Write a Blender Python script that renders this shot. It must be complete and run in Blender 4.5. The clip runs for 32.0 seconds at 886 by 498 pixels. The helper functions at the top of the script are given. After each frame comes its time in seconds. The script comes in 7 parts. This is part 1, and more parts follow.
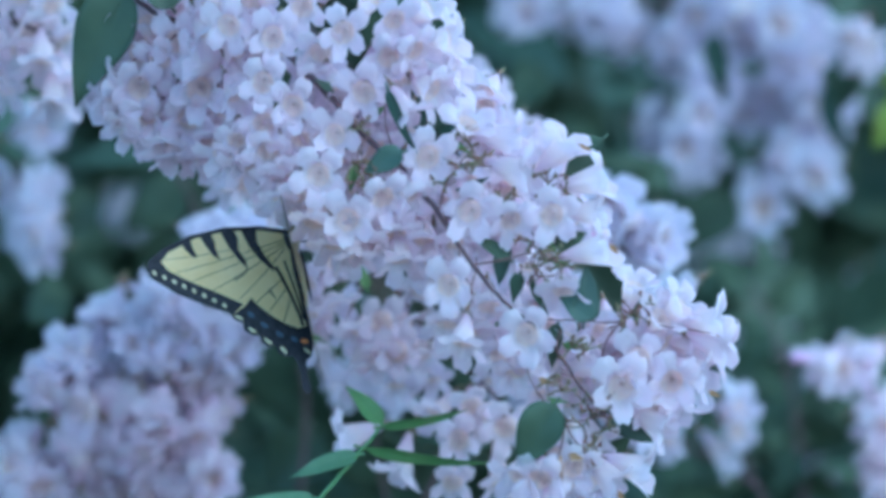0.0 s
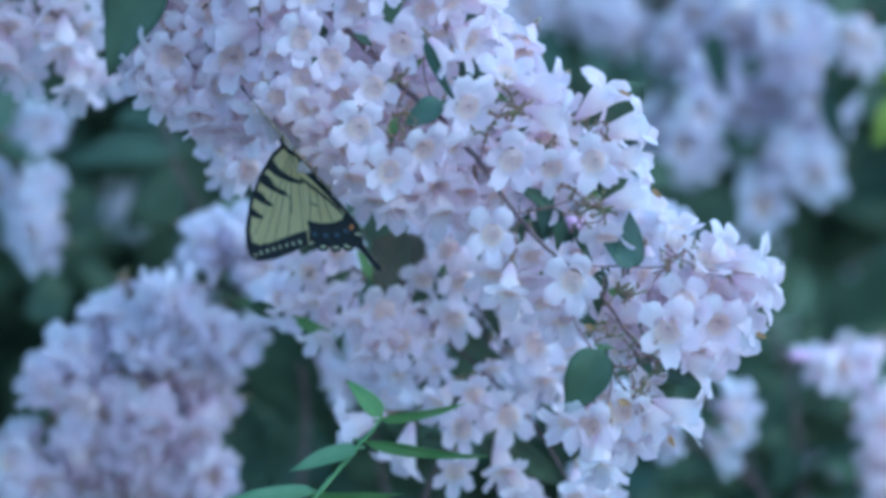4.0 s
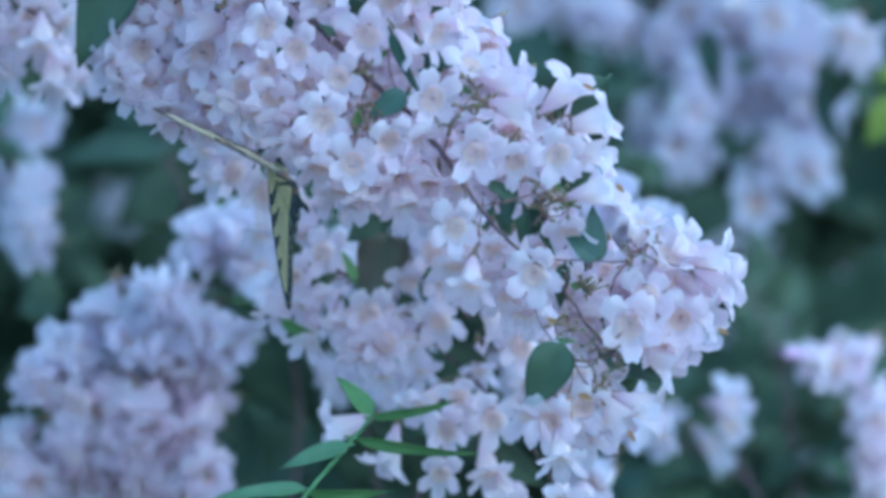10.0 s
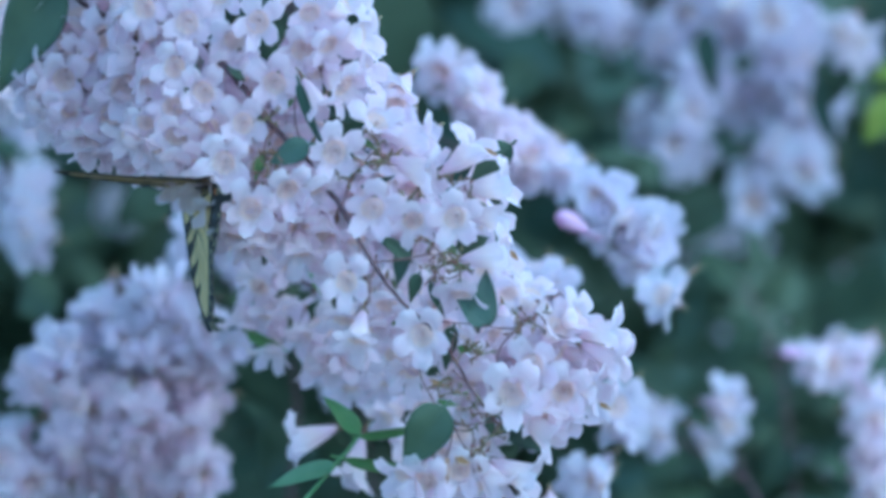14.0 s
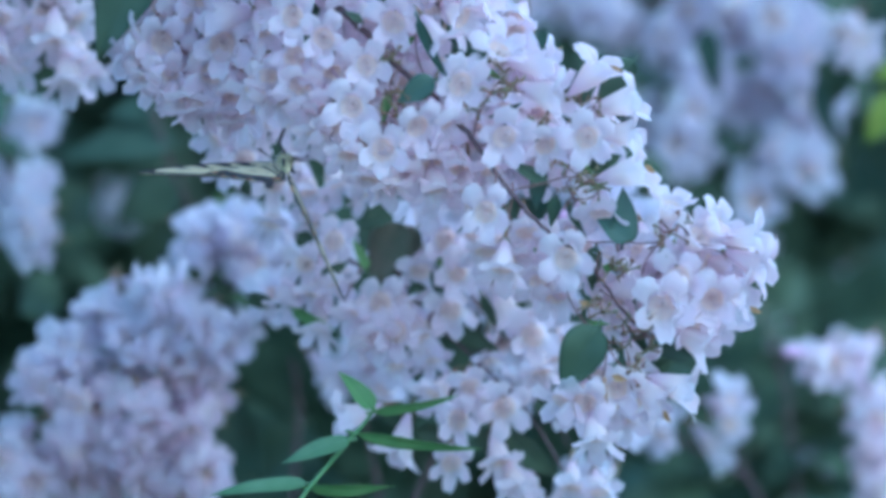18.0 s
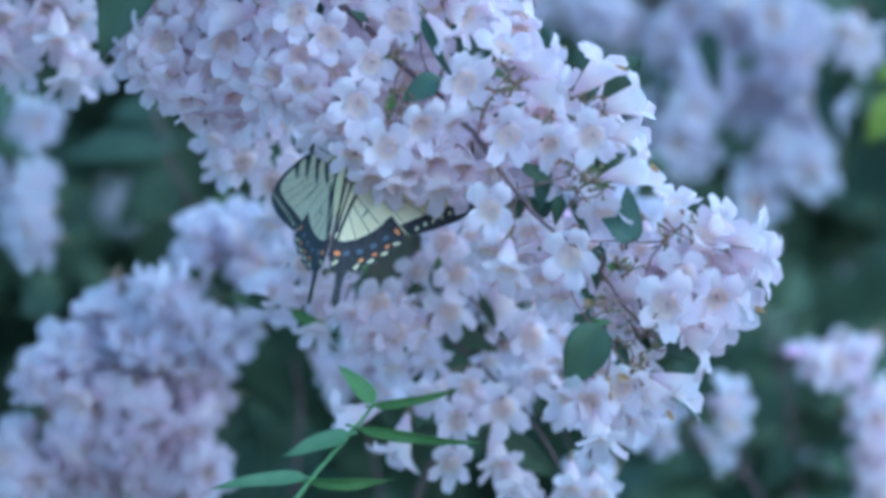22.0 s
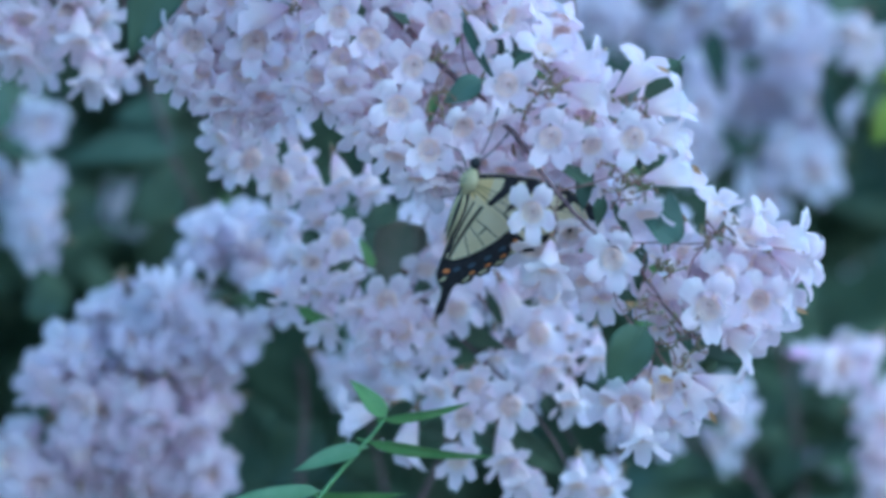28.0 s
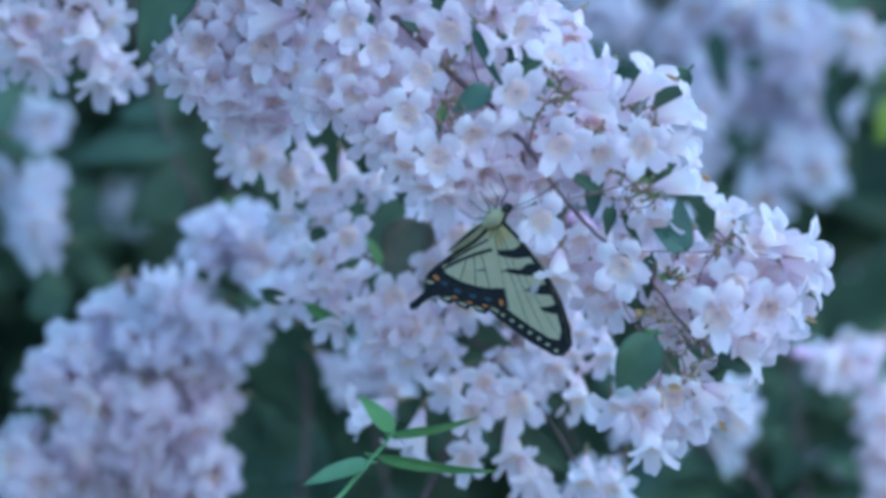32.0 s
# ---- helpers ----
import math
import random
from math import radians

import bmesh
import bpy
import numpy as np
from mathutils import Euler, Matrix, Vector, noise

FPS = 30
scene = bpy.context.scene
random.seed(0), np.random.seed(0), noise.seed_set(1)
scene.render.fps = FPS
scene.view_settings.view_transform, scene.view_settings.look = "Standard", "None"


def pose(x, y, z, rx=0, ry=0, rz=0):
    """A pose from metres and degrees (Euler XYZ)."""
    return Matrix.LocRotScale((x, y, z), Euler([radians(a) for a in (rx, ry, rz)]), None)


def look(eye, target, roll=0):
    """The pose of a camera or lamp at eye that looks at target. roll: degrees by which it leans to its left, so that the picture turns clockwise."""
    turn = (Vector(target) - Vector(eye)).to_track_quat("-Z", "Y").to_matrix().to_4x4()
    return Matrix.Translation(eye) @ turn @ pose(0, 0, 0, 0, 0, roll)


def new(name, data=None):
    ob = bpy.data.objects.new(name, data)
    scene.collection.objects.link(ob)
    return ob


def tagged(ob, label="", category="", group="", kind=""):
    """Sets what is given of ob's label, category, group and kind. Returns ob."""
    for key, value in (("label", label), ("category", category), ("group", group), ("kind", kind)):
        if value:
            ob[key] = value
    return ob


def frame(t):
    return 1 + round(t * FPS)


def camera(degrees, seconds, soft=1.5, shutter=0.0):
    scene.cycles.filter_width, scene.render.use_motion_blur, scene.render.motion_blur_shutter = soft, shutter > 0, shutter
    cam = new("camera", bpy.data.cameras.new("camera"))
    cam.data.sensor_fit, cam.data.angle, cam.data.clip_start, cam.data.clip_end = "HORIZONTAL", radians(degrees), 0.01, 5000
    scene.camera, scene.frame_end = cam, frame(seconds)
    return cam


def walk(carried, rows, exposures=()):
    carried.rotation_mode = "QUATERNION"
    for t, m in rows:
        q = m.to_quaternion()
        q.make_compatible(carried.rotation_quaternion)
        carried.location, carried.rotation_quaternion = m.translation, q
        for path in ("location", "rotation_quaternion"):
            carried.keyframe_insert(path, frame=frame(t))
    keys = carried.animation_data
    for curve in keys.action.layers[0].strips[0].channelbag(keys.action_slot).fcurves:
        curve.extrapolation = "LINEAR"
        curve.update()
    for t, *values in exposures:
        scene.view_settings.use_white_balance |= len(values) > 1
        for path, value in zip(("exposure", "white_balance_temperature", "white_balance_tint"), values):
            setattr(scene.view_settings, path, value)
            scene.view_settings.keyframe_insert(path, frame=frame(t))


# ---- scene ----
cam = camera(11, 32.0, soft=4.0)
walk(cam, [
    (0, look((0, 0, 1.3), (-0.00051, 1.5, 1.30091))),
    (0.5, look((0, 0, 1.3), (-0.00059, 1.5, 1.30099))),
    (1, look((0, 0, 1.3), (-0.00064, 1.5, 1.30089))),
    (1.5, look((0, 0, 1.3), (-0.00065, 1.5, 1.30070))),
    (2, look((0, 0, 1.3), (-0.00059, 1.5, 1.30042))),
    (2.5, look((0, 0, 1.3), (-0.00060, 1.5, 1.30023))),
    (3, look((0, 0, 1.3), (-0.00055, 1.5, 1.30028))),
    (3.5, look((0, 0, 1.3), (-0.00054, 1.5, 1.30028))),
    (5.5, look((0, 0, 1.3), (-0.00014, 1.5, 1.30007))),
    (6, look((0, 0, 1.3), (-0.00011, 1.5, 1.30000))),
    (6.5, look((0, 0, 1.3), (0.00002, 1.5, 1.30000))),
    (7, look((0, 0, 1.3), (0.00005, 1.5, 1.30000))),
    (7.5, look((0, 0, 1.3), (0.00019, 1.5, 1.30000))),
    (8, look((0, 0, 1.3), (0.00039, 1.5, 1.29990))),
    (8.5, look((0, 0, 1.3), (0.00063, 1.5, 1.29980))),
    (9, look((0, 0, 1.3), (0.00102, 1.5, 1.29976))),
    (9.5, look((0, 0, 1.3), (0.00135, 1.5, 1.29962))),
    (10, look((0, 0, 1.3), (0.00169, 1.5, 1.29962))),
    (10.5, look((0, 0, 1.3), (0.00179, 1.5, 1.29957))),
    (11, look((0, 0, 1.3), (0.00193, 1.5, 1.29962))),
    (11.5, look((0, 0, 1.3), (0.00224, 1.5, 1.29948))),
    (12, look((0, 0, 1.3), (0.00261, 1.5, 1.29934))),
    (12.5, look((0, 0, 1.3), (0.00283, 1.5, 1.29929))),
    (13, look((0, 0, 1.3), (0.00285, 1.5, 1.29929))),
    (13.5, look((0, 0, 1.3), (0.00271, 1.5, 1.29939))),
    (14, look((0, 0, 1.3), (0.00249, 1.5, 1.29924))),
    (14.5, look((0, 0, 1.3), (0.00233, 1.5, 1.29922))),
    (16.5, look((0, 0, 1.3), (0.00138, 1.5, 1.29893))),
    (17, look((0, 0, 1.3), (0.00161, 1.5, 1.29896))),
    (17.5, look((0, 0, 1.3), (0.00166, 1.5, 1.29905))),
    (18, look((0, 0, 1.3), (0.00185, 1.5, 1.29901))),
    (18.5, look((0, 0, 1.3), (0.00208, 1.5, 1.29877))),
    (19, look((0, 0, 1.3), (0.00216, 1.5, 1.29863))),
    (19.5, look((0, 0, 1.3), (0.00225, 1.5, 1.29859))),
    (20, look((0, 0, 1.3), (0.00193, 1.5, 1.29873))),
    (20.5, look((0, 0, 1.3), (0.00193, 1.5, 1.29882))),
    (21, look((0, 0, 1.3), (0.00174, 1.5, 1.29891))),
    (21.5, look((0, 0, 1.3), (0.00165, 1.5, 1.29900))),
    (22, look((0, 0, 1.3), (0.00150, 1.5, 1.29900))),
    (22.5, look((0, 0, 1.3), (0.00142, 1.5, 1.29905))),
    (23, look((0, 0, 1.3), (0.00128, 1.5, 1.29915))),
    (23.5, look((0, 0, 1.3), (0.00119, 1.5, 1.29925))),
    (24, look((0, 0, 1.3), (0.00099, 1.5, 1.29934))),
    (24.5, look((0, 0, 1.3), (0.00081, 1.5, 1.29939))),
    (25, look((0, 0, 1.3), (0.00064, 1.5, 1.29944))),
    (25.5, look((0, 0, 1.3), (0.00055, 1.5, 1.29944))),
    (27.5, look((0, 0, 1.3), (-0.00012, 1.5, 1.29950))),
    (28, look((0, 0, 1.3), (-0.00014, 1.5, 1.29953))),
    (28.5, look((0, 0, 1.3), (-0.00014, 1.5, 1.29944))),
    (29, look((0, 0, 1.3), (-0.00022, 1.5, 1.29934))),
    (29.5, look((0, 0, 1.3), (-0.00027, 1.5, 1.29910))),
    (30, look((0, 0, 1.3), (-0.00036, 1.5, 1.29896))),
    (30.5, look((0, 0, 1.3), (-0.00043, 1.5, 1.29896))),
    (31, look((0, 0, 1.3), (-0.00057, 1.5, 1.29910))),
    (31.5, look((0, 0, 1.3), (-0.00083, 1.5, 1.29939))),
    (32, look((0, 0, 1.3), (-0.00094, 1.5, 1.29950))),
], exposures=[(0, 1.31, 4600, -9), (32, 1.31, 4600, -9)])

# lights, world and exposure -------------------------------------------------
LENS_FOCUS = 1.505
cam.data.dof.use_dof = True
cam.data.dof.focus_distance = LENS_FOCUS
cam.data.dof.aperture_fstop = 6.0

world = bpy.data.worlds.new("sky_world")
world.use_nodes = True
scene.world = world
_wn = world.node_tree.nodes
_sky = _wn.new("ShaderNodeTexSky")
_sky.sky_type = "NISHITA"
_sky.sun_disc = False
_sky.sun_elevation = radians(45)
_sky.sun_rotation = radians(123)
world.node_tree.links.new(_sky.outputs[0], _wn["Background"].inputs[0])
_wn["Background"].inputs[1].default_value = 0.15

sun = new("sun", bpy.data.lights.new("sun", "SUN"))
sun.data.energy = 0.4
sun.data.angle = radians(80)
sun.data.color = (1.0, 0.95, 0.88)
sun.matrix_world = look((3.2, -0.6, 5.2), (0, 1.5, 1.3))


# materials ------------------------------------------------------------------
def material(name, rough=0.6, spec=0.3):
    m = bpy.data.materials.new(name)
    m.use_nodes = True
    p = m.node_tree.nodes["Principled BSDF"]
    p.inputs["Roughness"].default_value = rough
    p.inputs["Specular IOR Level"].default_value = spec
    return m, m.node_tree.nodes, m.node_tree.links, p


def mix_rgb(nodes, links, fac, a, b, mode="MIX"):
    n = nodes.new("ShaderNodeMix")
    n.data_type, n.blend_type = "RGBA", mode
    for socket, value in ((n.inputs[0], fac), (n.inputs[6], a), (n.inputs[7], b)):
        if isinstance(value, (int, float)):
            socket.default_value = value
        elif isinstance(value, tuple):
            socket.default_value = (*value, 1)
        else:
            links.new(value, socket)
    return n.outputs[2]


def noise_node(nodes, links, scale, detail=3.0, coord="Object"):
    tc = nodes.new("ShaderNodeTexCoord")
    n = nodes.new("ShaderNodeTexNoise")
    n.inputs["Scale"].default_value = scale
    n.inputs["Detail"].default_value = detail
    links.new(tc.outputs[coord], n.inputs["Vector"])
    return n.outputs["Fac"]


def ramp(nodes, links, value, lo, hi):
    n = nodes.new("ShaderNodeMapRange")
    n.inputs[1].default_value, n.inputs[2].default_value = lo, hi
    links.new(value, n.inputs[0])
    return n.outputs[0]


def bump(nodes, links, p, height, strength, distance):
    b = nodes.new("ShaderNodeBump")
    b.inputs["Strength"].default_value = strength
    b.inputs["Distance"].default_value = distance
    links.new(height, b.inputs["Height"])
    links.new(b.outputs[0], p.inputs["Normal"])
    return b.outputs[0]


def thin(m, nodes, links, p, color, amount):
    """Lets light through a petal, leaf or wing."""
    tr = nodes.new("ShaderNodeBsdfTranslucent")
    mx = nodes.new("ShaderNodeMixShader")
    mx.inputs[0].default_value = amount
    links.new(color, tr.inputs[0])
    links.new(p.outputs[0], mx.inputs[1])
    links.new(tr.outputs[0], mx.inputs[2])
    links.new(mx.outputs[0], nodes["Material Output"].inputs[0])


def petal_material(name, white, pink, tube):
    m, n, l, p = material(name, 0.55, 0.25)
    tc = n.new("ShaderNodeTexCoord")
    sep = n.new("ShaderNodeSeparateXYZ")
    l.new(tc.outputs["Object"], sep.inputs[0])
    along = ramp(n, l, sep.outputs[2], -0.0035, -0.0095)
    blush = ramp(n, l, sep.outputs[2], 0.0016, -0.0042)
    rnd = n.new("ShaderNodeObjectInfo")
    blotch = ramp(n, l, noise_node(n, l, 160, 4), 0.38, 0.72)
    base = mix_rgb(n, l, blotch, white, pink)
    base = mix_rgb(n, l, blush, base, (0.95, 0.87, 0.86))
    base = mix_rgb(n, l, along, base, tube)
    base = mix_rgb(n, l, ramp(n, l, rnd.outputs["Random"], 0.55, 1.6), base, pink)
    l.new(base, p.inputs["Base Color"])
    bump(n, l, p, noise_node(n, l, 900, 3), 0.25, 0.0004)
    thin(m, n, l, p, base, 0.62)
    return m


def leaf_material(name, dark, light, through_light, rough=0.45):
    m, n, l, p = material(name, rough, 0.35)
    rnd = n.new("ShaderNodeObjectInfo")
    patch = ramp(n, l, noise_node(n, l, 90, 4), 0.35, 0.7)
    base = mix_rgb(n, l, patch, dark, light)
    base = mix_rgb(n, l, ramp(n, l, rnd.outputs["Random"], 0.3, 1.5), base, light)
    l.new(base, p.inputs["Base Color"])
    bump(n, l, p, noise_node(n, l, 420, 4), 0.2, 0.0005)
    thin(m, n, l, p, base, through_light)
    return m


def plain_material(name, a, b, scale, rough=0.7, spec=0.25, relief=0.2, through_light=0.0):
    m, n, l, p = material(name, rough, spec)
    f = noise_node(n, l, scale, 5)
    base = mix_rgb(n, l, ramp(n, l, f, 0.32, 0.7), a, b)
    l.new(base, p.inputs["Base Color"])
    bump(n, l, p, noise_node(n, l, scale * 5, 3), relief, 0.0004)
    if through_light:
        thin(m, n, l, p, base, through_light)
    return m


PETAL = petal_material("petal", (0.945, 0.880, 0.922), (0.94, 0.80, 0.885), (0.925, 0.775, 0.865))
# Bluer petal copy for heads farther back; the haze tint is in the colour.
PETAL_HAZE = petal_material("petal_haze", (0.89, 0.87, 0.935), (0.875, 0.80, 0.905), (0.85, 0.765, 0.865))
THROAT = plain_material("throat", (0.98, 0.82, 0.72), (0.97, 0.89, 0.85), 400, 0.8, 0.05, 0.2, 0.65)
CALYX = plain_material("calyx", (0.30, 0.13, 0.13), (0.22, 0.26, 0.11), 350, 0.6)
BUD_PINK = plain_material("bud_pink", (0.74, 0.42, 0.66), (0.82, 0.60, 0.76), 200, 0.5, 0.3, 0.2, 0.2)
BROWN_TIP = plain_material("withered", (0.48, 0.27, 0.12), (0.62, 0.42, 0.24), 300, 0.8)
BARK = plain_material("bark", (0.10, 0.065, 0.075), (0.19, 0.13, 0.13), 220, 0.8, 0.2, 0.6)
TWIG = plain_material("twig", (0.20, 0.09, 0.10), (0.26, 0.17, 0.13), 300, 0.7)
# These two greens are raised to stand in for veiling haze in the darks.
LEAF = leaf_material("leaf", (0.072, 0.108, 0.062), (0.106, 0.152, 0.086), 0.25)
LEAF_VEILED = leaf_material("leaf_veiled", (0.082, 0.117, 0.070), (0.118, 0.165, 0.098), 0.22)
LEAF_FRESH = leaf_material("leaf_fresh", (0.20, 0.36, 0.12), (0.27, 0.42, 0.16), 0.4)
LEAF_TEAL = leaf_material("leaf_teal", (0.085, 0.14, 0.10), (0.12, 0.18, 0.13), 0.25)
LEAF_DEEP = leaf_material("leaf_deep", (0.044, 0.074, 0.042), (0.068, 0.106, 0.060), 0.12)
LEAF_FADED = leaf_material("leaf_faded", (0.15, 0.17, 0.11), (0.22, 0.20, 0.15), 0.25)
LEAF_YELLOW = leaf_material("leaf_yellow", (0.33, 0.42, 0.06), (0.45, 0.50, 0.10), 0.4)
LEAF_SPRIG = leaf_material("leaf_sprig", (0.17, 0.29, 0.14), (0.23, 0.35, 0.19), 0.3)
SPRIG_STEM = plain_material("sprig_stem", (0.14, 0.26, 0.10), (0.20, 0.32, 0.14), 200, 0.6)
SOIL = plain_material("soil", (0.09, 0.075, 0.055), (0.16, 0.14, 0.11), 9, 0.95)
WING = plain_material("wing_yellow", (0.74, 0.58, 0.27), (0.80, 0.66, 0.36), 160, 0.6, 0.2, 0.2, 0.30)
WING_PALE = plain_material("wing_pale", (0.70, 0.61, 0.38), (0.78, 0.70, 0.49), 160, 0.6, 0.2, 0.2, 0.30)
WING_BLACK = plain_material("wing_black", (0.012, 0.012, 0.014), (0.03, 0.03, 0.036), 500, 0.6, 0.25, 0.3)
WING_CREAM = plain_material("wing_cream", (0.48, 0.43, 0.25), (0.56, 0.52, 0.34), 300, 0.6)
WING_ORANGE = plain_material("wing_orange", (0.55, 0.15, 0.04), (0.64, 0.26, 0.08), 300, 0.6)
WING_BLUE = plain_material("wing_blue", (0.04, 0.06, 0.09), (0.08, 0.10, 0.14), 900, 0.5)
FUR = plain_material("body_fur", (0.46, 0.40, 0.22), (0.56, 0.50, 0.32), 900, 0.9, 0.1, 0.6)


# mesh helpers ---------------------------------------------------------------
def mesh_of(name, verts, faces, mat, smooth=True):
    me = bpy.data.meshes.new(name)
    me.from_pydata(verts, [], faces)
    me.materials.append(mat)
    if smooth:
        me.polygons.foreach_set("use_smooth", [True] * len(me.polygons))
    me.update()
    return me


def part(name, me, parent, m=None, label=""):
    ob = new(name, me)
    ob.parent = parent
    if m is not None:
        ob.matrix_basis = m
    if label:
        ob["label"] = label
    return ob


def tube(points, radii, sides=8):
    """Vertices and faces of a bent, tapering round stem with closed ends."""
    pts = [Vector(p) for p in points]
    verts, faces = [], []
    for i, p in enumerate(pts):
        d = (pts[min(i + 1, len(pts) - 1)] - pts[max(i - 1, 0)]).normalized()
        a = d.cross(Vector((0.3, 0.9, 0.2))).normalized()
        b = d.cross(a)
        r = radii[0] + (radii[1] - radii[0]) * i / (len(pts) - 1)
        for k in range(sides):
            w = 2 * math.pi * k / sides
            verts.append(p + a * (r * math.cos(w)) + b * (r * math.sin(w)))
    for i in range(len(pts) - 1):
        for k in range(sides):
            j = (k + 1) % sides
            faces.append((i * sides + k, i * sides + j, (i + 1) * sides + j, (i + 1) * sides + k))
    faces.append(tuple(range(sides))[::-1])
    faces.append(tuple(range((len(pts) - 1) * sides, len(pts) * sides)))
    return verts, faces


def spline(points, n=6):
    """A smooth line through the points."""
    p = [Vector(q) for q in points]
    p = [p[0] * 2 - p[1]] + p + [p[-1] * 2 - p[-2]]
    out = []
    for i in range(1, len(p) - 2):
        for k in range(n):
            t = k / n
            a, b, c, d = p[i - 1:i + 3]
            out.append(0.5 * ((2 * b) + (c - a) * t + (2 * a - 5 * b + 4 * c - d) * t * t + (3 * b - a - 3 * c + d) * t ** 3))
    out.append(p[-2])
    return out


def stem(name, points, r0, r1, mat, parent, label=""):
    rng = random.Random(len(points) * 31 + int(abs(points[0][0]) * 1e5))
    line = spline(points)
    line = [q + Vector([rng.uniform(-1, 1) * r0 * 0.22 for _ in range(3)]) for q in line]
    v, f = tube(line, (r0, r1))
    return part(name, mesh_of(name, v, f, mat), parent, None, label)


# flowers --------------------------------------------------------------------
def corolla_mesh(seed, mat, long=0.0125, mouth=0.0048, lobe=0.0062, spread=0.0):
    """A five-lobed bell: a slim foot, a wide bell that opens at z = 0, and five rounded, wavy lobes that curl out beyond it.
    Lobe 0 hangs lowest; lobes 2 and 3 are the upper pair, broader and bent well back."""
    rng = random.Random(seed)
    seg, rings = 60, 7
    lens = [lobe * rng.uniform(0.88, 1.12) * (1.0, 0.96, 1.12, 1.12, 0.96)[k] for k in range(5)]
    first = [radians(rng.uniform(14, 26) + (-2, 6, 28, 28, 6)[k]) for k in range(5)]
    last = [radians(rng.uniform(58, 84) + spread + (-6, 8, 48, 48, 8)[k]) for k in range(5)]
    skew = [rng.uniform(-0.3, 0.3) for k in range(5)]
    wave = [rng.uniform(0, 6.28) for k in range(5)]
    verts, faces = [], []
    prof = [(-1.0, 0.16), (-0.92, 0.19), (-0.82, 0.30), (-0.66, 0.48), (-0.48, 0.64), (-0.3, 0.78), (-0.14, 0.90), (0.0, 1.0)]
    squash = rng.uniform(0.84, 0.94)
    for z, r in prof:
        for k in range(seg):
            w = 2 * math.pi * k / seg
            q = mouth * r * (1 + 0.05 * math.cos(5 * w) * max(0, 1 + z))
            verts.append((q * math.cos(w), q * math.sin(w) * (1 + (squash - 1) * r), long * z))
    for i in range(1, rings + 1):
        s = i / rings
        for k in range(seg):
            turn = k / seg * 5 + 0.5
            pet = int(turn) % 5
            u = turn % 1.0 - 0.5
            side = abs(u) * 2
            edge = lens[pet] * (0.05 + 0.95 * max(0.0, 1 - side ** 2.6) ** 0.52 * (1 - 0.05 * max(0.0, 1 - side * 3)))
            edge *= 1 + 0.07 * math.sin(u * 17 + wave[pet]) + 0.10 * skew[pet] * u
            reach = edge * s
            r, z = mouth, 0.0
            for n in range(6):
                f = (n + 0.5) / 6 * reach / lobe
                a = first[pet] + (last[pet] - first[pet]) * min(1.1, f)
                r += reach / 6 * math.sin(a)
                z += reach / 6 * math.cos(a)
            z += 0.0007 * s * math.sin(u * 11 + wave[pet]) * side - 0.0010 * side * side * s + skew[pet] * u * reach * 0.8
            w = 2 * math.pi * (pet / 5.0 + (u / 5.0) * (1.0 - 0.30 * s * (1 - side * side)))
            verts.append((r * math.cos(w), r * math.sin(w) * squash, z))
    total = len(prof) + rings
    for i in range(total - 1):
        for k in range(seg):
            j = (k + 1) % seg
            faces.append((i * seg + k, i * seg + j, (i + 1) * seg + j, (i + 1) * seg + k))
    return mesh_of("flower", verts, faces, mat)


def throat_mesh(long=0.0125, mouth=0.0048):
    """The downy peach lining of the lower side of the bell, with four stamens."""
    seg = 20
    verts, faces = [], []
    prof = [(-0.31, 0.05), (-0.30, 0.26), (-0.27, 0.46), (-0.23, 0.62), (-0.18, 0.72), (-0.13, 0.80)]
    for z, r in prof:
        for k in range(seg):
            w = 2 * math.pi * k / seg
            q = mouth * r
            verts.append((q * math.cos(w), q * math.sin(w) * 0.88, long * z))
    for i in range(len(prof) - 1):
        for k in range(seg):
            j = (k + 1) % seg
            faces.append((i * seg + k, i * seg + j, (i + 1) * seg + j, (i + 1) * seg + k))
    faces.append(tuple(range(seg)))
    for k in range(4):
        w = 1.2 + k * 0.5
        b = len(verts)
        v, f = tube([(0.0004 * math.cos(w), 0.0004 * math.sin(w), -long * 0.30), (0.0012 * math.cos(w), 0.0016 * math.sin(w), -long * 0.22),
                     (0.0017 * math.cos(w), 0.0019 * math.sin(w), -long * 0.12)], (0.00014, 0.0003), 5)
        verts += v
        faces += [tuple(q + b for q in t) for t in f]
    return mesh_of("throat", verts, faces, THROAT)


def calyx_mesh(long=0.0125):
    """The cup at the flower's foot, its five narrow sepals and a thin stalk."""
    seg = 10
    verts, faces = tube([(0, 0, -long * 0.93), (0.0002, 0, -long - 0.001), (0.0003, 0, -long - 0.002), (0.0006, 0.0002, -long - 0.003),
                         (0.0010, 0.0004, -long - 0.0042)], (0.0010, 0.00028), 7)
    for k in range(5):
        w = 2 * math.pi * k / 5
        c, s = math.cos(w), math.sin(w)
        b = len(verts)
        for off, rr, z in ((-0.35, 0.0011, -1.0), (0.35, 0.0011, -1.0), (0.0, 0.0023, -0.88), (0.0, 0.0037, -0.72)):
            verts.append(((rr * math.cos(w + off)), rr * math.sin(w + off), long * z))
        faces += [(b, b + 1, b + 2), (b, b + 2, b + 3), (b + 1, b + 3, b + 2)]
    return mesh_of("calyx", verts, faces, CALYX)


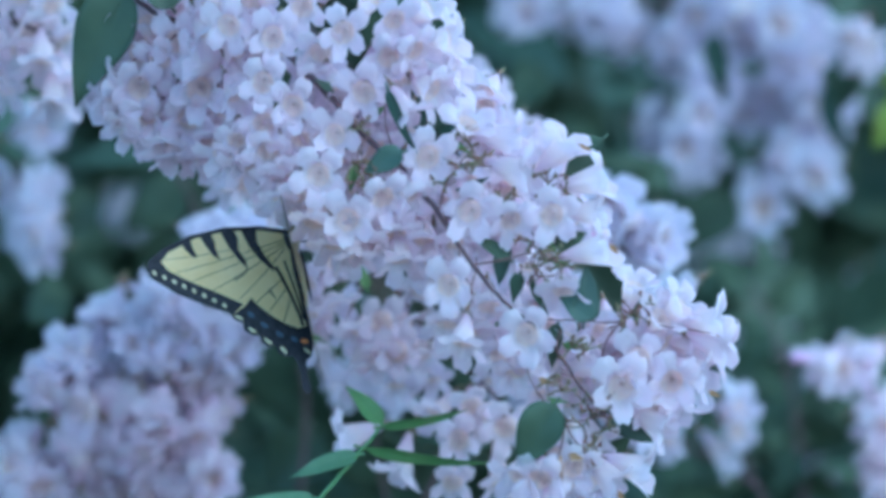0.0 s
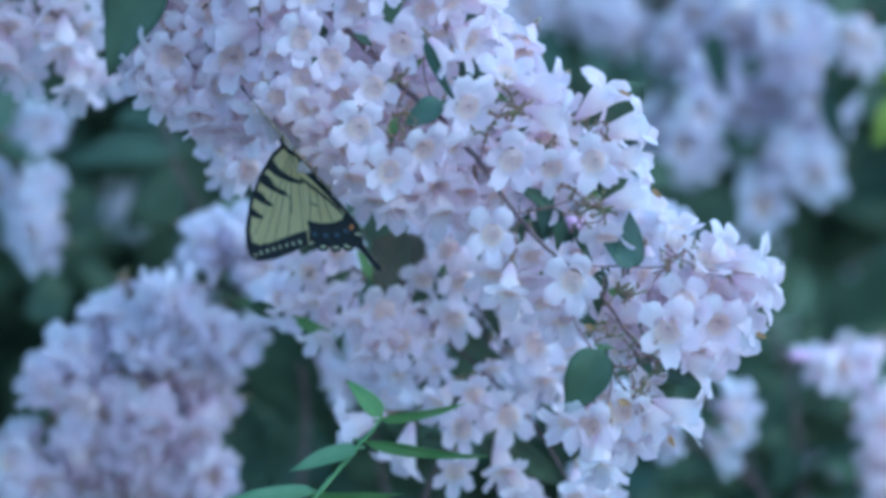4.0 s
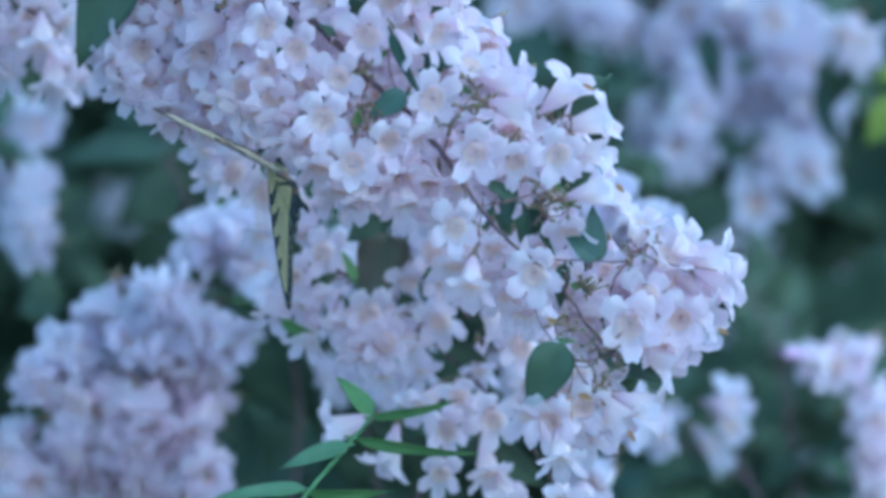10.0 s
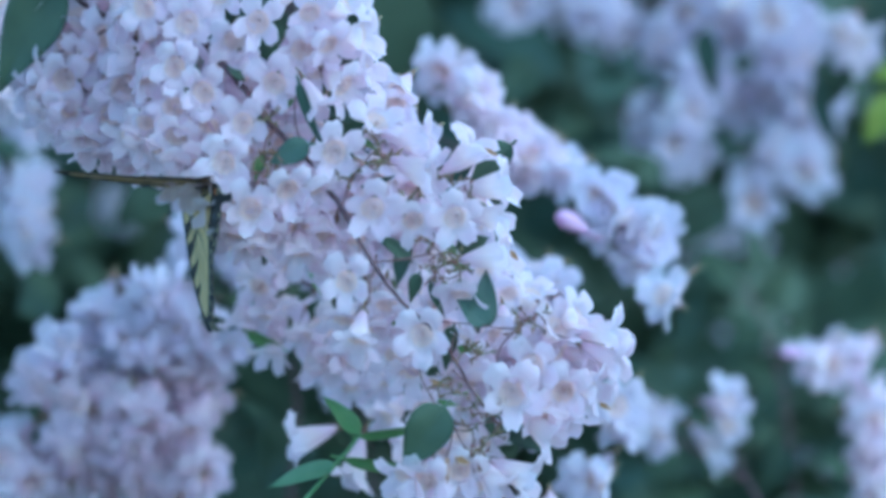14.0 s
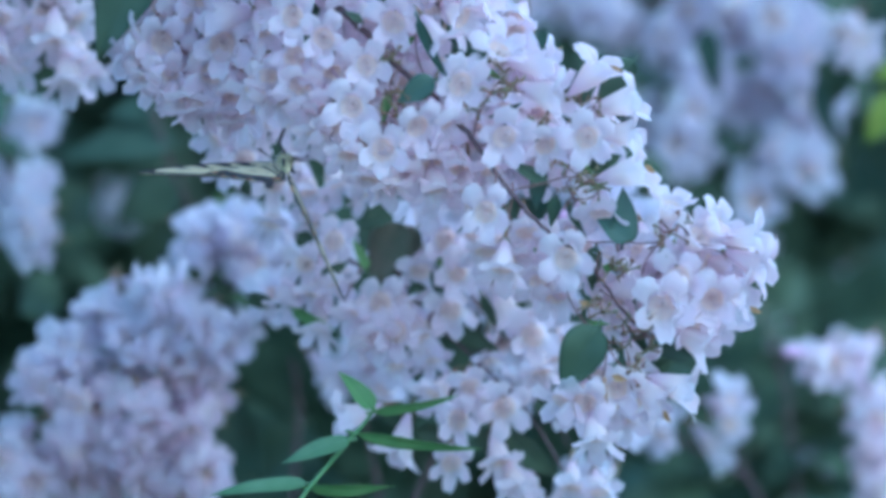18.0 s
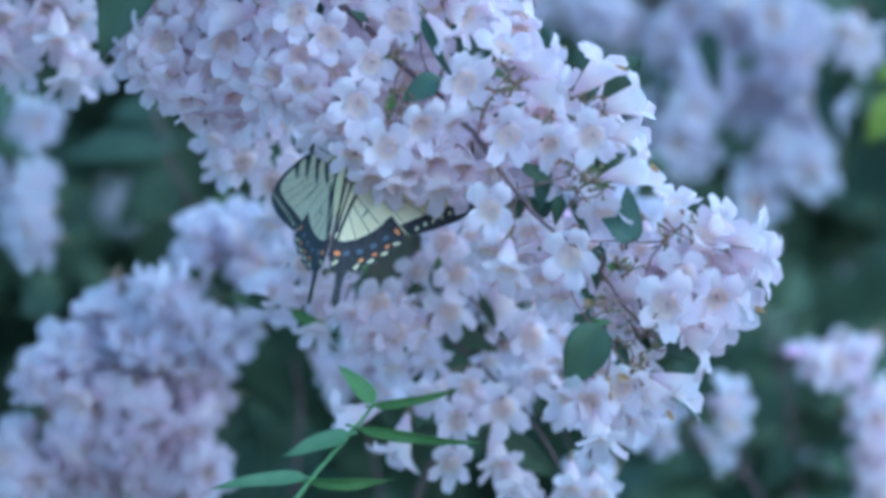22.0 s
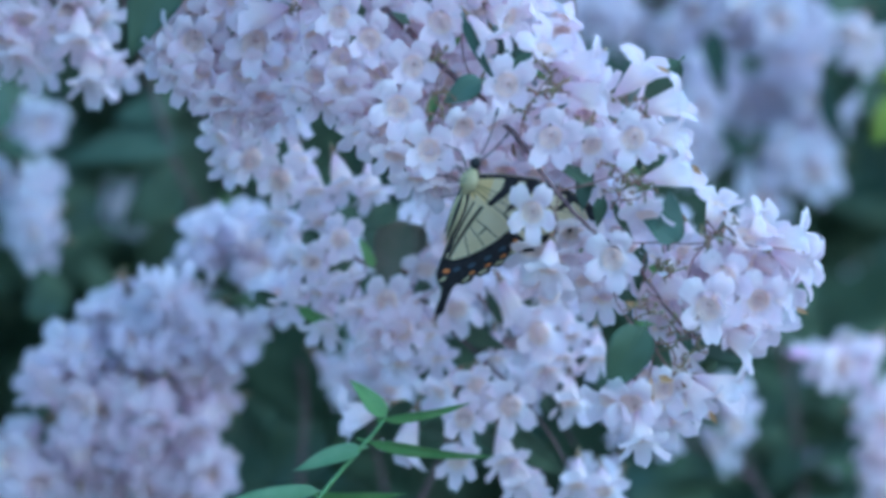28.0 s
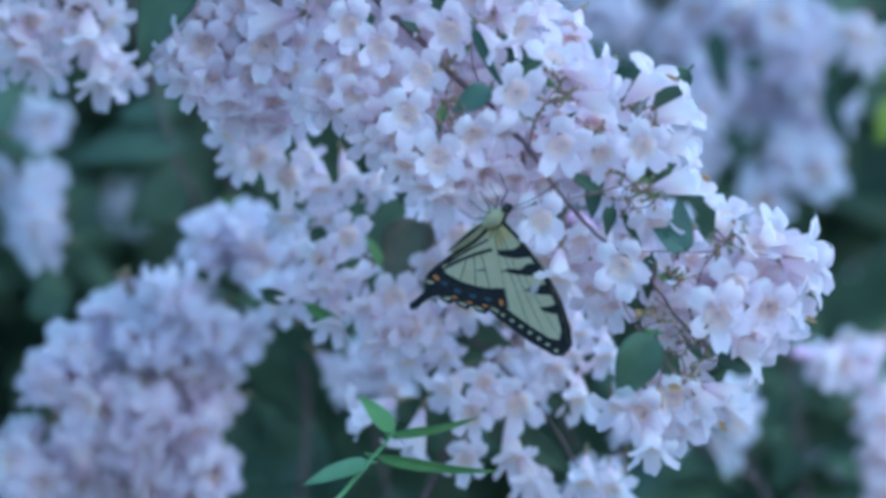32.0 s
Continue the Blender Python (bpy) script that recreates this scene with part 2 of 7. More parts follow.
COROLLAS = [corolla_mesh(s, PETAL, spread=f, mouth=mo) for s, f, mo in
            ((1, 0, 0.0047), (2, 8, 0.0049), (3, -8, 0.0046), (4, 5, 0.0051), (5, 12, 0.0047), (6, -4, 0.0050), (7, 9, 0.0047), (8, -12, 0.0049))]
COROLLAS_HAZE = [corolla_mesh(s, PETAL_HAZE, spread=f) for s, f in ((11, 0), (12, 9), (13, -9), (14, 4))]
THROATS = throat_mesh()
CALYXES = calyx_mesh()


def turn_to(phi, tau, roll):
    """The turn of a flower whose face points phi degrees round the view (0 right, 90 up) and tau degrees away from the viewer."""
    p, t = radians(phi), radians(tau)
    axis = Vector((math.sin(t) * math.cos(p), -math.cos(t), math.sin(t) * math.sin(p)))
    return axis.to_track_quat("Z", "Y").to_matrix().to_4x4() @ Matrix.Rotation(roll, 4, "Z")


def flower(parent, x, y, z, phi, tau, size, rng, pale=False, withered=False):
    me = rng.choice(COROLLAS_HAZE if pale else COROLLAS)
    m = Matrix.Translation((x, y, z)) @ turn_to(phi, tau, rng.gauss(-1.57, 0.28)) @ Matrix.Diagonal((size, size, size * (rng.uniform(0.94, 1.08) + max(0, tau - 50) * 0.005), 1))
    f = part("flower", me, parent, m)
    part("throat", THROATS, f)
    part("calyx", CALYXES, f)
    return f


def flowers(parent, rows, seed, pale=False):
    """Rows in millimetres and degrees: across, away, up, facing round, facing off, size."""
    rng = random.Random(seed)
    for x, y, z, phi, tau, size in rows:
        flower(parent, x / 1000, y / 1000, z / 1000, phi + rng.uniform(-6, 6), tau, size, rng, pale)


def cluster(parent, seed, centre, radii, count, size=1.0, pale=False, open_face=0.8):
    """A loose head of flowers, crowded in some places and open in others, that face the light or droop."""
    rng = random.Random(seed)
    c = Vector(centre)
    knots = [Vector([rng.uniform(-0.8, 0.8) for _ in range(3)]) for _ in range(max(2, count // 4))]
    for i in range(count):
        d = rng.choice(knots) + Vector([rng.gauss(0, 0.30) for _ in range(3)])
        phi = math.degrees(math.atan2(d.z - 0.5, d.x * 0.8)) + rng.uniform(-40, 40)
        tau = min(82, 12 + 62 * rng.random() ** open_face)
        p = c + Vector((d.x * radii[0], d.y * radii[1], d.z * radii[2]))
        flower(parent, p.x, p.y, p.z, phi, tau, size * rng.uniform(0.9, 1.15), rng, pale)


def droop(parent, seed, centre, radii, count, size=1.0):
    """Shaded bells that hang from the inner twigs of a branch."""
    rng = random.Random(seed)
    for _ in range(count):
        d = Vector([rng.uniform(-1, 1) for _ in range(3)])
        p = Vector(centre) + Vector((d.x * radii[0], d.y * radii[1], d.z * radii[2]))
        flower(parent, p.x, p.y, p.z, -90 + rng.uniform(-35, 35), rng.uniform(35, 72), size * rng.uniform(0.92, 1.08), rng)


def bud(parent, x, y, z, phi, tau, size, mat, name="bud", label=""):
    """A closed bud: a slim drop on a short stalk."""
    verts, faces = [], []
    n = 12
    prof = [(-0.011, 0.0003), (-0.0055, 0.0004), (-0.005, 0.0009), (-0.002, 0.0019), (0.001, 0.0024), (0.003, 0.0021), (0.0045, 0.0012), (0.005, 0.0002)]
    for i, (q, r) in enumerate(prof):
        for k in range(n):
            w = 2 * math.pi * k / n
            e = r * (1 + 0.08 * math.cos(5 * w))
            verts.append((e * math.cos(w), e * math.sin(w), q))
    for i in range(len(prof) - 1):
        for k in range(n):
            j = (k + 1) % n
            faces.append((i * n + k, i * n + j, (i + 1) * n + j, (i + 1) * n + k))
    m = Matrix.Translation((x / 1000, y / 1000, z / 1000)) @ turn_to(phi, tau, 0.4) @ Matrix.Diagonal((size, size, size, 1))
    return part(name, mesh_of(name, verts, faces, mat), parent, m, label)


def tuft(parent, x, y, z, seed, count=7, reach=0.0055):
    """A tangle of thin reddish-green stalks and bristly empty calyces."""
    rng = random.Random(seed)
    verts, faces = [], []
    for k in range(count):
        d = Vector((rng.uniform(-1, 1), rng.uniform(-1, 0.3), rng.uniform(-0.8, 1))).normalized()
        e = (d + Vector([rng.uniform(-0.7, 0.7) for _ in range(3)])).normalized()
        n = reach * rng.uniform(0.5, 1.1)
        b = len(verts)
        v, f = tube([(0, 0, 0), d * n * 0.5, d * n * 0.6 + e * n * 0.5], (0.00036, 0.00024), 5)
        verts += v
        faces += [tuple(q + b for q in t) for t in f]
        tip = d * n * 0.6 + e * n * 0.5
        for s in range(4):
            g = (e + Vector([rng.uniform(-0.9, 0.9) for _ in range(3)])).normalized() * rng.uniform(0.001, 0.0022)
            b = len(verts)
            v, f = tube([tip, tip + g], (0.0005, 0.0001), 4)
            verts += v
            faces += [tuple(q + b for q in t) for t in f]
    return part("calyx_tuft", mesh_of("calyx_tuft", verts, faces, CALYX), parent, pose(x / 1000, y / 1000, z / 1000))


# leaves ---------------------------------------------------------------------
def leaf_mesh(name, long, wide, mat, seed=0, fold=0.25, droop=0.18, tip=1.6):
    """A pointed leaf from its stalk at the origin along +x, folded along the midrib and bent, with a little thickness."""
    rng = random.Random(seed)
    nu, nv = 14, 8
    verts, faces = [], []
    wav = rng.uniform(0, 6)
    for side in (0, 1):
        for i in range(nu + 1):
            s = i / nu
            half = wide / 2 * 2.92 * s ** 0.55 * (1 - s) ** 1.15 + 0.0002 * (1 - s)
            for k in range(nv + 1):
                u = k / nv * 2 - 1
                y = half * u
                z = abs(u) * half * fold - droop * long * s * s + 0.05 * wide * math.sin(s * 9 + wav + u) * abs(u)
                verts.append((long * s, y, z - side * 0.00022))
    row = nv + 1
    half_n = (nu + 1) * row
    for i in range(nu):
        for k in range(nv):
            a = i * row + k
            faces.append((a, a + row, a + row + 1, a + 1))
            faces.append((half_n + a, half_n + a + 1, half_n + a + row + 1, half_n + a + row))
    for i in range(nu):
        for k in (0, nv):
            a = i * row + k
            faces.append((a, half_n + a, half_n + a + row, a + row))
    b = len(verts)
    v2, f2 = tube([(-long * 0.10, 0, 0.0), (long * 0.2, 0, -0.0002), (long * 0.6, 0, -droop * long * 0.36 - 0.0001), (long * 0.92, 0, -droop * long * 0.85)],
                  (0.0005, 0.00015), 5)
    verts += v2
    faces += [tuple(q + b for q in f) for f in f2]
    return mesh_of(name, verts, faces, mat)


def leaf(parent, base, tip, away, wide, mat, seed, face=20, name="leaf", label="", lean=0.0):
    """A leaf from base to tip (across, up in millimetres), away millimetres deep; face: degrees that its blade turns off the viewer."""
    dx, dz = (tip[0] - base[0]) / 1000, (tip[1] - base[1]) / 1000
    d = Vector((dx, lean, dz))
    x = d.normalized()
    y = Vector((0, 1, 0)).cross(x).normalized()
    z = x.cross(y)
    m = Matrix((x, y, z)).transposed().to_4x4()
    if m.col[2].y > 0:
        m = m @ Matrix.Rotation(math.pi, 4, "X")
    m = Matrix.Translation((base[0] / 1000, away / 1000, base[1] / 1000)) @ m @ Matrix.Rotation(radians(face), 4, "X")
    return part(name, leaf_mesh(name, d.length, wide / 1000, mat, seed), parent, m, label)


# setting ---------------------------------------------------------------------
def leaf_stuff(name, seed, count, place, sizes, mats, label, parent=None):
    """Many leaves of a bush in one mesh, each turned its own way."""
    rng = random.Random(seed)
    verts, faces, idx = [], [], []
    for i in range(count):
        c = place(rng)
        long = rng.uniform(*sizes)
        wide = long * rng.uniform(0.42, 0.6)
        x = Vector((rng.uniform(-1, 1), rng.uniform(-0.6, 0.3), rng.uniform(-1, 0.5))).normalized()
        n = Vector((rng.uniform(-0.6, 0.6), rng.uniform(-1, -0.1), rng.uniform(-0.1, 1))).normalized()
        y = n.cross(x).normalized()
        n = x.cross(y)
        b = len(verts)
        for s, w, h in ((0, 0.05, 0), (0.25, 0.8, 0), (0.5, 1, -0.03), (0.75, 0.66, -0.09), (1, 0.03, -0.2)):
            for u in (-1, 0, 1):
                verts.append(c + x * (s * long) + y * (u * w * wide / 2) + n * (h * long + abs(u) * w * wide * 0.12))
        k = rng.randrange(len(mats))
        for r in range(4):
            for q in range(2):
                a = b + r * 3 + q
                faces.append((a, a + 3, a + 4, a + 1))
                idx.append(k)
    me = mesh_of(name, verts, faces, mats[0])
    for m in mats[1:]:
        me.materials.append(m)
    me.polygons.foreach_set("material_index", idx)
    return tagged(new(name, me), label, "foliage", "", "stuff")


def ground_sheet():
    n = 40
    verts, faces = [], []
    for i in range(n + 1):
        for j in range(n + 1):
            x, y = [math.copysign(abs(q) ** 3, q) * 600 for q in (i / n * 2 - 1, j / n * 2 - 1)]
            near = math.exp(-(x * x + y * y) / 60)
            verts.append((x, y, 0.03 * near * noise.noise(Vector((x * 1.7, y * 1.7, 0)))))
    for i in range(n):
        for j in range(n):
            a = i * (n + 1) + j
            faces.append((a, a + n + 1, a + n + 2, a + 1))
    return tagged(new("ground", mesh_of("ground", verts, faces, SOIL)), "dark garden soil below the shrub", "ground", "", "structure")


ground_sheet()


def bush_wall(rng):
    return Vector((rng.uniform(-0.75, 0.75), rng.gauss(2.45, 0.10), rng.uniform(0.75, 1.95)))


def bush_inner(rng):
    return Vector((rng.uniform(-0.42, 0.42), rng.uniform(2.0, 2.3), rng.uniform(1.02, 1.6)))


def bush_surface(a, h):
    """The shrub's outside: a broad, lumpy dome of arching canes, widest at two thirds of its height."""
    r = (0.62 + 0.38 * math.sin(math.pi * min(1.0, 0.10 + h * 0.72))) * math.sqrt(max(0.0, 1 - h ** 7))
    p = Vector((1.45 * r * math.cos(a), 0.85 * r * math.sin(a), 2.1 * h))
    lump = 0.22 * noise.noise(p * 2.1) + 0.08 * noise.noise(p * 5.3 + Vector((7, 1, 3)))
    if p.y < 0:
        p.y = max(p.y, -0.86)
    p += Vector((p.x, p.y, p.z - 1.0)).normalized() * lump
    return Vector((p.x, p.y + 3.4, max(0.0, p.z)))


def bush_skirt(rng):
    p = bush_surface(rng.uniform(0, 6.28), rng.uniform(0.01, 1) ** 0.8)
    return p + (p - Vector((0, 3.4, 1.0))) * rng.uniform(-0.03, 0.13)


# the dark inside of the bush: a lumpy mass of shaded leafage behind everything
def bush_core():
    verts, faces = [], []
    nu, nv = 48, 32
    for i in range(nu):
        for j in range(nv + 1):
            verts.append(bush_surface(2 * math.pi * i / nu, j / nv))
    for i in range(nu):
        for j in range(nv):
            k = (i + 1) % nu
            faces.append((i * (nv + 1) + j, k * (nv + 1) + j, k * (nv + 1) + j + 1, i * (nv + 1) + j + 1))
    return tagged(new("bush_interior", mesh_of("bush_interior", verts, faces, LEAF)), "dark leafy inside of the dense flowering shrub", "shrub", "", "structure")


bush_core()
leaf_stuff("shrub_foliage", 21, 1500, bush_wall, (0.05, 0.09), [LEAF_VEILED, LEAF, LEAF_TEAL], "dark green leaves deep inside the shrub")
leaf_stuff("shrub_foliage", 22, 480, bush_inner, (0.045, 0.08), [LEAF_VEILED, LEAF, LEAF_TEAL], "mid-green leaves among the shrub's flower heads")
leaf_stuff("shrub_foliage", 23, 12000, bush_skirt, (0.06, 0.11), [LEAF_VEILED, LEAF], "green leaves on the outside of the shrub")


def bush_right(rng):
    return Vector((rng.uniform(0.08, 0.27), rng.uniform(1.95, 2.1), rng.uniform(1.12, 1.26)))


leaf_stuff("shrub_foliage", 26, 110, bush_right, (0.03, 0.055), [LEAF_TEAL, LEAF, LEAF_VEILED], "blue-green leaves beside the flower heads")
# Unseen leafy arches, added above the view to shade the left and low sprays.
SHADE_ARCHES = []
for _k in range(9):
    _x = -0.80 + 0.09 * _k
    SHADE_ARCHES.append(spline([(_x * 0.8, 2.75, 1.25), (_x, 2.35, 1.72 + 0.02 * (_k % 3)), (_x, 1.85, 1.86 + 0.03 * (_k % 2)), (_x * 1.02 + 0.02, 1.5, 1.78), (_x * 1.04 + 0.03, 1.25, 1.62 + 0.02 * (_k % 3))], 8))
for _k in range(5):
    _x = -0.46 + 0.08 * _k
    SHADE_ARCHES.append(spline([(_x, 2.7, 1.2), (_x, 2.3, 1.60), (_x, 2.0, 1.62), (_x, 1.78, 1.57), (_x, 1.64, 1.50)], 8))


def shade_spot(rng):
    line = rng.choice(SHADE_ARCHES)
    p = line[int(rng.uniform(0.12, 0.999) * len(line))]
    return p + Vector((rng.gauss(0, 0.035), rng.gauss(0, 0.03), rng.gauss(0.01, 0.04)))


shade_foliage = leaf_stuff("overhanging_foliage", 24, 1150, shade_spot, (0.05, 0.09), [LEAF, LEAF_VEILED], "unseen leafy canes added above the view to shade the flowers")
for _line in SHADE_ARCHES:
    _v, _f = tube(_line, (0.0045, 0.0012))
    part("stem", mesh_of("stem", _v, _f, BARK), shade_foliage, None, "brown woody cane")


CANES = []


def cane_side(rng):
    """A spot near one of the canes, clear of the open view between them."""
    while True:
        p = rng.choice(rng.choice(CANES))
        p = p + Vector([rng.gauss(0, 0.05) for _ in range(3)])
        if 1.7 < p.y < 2.7 and p.z > 0.3 and (abs(p.x) > p.y * 0.1 + 0.13 or abs(p.z - 1.3) > p.y * 0.057 + 0.12):
            return p


def cane(parent, short=1.0):
    """The woody cane that carries a spray: from the outer end of its first stem round and back into the heart of the shrub."""
    first = [c for c in parent.children if c.name.startswith("stem")][0].data.vertices
    o = parent.location
    a = sum((v.co for v in first[:8]), Vector()) / 8
    b = sum((v.co for v in first[24:32]), Vector()) / 8
    out = (a - b).normalized()
    p = a + o
    up = 1 if p.z > 1.3 else -1
    line = [p - out * 0.004, p + out * 0.05, Vector((p.x * 1.25 + out.x * 0.12, p.y + 0.12, p.z + 0.14 * up))]
    line.append(Vector((p.x * 1.2 + out.x * 0.12, 2.25, 1.3 + (0.42 if up > 0 else -0.38))))
    line.append(Vector((p.x * 0.9, 2.75, 1.05 if up > 0 else 0.62)))
    if short == 1.0:
        line.append(Vector((p.x * 0.5, 3.0, -0.02)))
    CANES.append(spline(line))
    v, f = tube([q - o for q in spline(line)], (0.0011, 0.0065 * short))
    return part("cane", mesh_of("cane", v, f, BARK), parent, None, "brown woody cane")


# the swaying branch in front -----------------------------------------------------
branch = new("flowering_branch")
branch.location = (-0.00236, 1.5000, 1.35157)
tagged(branch, "arching shrub branch crowded with pale pink bell flowers, green leaves", "branch", "flowering branches of the shrub")
stem("stem", [(-0.0685, 0.0300, 0.0581), (-0.0540, 0.0180, 0.0498), (-0.0379, 0.0080, 0.0371), (-0.0272, 0.0030, 0.0270), (-0.0206, 0.0030, 0.0207), (-0.0101, 0.0040, 0.0100), (0.0029, 0.0030, -0.0007), (0.0144, -0.0040, -0.0131), (0.0199, -0.0080, -0.0212), (0.0267, -0.0090, -0.0299), (0.0349, -0.0090, -0.0392), (0.0436, -0.0060, -0.0463), (0.0525, -0.0020, -0.0528), (0.0585, -0.0040, -0.0610), (0.0663, -0.0020, -0.0708), (0.0739, 0.0020, -0.0786)], 0.0014, 0.0004, BARK, branch, "dark reddish-brown woody stem")
stem("twig", [(0.0145, -0.0020, -0.0130), (0.0159, -0.0070, -0.0164), (0.0170, -0.0090, -0.0172)], 0.00036, 0.0002, TWIG, branch)
stem("twig", [(0.0217, -0.0090, -0.0234), (0.0228, -0.0100, -0.0317), (0.0266, -0.0100, -0.0377), (0.0259, -0.0080, -0.0451)], 0.00036, 0.0002, TWIG, branch)
stem("twig", [(0.0276, -0.0080, -0.0271), (0.0272, -0.0090, -0.0326), (0.0263, -0.0090, -0.0381), (0.0272, -0.0090, -0.0427)], 0.00036, 0.0002, TWIG, branch)
stem("twig", [(0.0267, -0.0080, -0.0298), (0.0367, -0.0090, -0.0275), (0.0441, -0.0090, -0.0253), (0.0505, -0.0080, -0.0256)], 0.00036, 0.0002, TWIG, branch)
stem("twig", [(0.0441, -0.0090, -0.0253), (0.0459, -0.0090, -0.0207), (0.0450, -0.0080, -0.0179)], 0.00036, 0.0002, TWIG, branch)
stem("twig", [(0.0478, -0.0080, -0.0326), (0.0450, -0.0090, -0.0271), (0.0496, -0.0090, -0.0234)], 0.00036, 0.0002, TWIG, branch)
stem("twig", [(0.0478, -0.0080, -0.0326), (0.0532, -0.0090, -0.0317), (0.0560, -0.0090, -0.0289)], 0.00036, 0.0002, TWIG, branch)
stem("twig", [(0.0441, -0.0080, -0.0353), (0.0468, -0.0090, -0.0317), (0.0496, -0.0090, -0.0271)], 0.00036, 0.0002, TWIG, branch)
stem("twig", [(0.0436, -0.0060, -0.0463), (0.0533, -0.0070, -0.0463), (0.0625, -0.0070, -0.0461), (0.0699, -0.0050, -0.0465)], 0.00036, 0.0002, TWIG, branch)
stem("twig", [(0.0585, -0.0050, -0.0610), (0.0551, -0.0070, -0.0555), (0.0560, -0.0070, -0.0491)], 0.00036, 0.0002, TWIG, branch)
stem("twig", [(0.0449, -0.0100, -0.0601), (0.0462, -0.0100, -0.0646), (0.0495, -0.0100, -0.0701)], 0.00036, 0.0002, TWIG, branch)
stem("twig", [(0.0560, -0.0090, -0.0615), (0.0615, -0.0090, -0.0656), (0.0664, -0.0090, -0.0707)], 0.00036, 0.0002, TWIG, branch)
stem("twig", [(0.0496, -0.0090, -0.0701), (0.0553, -0.0120, -0.0774), (0.0577, -0.0120, -0.0780)], 0.00036, 0.0002, TWIG, branch)
stem("twig", [(0.0568, -0.0100, -0.0780), (0.0632, -0.0100, -0.0787), (0.0697, -0.0090, -0.0769), (0.0771, -0.0080, -0.0769)], 0.00036, 0.0002, TWIG, branch)
stem("twig", [(0.0583, -0.0100, -0.0787), (0.0614, -0.0100, -0.0839), (0.0657, -0.0090, -0.0885), (0.0697, -0.0080, -0.0903)], 0.00036, 0.0002, TWIG, branch)
stem("twig", [(0.0578, -0.0100, -0.0784), (0.0583, -0.0100, -0.0839), (0.0572, -0.0090, -0.0903)], 0.00036, 0.0002, TWIG, branch)
stem("twig", [(0.0662, -0.0060, -0.0707), (0.0698, -0.0070, -0.0738), (0.0725, -0.0080, -0.0775), (0.0707, -0.0080, -0.0821)], 0.00036, 0.0002, TWIG, branch)
stem("twig", [(0.0699, -0.0050, -0.0465), (0.0763, -0.0060, -0.0454), (0.0817, -0.0070, -0.0399), (0.0826, -0.0070, -0.0372)], 0.00036, 0.0002, TWIG, branch)
stem("twig", [(0.0763, -0.0060, -0.0454), (0.0717, -0.0060, -0.0509), (0.0698, -0.0060, -0.0564)], 0.00036, 0.0002, TWIG, branch)
stem("twig", [(0.0818, -0.0060, -0.0399), (0.0881, -0.0070, -0.0463), (0.0972, -0.0080, -0.0473), (0.1047, -0.0060, -0.0482)], 0.00036, 0.0002, TWIG, branch)
stem("twig", [(0.0029, 0.0030, -0.0007), (-0.0027, 0.0000, 0.0099), (-0.0045, 0.0000, 0.0173), (-0.0040, 0.0020, 0.0247)], 0.00036, 0.0002, TWIG, branch)
stem("twig", [(0.0144, -0.0040, -0.0131), (0.0166, -0.0050, -0.0041), (0.0203, -0.0060, 0.0023), (0.0258, -0.0060, 0.0096)], 0.00036, 0.0002, TWIG, branch)
stem("twig", [(0.0203, -0.0060, 0.0023), (0.0249, -0.0070, 0.0023), (0.0313, -0.0050, 0.0023)], 0.00036, 0.0002, TWIG, branch)
stem("twig", [(-0.0101, 0.0020, 0.0100), (-0.0128, -0.0020, 0.0043), (-0.0109, -0.0030, -0.0049)], 0.00036, 0.0002, TWIG, branch)
stem("twig", [(-0.0206, 0.0020, 0.0207), (-0.0128, -0.0020, 0.0144), (-0.0109, -0.0030, 0.0107)], 0.00036, 0.0002, TWIG, branch)
flowers(branch, [
    (-20.4, -6.0, 10.0, -85, 14, 0.96),
    (-25.2, -8.0, -3.6, -90, 18, 1.05),
    (-14.9, -10.0, -17.6, -90, 14, 1.02),
    (-11.8, -4.0, 24.1, -92, 20, 1.04),
    (-34.5, -3.0, 18.6, -90, 16, 0.98),
    (-44.8, -3.0, 25.6, -92, 20, 1.00),
    (-44.1, 1.0, 12.5, -92, 28, 0.98),
    (-42.3, 2.0, 3.0, -88, 38, 0.96),
    (-31.7, 3.0, 7.8, -85, 41, 0.90),
    (10.2, -8.0, 4.1, -88, 12, 1.05),
    (-3.2, -8.0, -10.2, -62, 38, 1.05),
    (6.5, -4.0, -9.6, -58, 66, 1.00),
    (24.5, -10.0, -12.9, -92, 18, 1.06),
    (38.3, -6.0, -15.7, -75, 36, 0.98),
], 100)
flowers(branch, [
    (51.4, -9.0, -12.8, -88, 16, 1.00),
    (23.3, -4.0, 16.7, 70, 40, 1.00),
    (38.0, -4.0, 11.6, -4, 80, 1.00),
    (41.4, -6.0, 0.5, -22, 74, 1.08),
    (55.6, -4.0, 11.2, 44, 76, 1.06),
    (65.9, -4.0, -0.0, 12, 78, 1.06),
    (66.7, -3.0, -10.8, 4, 80, 0.94),
    (68.3, -8.0, -22.7, 8, 76, 1.05),
    (79.4, -6.0, -32.9, 72, 58, 1.00),
    (56.3, -4.0, -38.4, -88, 56, 1.02),
    (18.8, -12.0, -37.4, -90, 18, 1.00),
    (24.3, -8.0, -56.8, -92, 64, 1.00),
    (44.9, -10.0, -52.0, -96, 16, 1.04),
    (89.3, -6.0, -43.2, 50, 42, 0.98),
], 114)
